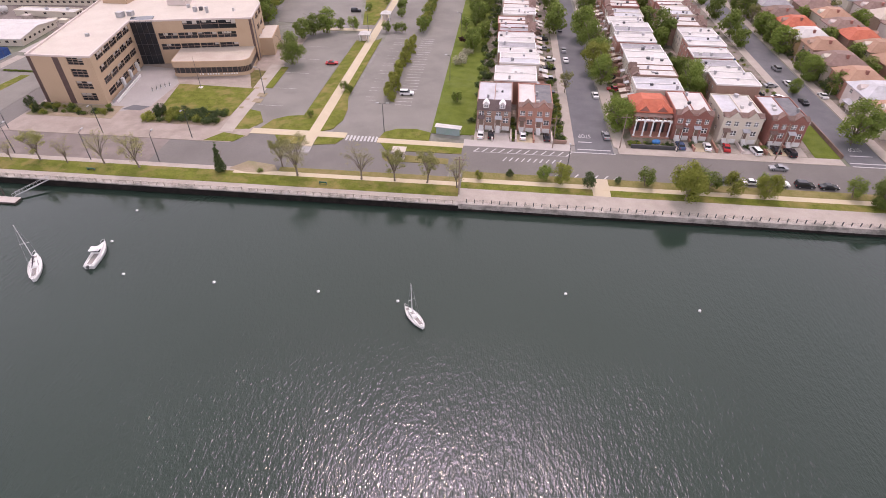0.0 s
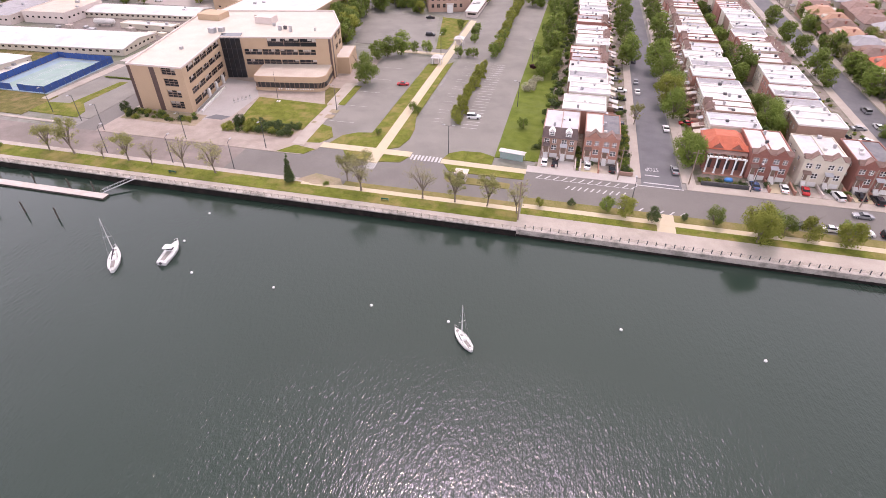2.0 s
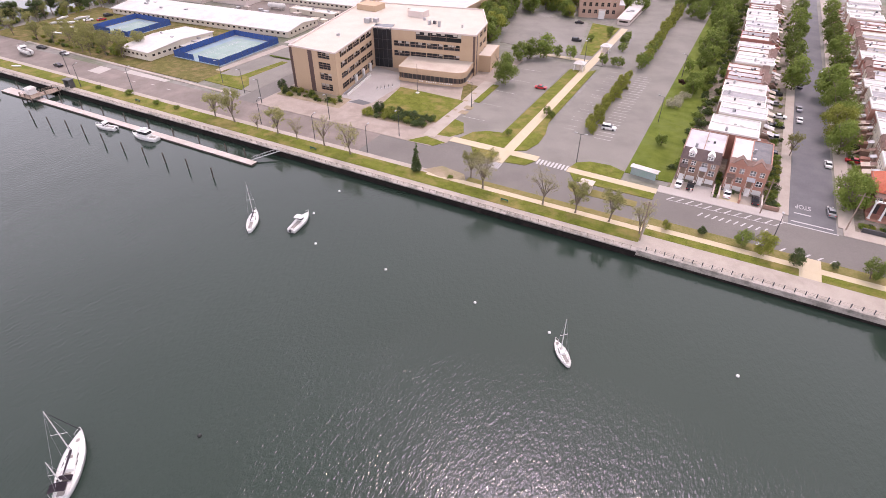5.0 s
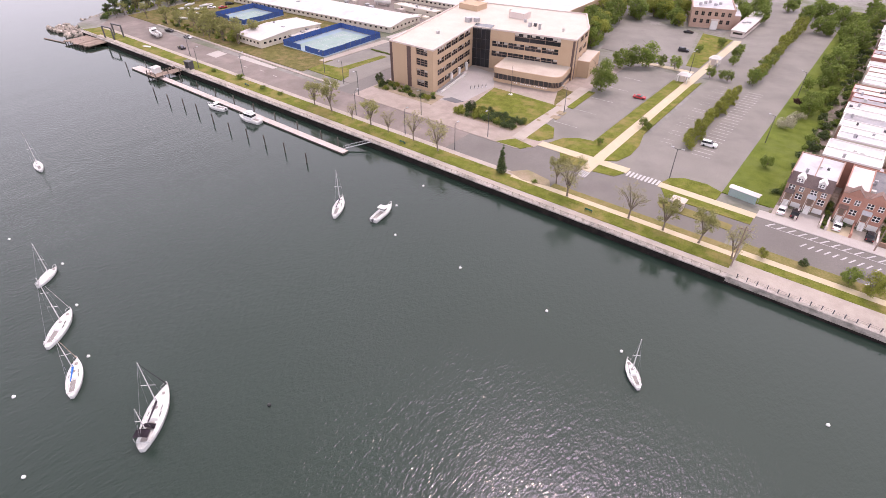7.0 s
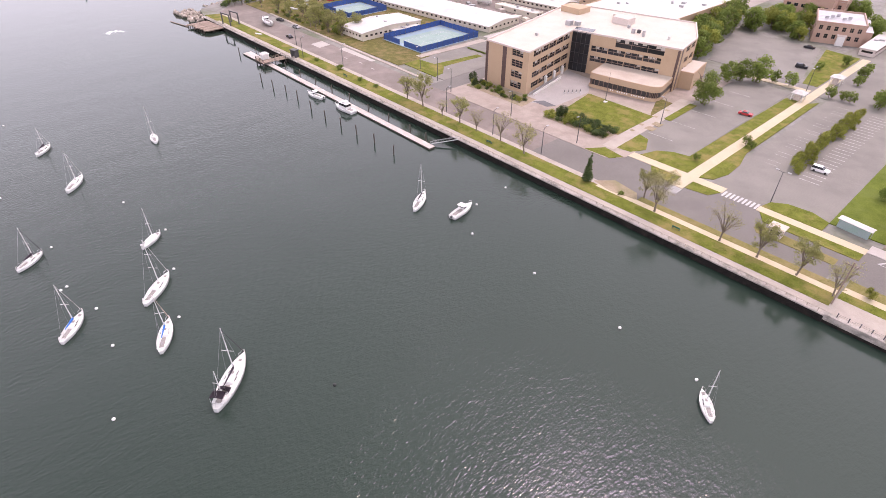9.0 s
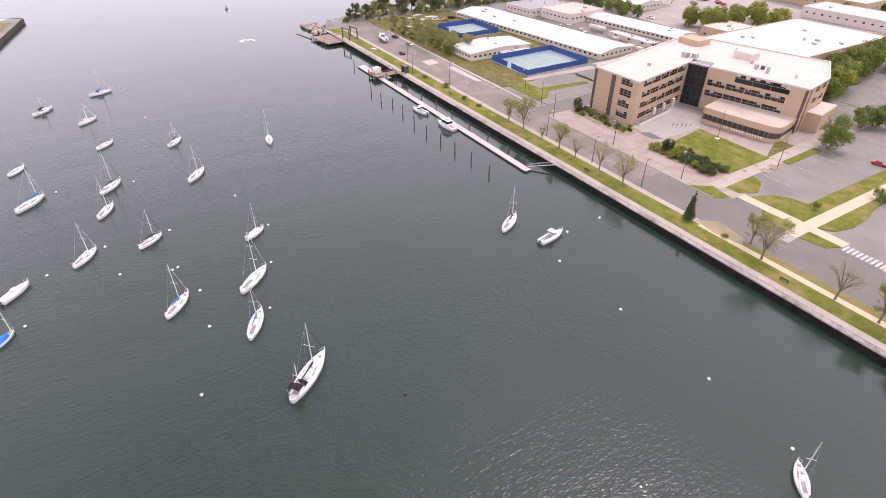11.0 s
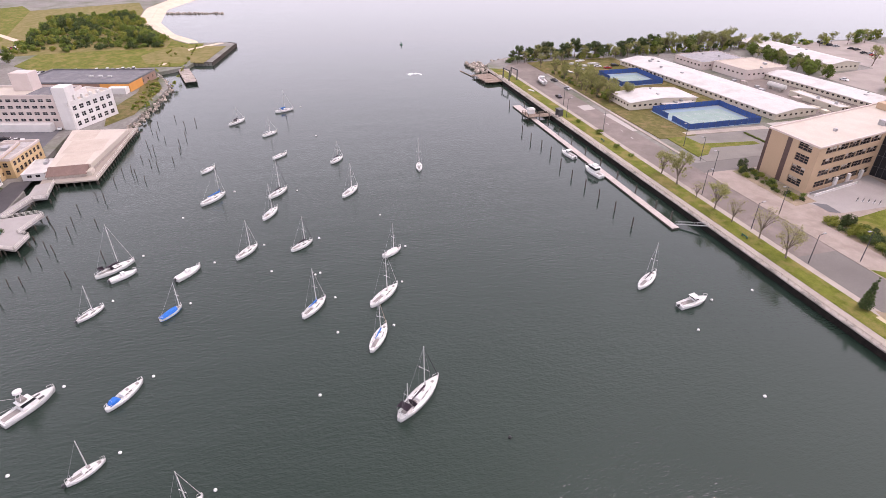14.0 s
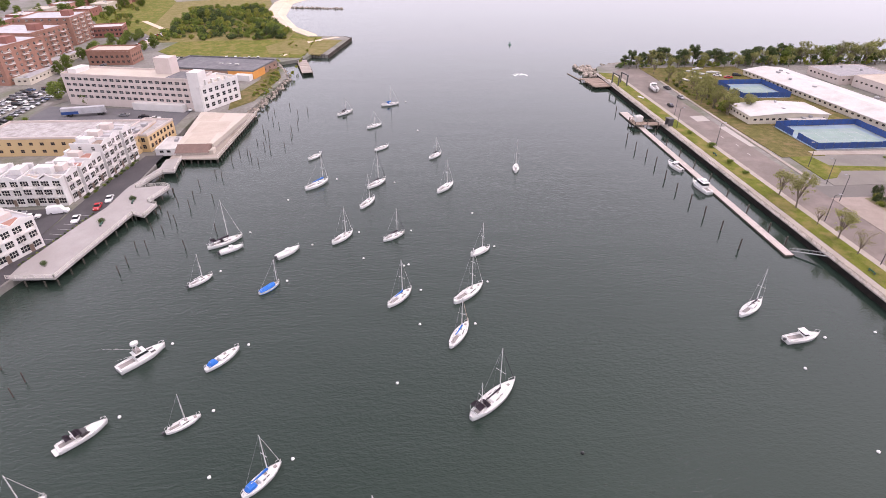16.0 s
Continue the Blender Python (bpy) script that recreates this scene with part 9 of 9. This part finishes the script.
def slab_building(name, ax, ay, bx, by, depth, top, wall, roof, label, floors, per_floor, first, storey, win, frame_mat="rail_white", parapet="", cols=2, extra=None, base=2.0):
    """A building whose long front runs from a to b; windows in regular rows on the front and both ends."""
    b = thing(name, 0, 0, 0, 0, label, "building")
    a2, b2 = Vector((ax, ay)), Vector((bx, by))
    u = (b2 - a2).normalized()
    inn = Vector((-u.y, u.x))
    pts = [a2, b2, b2 + inn * depth, a2 + inn * depth]
    L = (b2 - a2).length
    bm = B()
    for i in range(4):
        p, q = pts[i], pts[(i + 1) % 4]
        length = (q - p).length
        m = max(1, round(per_floor * length / L))
        holes = [h for k in range(floors) for h in row_of(0.8, length - 0.8, m, win[0], first + storey * k, first + storey * k + win[1])] if faces_bay(b, p.x, p.y, q.x, q.y) else []
        facade(bm, p.x, p.y, q.x, q.y, base - 0.3, top, holes, 0.22)
        windows(b, p.x, p.y, q.x, q.y, holes, 0.2, cols, 2, 0.1, frame_mat)
    part("wall", bm, wall, b)
    part("roof", prism(B(), [tuple(p) for p in pts], top - 0.5, top - 0.3), roof, b)
    for i in range(4):
        p, q = pts[i], pts[(i + 1) % 4]
        d = (q - p).normalized()
        n = Vector((d.y, -d.x))
        ring = [p - d * 0.1 + n * 0.1, q + d * 0.1 + n * 0.1, q + d * 0.1 - n * 0.3, p - d * 0.1 - n * 0.3]
        part("parapet", prism(B(), [tuple(c) for c in ring], top - 0.35 + 0.003 * i, top + 0.45 + 0.003 * i), parapet or wall, b)
    return b, pts, u, inn


hosp, pts, u, inn = slab_building("white_office_building", -277.5, -162.0, -261.0, -95.0, 15.5, 16.4, "stucco_pink", "roof_cream", "long five-storey pale stucco building with rows of paired windows", 4, 20, 5.6, 2.75, (2.2, 1.2), "metal_grey")
tc = pts[0] + u * 44 + inn * 9
part("roof_tower", prism(B(), [tuple(tc + u * a + inn * b) for a, b in ((0, 0), (8, 0), (8, 6.5), (0, 6.5))], 16, 23.5), "stucco_pink", hosp)
part("roof_dark", prism(B(), [tuple(pts[0] + u * a + inn * b) for a, b in ((53, 1), (68.5, 1), (68.5, 14.5), (53, 14.5))], 16.1, 16.35), "roof_dark", hosp)
part("penthouse", prism(B(), [tuple(pts[0] + u * a + inn * b) for a, b in ((1.5, 3), (6, 3), (6, 12), (1.5, 12))], 16, 18.2), "stucco_white", hosp)
part("stair_tower", prism(B(), [tuple(pts[0] + u * a + inn * b) for a, b in ((66, -0.6), (71.5, -0.6), (71.5, 6), (66, 6))], 1.9, 19.8), "stucco_white", hosp)
part("annexe", prism(B(), [tuple(pts[0] + u * a + inn * b) for a, b in ((36, -3.2), (62, -3.2), (62, 0), (36, 0))], 1.9, 5.2), "stucco_white", hosp)
wing, wp, wu, wi = slab_building("terraced_wing", -259.5, -93.2, -280.5, -81.2, 14, 13.2, "stucco_white", "roof_cream", "white stucco wing with large arched openings facing the water", 3, 6, 3.2, 3.3, (2.2, 1.9), "stucco_white")
part("upper_storey", prism(B(), [tuple(wp[0] + wu * a + wi * b) for a, b in ((0.3, 5), (16, 5), (16, 13.5), (0.3, 13.5))], 13, 15.6), "stucco_white", wing)
for a, z in ((0.4, 17.2), (4.2, 15.0), (8.2, 14.6), (12.2, 14.2), (16.4, 14.0)):
    part("pinnacle", prism(B(), [tuple(wp[0] + wu * (a + p) + wi * q) for p, q in ((0, -0.2), (1.3, -0.2), (1.3, 0.9), (0, 0.9))], 13.0, z + 0.8), "stucco_white", wing)
yel, yp, yu, yi = slab_building("yellow_building", -208.5, -160.0, -206.5, -102.0, 20, 9.0, "stucco_yellow", "roof_mottled", "long low yellow building with flat pale roof", 2, 14, 3.2, 2.9, (1.5, 1.2), "frame_brown", "stucco_pink")
yel2, _, _, _ = slab_building("yellow_annexe", -209.0, -98.5, -228.5, -95.5, 12, 8.6, "stucco_yellow", "roof_mottled", "yellow stucco annexe with arched windows and rooftop plant", 2, 7, 3.2, 2.7, (1.5, 1.6), "frame_brown", "stucco_pink")
low_block(-219, -95.2, -205, -88.0, 4.3, 4.3, "stucco_white", "roof_white", "small white flat-roofed block by the boardwalk", 3, False)
for k in range(9):
    bm = B()
    box(bm, 0, 0, 0, TREE_RNG.uniform(1, 2.4), TREE_RNG.uniform(1, 2.2), TREE_RNG.uniform(0.7, 1.6))
    single("rooftop_unit", bm, "metal_grey", pose(-226 + TREE_RNG.uniform(0, 14), -110 + TREE_RNG.uniform(0, 9), 8.4), "grey rooftop air-conditioning unit", "roof unit", "rooftop units")
pav = thing("pier_building", 0, 0, 0, 0, "low pier building with broad tan flat roof over the water", "building")
PAV = [(-204.2, -87.6), (-204.2, -75.4), (-246.0, -70.4), (-250.0, -91.0)]
part("wall", prism(B(), PAV, 1.9, 3.2), "timber_grey", pav, "pale weathered boarding")
part("roof", prism(B(), [(-208.6, -87.9), (-208.6, -74.4), (-246.4, -69.8), (-250.4, -91.4)], 3.2, 4.85), "roof_cream", pav)
bm = B()
loft(bm, [[(-203.8, y, 3.1), (-208.7, y, 4.95), (-208.7, y, 3.1)] for y in (-87.9, -75.0)])
part("shingle_slope", bm, "shingle_brown", pav, "sloping brown shingle skirt")
for x0, y0, x1, y1 in ((-222, -86, -209.5, -76.2), (-236, -87.5, -222.5, -74), (-248, -89, -237, -80)):
    part("roof_sheet", box(B(), x0, y0, 4.84, x1, y1, 4.89 + 0.004 * (x0 % 3)), "roof_tan", pav)
part("ramp_box", box(B(), -208.4, -75.3, 1.9, -204.6, -73.6, 3.6), "roof_cream", pav)
part("deck_slab", prism(B(), [(-200.8, -89.0), (-200.4, -71.0), (-256.2, -68.4), (-257, -94)], 1.5, 2.0), "concrete_pale", pav)
for k in range(20):
    t = k / 19
    x, y = -200.8 - 55 * t, -71.2 + 2.5 * t
    part("pile", rod(B(), (x, y, -3), (x, y, 1.6), 0.25, n=6), "timber_wet", pav)
    part("railing_post", box(B(), x - 0.07, y - 0.07, 2.0, x + 0.07, y + 0.07, 3.1), "rail_white", pav)
for k in range(8):
    part("pile", rod(B(), (-201, -71.6 - 2.4 * k, -3), (-201, -71.6 - 2.4 * k, 1.6), 0.25, n=6), "timber_wet", pav)
for z in (2.5, 3.1):
    part("rail", rod(B(), (-200.8, -71.2, z), (-255.8, -68.7, z), 0.06, n=4), "rail_white", pav)

hall, hp, hu, hi = slab_building("school_hall", -82.3, 311.6, -63.0, 318.2, 27, 11.0, "brick_sand", "roof_silver", "three-storey sand brick hall by the parking lot", 2, 6, 4.2, 3.6, (1.5, 1.9), "frame_brown")
part("portico", prism(B(), [tuple(hp[0] + hu * a + hi * b) for a, b in ((10.2, -2.2), (13.4, -2.2), (13.4, 0), (10.2, 0))], 1.9, 6.2), "stucco_white", hall, "white entrance portico")
part("portico_roof", prism(B(), [tuple(hp[0] + hu * a + hi * b) for a, b in ((9.9, -2.5), (13.7, -2.5), (13.7, 0.1), (9.9, 0.1))], 6.2, 6.5), "stucco_pink", hall)
part("lower_wing", prism(B(), [tuple(hp[1] + hu * a + hi * b) for a, b in ((0, 2), (3.2, 2), (3.2, 27), (0, 27))], 1.9, 8.2), "brick_sand", hall)
part("wing_roof", prism(B(), [tuple(hp[1] + hu * a + hi * b) for a, b in ((0, 2), (3.4, 2), (3.4, 27), (0, 27))], 8.2, 8.4), "roof_silver", hall)
for k in range(5):
    part("roof_unit", prism(B(), [tuple(hp[0] + hu * (3 + 2.4 * k + a) + hi * (7 + 3 * (k % 3) + b)) for a, b in ((0, 0), (1.6, 0), (1.6, 1.6), (0, 1.6))], 11.2, 12.4), "metal_grey", hall)
slab_building("school_hall", -112.0, 352.0, -84.0, 356.0, 22, 12.5, "brick_sand", "roof_silver", "sand brick school hall behind the trees", 2, 8, 5.0, 3.6, (1.5, 1.9), "frame_brown")
ora, op, ou, oi = slab_building("orange_building", -334.0, -139.0, -319.5, -83.5, 30, 6.4, "brick_brown", "roof_dark", "low building with orange front and dark flat roof", 1, 9, 3.4, 2.5, (1.4, 1.2), "frame_brown", "roof_dark")
part("orange_front", prism(B(), [tuple(op[0] + ou * a + oi * b) for a, b in ((42, -0.08), (57.4, -0.08), (57.4, 0.02), (42, 0.02))], 1.95, 6.4), "orange_paint", ora, "orange painted front")
part("orange_side", prism(B(), [tuple(op[0] + ou * a + oi * b) for a, b in ((57.3, -0.08), (57.42, -0.08), (57.42, 14), (57.3, 14))], 1.95, 6.4), "orange_paint", ora)
part("white_bay", prism(B(), [tuple(op[0] + ou * a + oi * b) for a, b in ((48, -4.5), (57, -4.5), (57, 0), (48, 0))], 1.9, 5.0), "stucco_white", ora)
for k in range(3):
    part("skylight", prism(B(), [tuple(op[0] + ou * (30 + k * 5 + a) + oi * (12 + b)) for a, b in ((0, 0), (2.4, 0), (2.4, 1.2), (0, 1.2))], 6.8, 7.2), "roof_white", ora)
slab_building("red_low_building", -361.5, -192.0, -361.2, -165.8, 16, 10.4, "brick_russet", "roof_cream", "low red brick building with flat roof", 2, 8, 3.3, 3.0, (1.6, 1.3), "frame_brown")
slab_building("red_long_building", -453.0, -234.0, -458.5, -211.0, 18, 9.0, "brick_red", "roof_white", "low red brick building with flat white roof", 2, 8, 3.3, 3.0, (1.6, 1.3), "frame_brown")


def apartments(ax, ay, bx, by, depth, top, label):
    a, p, uu, ii = slab_building("apartment_building", ax, ay, bx, by, depth, top, "brick_russet", "roof_silver", label, 6, 7, 3.6, 2.95, (1.7, 1.4), "rail_white")
    L = math.hypot(bx - ax, by - ay)
    turn = math.degrees(math.atan2(uu.y, uu.x))
    for k in range(6):
        for s in (0.16, 0.5, 0.84):
            c = p[0] + uu * L * s
            balcony(a, (c.x, c.y), turn, 4.2, 3.2 + 2.95 * k, "rail_white", 1.5)
    part("bulkhead", prism(B(), [tuple(p[0] + uu * q + ii * w) for q, w in ((L * 0.4, 5), (L * 0.6, 5), (L * 0.6, 11), (L * 0.4, 11))], top - 0.4, top + 3.2), "brick_red", a)
    return a


APT = "six-storey red brick apartment building with white balconies"
apartments(-315.0, -212.0, -349.4, -206.4, 34, 21.2, APT)
apartments(-357.0, -218.5, -390.5, -214.0, 36, 21.2, APT)
apartments(-426.0, -230.0, -460.0, -232.0, 36, 20.0, APT)
for (ax, ay), (bx, by) in (((-316.0, -209.8), (-349.0, -204.2)), ((-358.0, -216.3), (-390.0, -211.8))):
    low_block(min(ax, bx), min(ay, by), max(ax, bx), max(ay, by) + 2.5, 5.4, 5.4, "stucco_cream", "roof_silver", "low shopfront row before the apartments", 8, False, "shop_row")

trailer = thing("box_trailer", -258.5, -146.5, 2.05, 100, "long blue and silver box trailer in the yard", "trailer")
part("box", box(B(), -9, -1.3, 1.1, 9, 1.3, 3.9), "roof_silver", trailer)
part("panel", box(B(), -9.02, -1.32, 1.1, -2, 1.32, 2.4), "fence_blue", trailer)
for x in (-7, -5.5, 6, 7.4):
    part("wheel", rod(B(), (x, -1.3, 0.5), (x, 1.3, 0.5), 0.5, n=10), "tyre", trailer)

for kind, x, y, turn in (("van_white", -158.2, -107.3, 100), ("white", -155.0, -113.5, 100), ("white", -152.5, -99.4, 12), ("white", -166.2, -95.6, 12), ("red", -160.6, -96.8, 12), ("silver", -157.6, -119.0, 100), ("white", -263, -100.0, 0), ("silver", -268, -97.0, 10), ("white", -250, -112, 100), ("black", -253, -118, 100), ("silver", -256, -128, 100)):
    park(kind, x, y, turn, 2.04)
for k in range(44):
    far_car(CAR_RNG.choice(("white", "black", "silver", "suv_silver", "suv_black", "blue", "suv_white")), -246 - (k % 15) * 4.4 + CAR_RNG.uniform(-0.4, 0.4), -178.5 - (k // 15) * 8.2, 82, 2.04)
for k in range(26):
    far_car(CAR_RNG.choice(("white", "black", "silver", "suv_silver", "red")), -318 - k * 6.4, -179.5 - 0.45 * min(k, 18) + (k > 18) * 0.4 * (k - 18), 4, 2.04)
for k in range(22):
    far_car(CAR_RNG.choice(("white", "white", "black", "silver", "suv_white")), -371 - 0.6 * k * 0.4, -92 - 2.9 * k, 10, 1.9)
# greenery on the south side
for x, y, s in ((-287, -172.7, 0.85), (-270, -113, 0.6), (-277, -154, 0.55), (-300, -176, 0.7), (-355, -201, 0.8), (-340, -199, 0.7), (-378, -204, 0.8), (-392, -203, 0.8), (-402, -206, 0.8), (-425, -206, 0.9), (-440, -200, 0.8), (-405, -176, 0.7), (-412, -172, 0.8)):
    plant("big", x, y, s, int(-x) % 2)
for x, y in ((-251.3, -168.5), (-253, -176), (-246, -172), (-212, -134)):
    plant("plum" if x > -220 else "bush", x, y, 1.2, 0)
begin_grove()
for k in range(680):
    x = -438 - TREE_RNG.uniform(0, 1) * 170
    lo = -86 - max(0, -x - 455) * 0.33
    deep = TREE_RNG.uniform(0, 100 - 0.2 * (-x - 440))
    tall = 0.95 + 0.6 * max(0.0, math.sin(x * 0.05) * math.sin(deep * 0.06 + 1.0))
    plant("bush" if k % 6 else "mid", x, lo - deep, tall * TREE_RNG.uniform(1.2, 2.0) if k % 6 else tall * TREE_RNG.uniform(0.7, 1.1), TREE_RNG.choice((0, 0, 1, 2)))
end_grove("dune_scrub", "dense green scrub covering the dunes", "shrubs")
for k in range(40):
    plant("bush", -320 - TREE_RNG.uniform(0, 120), -72 - TREE_RNG.uniform(0, 10) if k % 2 else -64, TREE_RNG.uniform(0.4, 0.9), 2)
begin_grove()
for k in range(70):
    t = TREE_RNG.random()
    plant("bush", -285 - 65 * t, -77.5 + TREE_RNG.uniform(-3.5, 3.5) + (4 if t < 0.8 else -2), TREE_RNG.uniform(0.35, 0.8), TREE_RNG.choice((0, 2)))
end_grove("bank_scrub", "low green scrub along the rubble bank", "shrubs")
begin_grove()
for k in range(34):
    t = TREE_RNG.random()
    plant("mid", -485 - 150 * t, -212 - 55 * t - TREE_RNG.uniform(0, 45), TREE_RNG.uniform(0.6, 1.1), k % 2)
for k in range(16):
    plant("mid", -398 - 4.0 * k, -194 - TREE_RNG.uniform(0, 6), TREE_RNG.uniform(0.7, 1.1), 0)
end_grove("park_trees", "young green trees scattered over the park", "trees")
begin_grove()
for k in range(60):
    plant("big", -450 - TREE_RNG.uniform(0, 200), -240 - TREE_RNG.uniform(0, 170), TREE_RNG.uniform(0.7, 1.2), k % 2)
end_grove("far_trees", "distant green trees among town blocks", "trees")
for k in range(16):
    x, y = -470 - (k % 7) * 34, -290 - (k // 7) * 38
    low_block(x - 11, y - 8, x + 11, y + 8, 8.5, 8.5, ("brick_red", "stucco_cream", "brick_rose")[k % 3], ("roof_white", "roof_cream", "roof_silver")[k % 3], "distant flat-roofed town building", 3, False, "town_building")

# stall lines and low planting along the residents' road
bm = B()
for k in range(6):
    x = -141 - 2.9 * k
    y = -102.2 - (x + 124) * 0.197
    prism(bm, [(x, y - 0.6), (x - 0.9, y - 5.0), (x - 0.78, y - 5.03), (x + 0.12, y - 0.63)], 1.9, 2.034)
structure("stall_lines", bm, "road_paint", "white painted parking stall lines", "road marking")
for k in range(20):
    x = -122 - 1.5 * k
    plant("bush", x - 6.0, -101.9 - (x + 122.6) * 0.197 + TREE_RNG.uniform(-0.15, 0.15), 0.3, k % 2)

# patterns that were only gathered into masses are taken away again
for pattern in [o for kind in PROTO.values() for o in kind if o.name not in PLANTED] + [c for kind, c in CARS.items() if kind not in PARKED]:
    for child in list(pattern.children_recursive) + [pattern]:
        bpy.data.objects.remove(child)
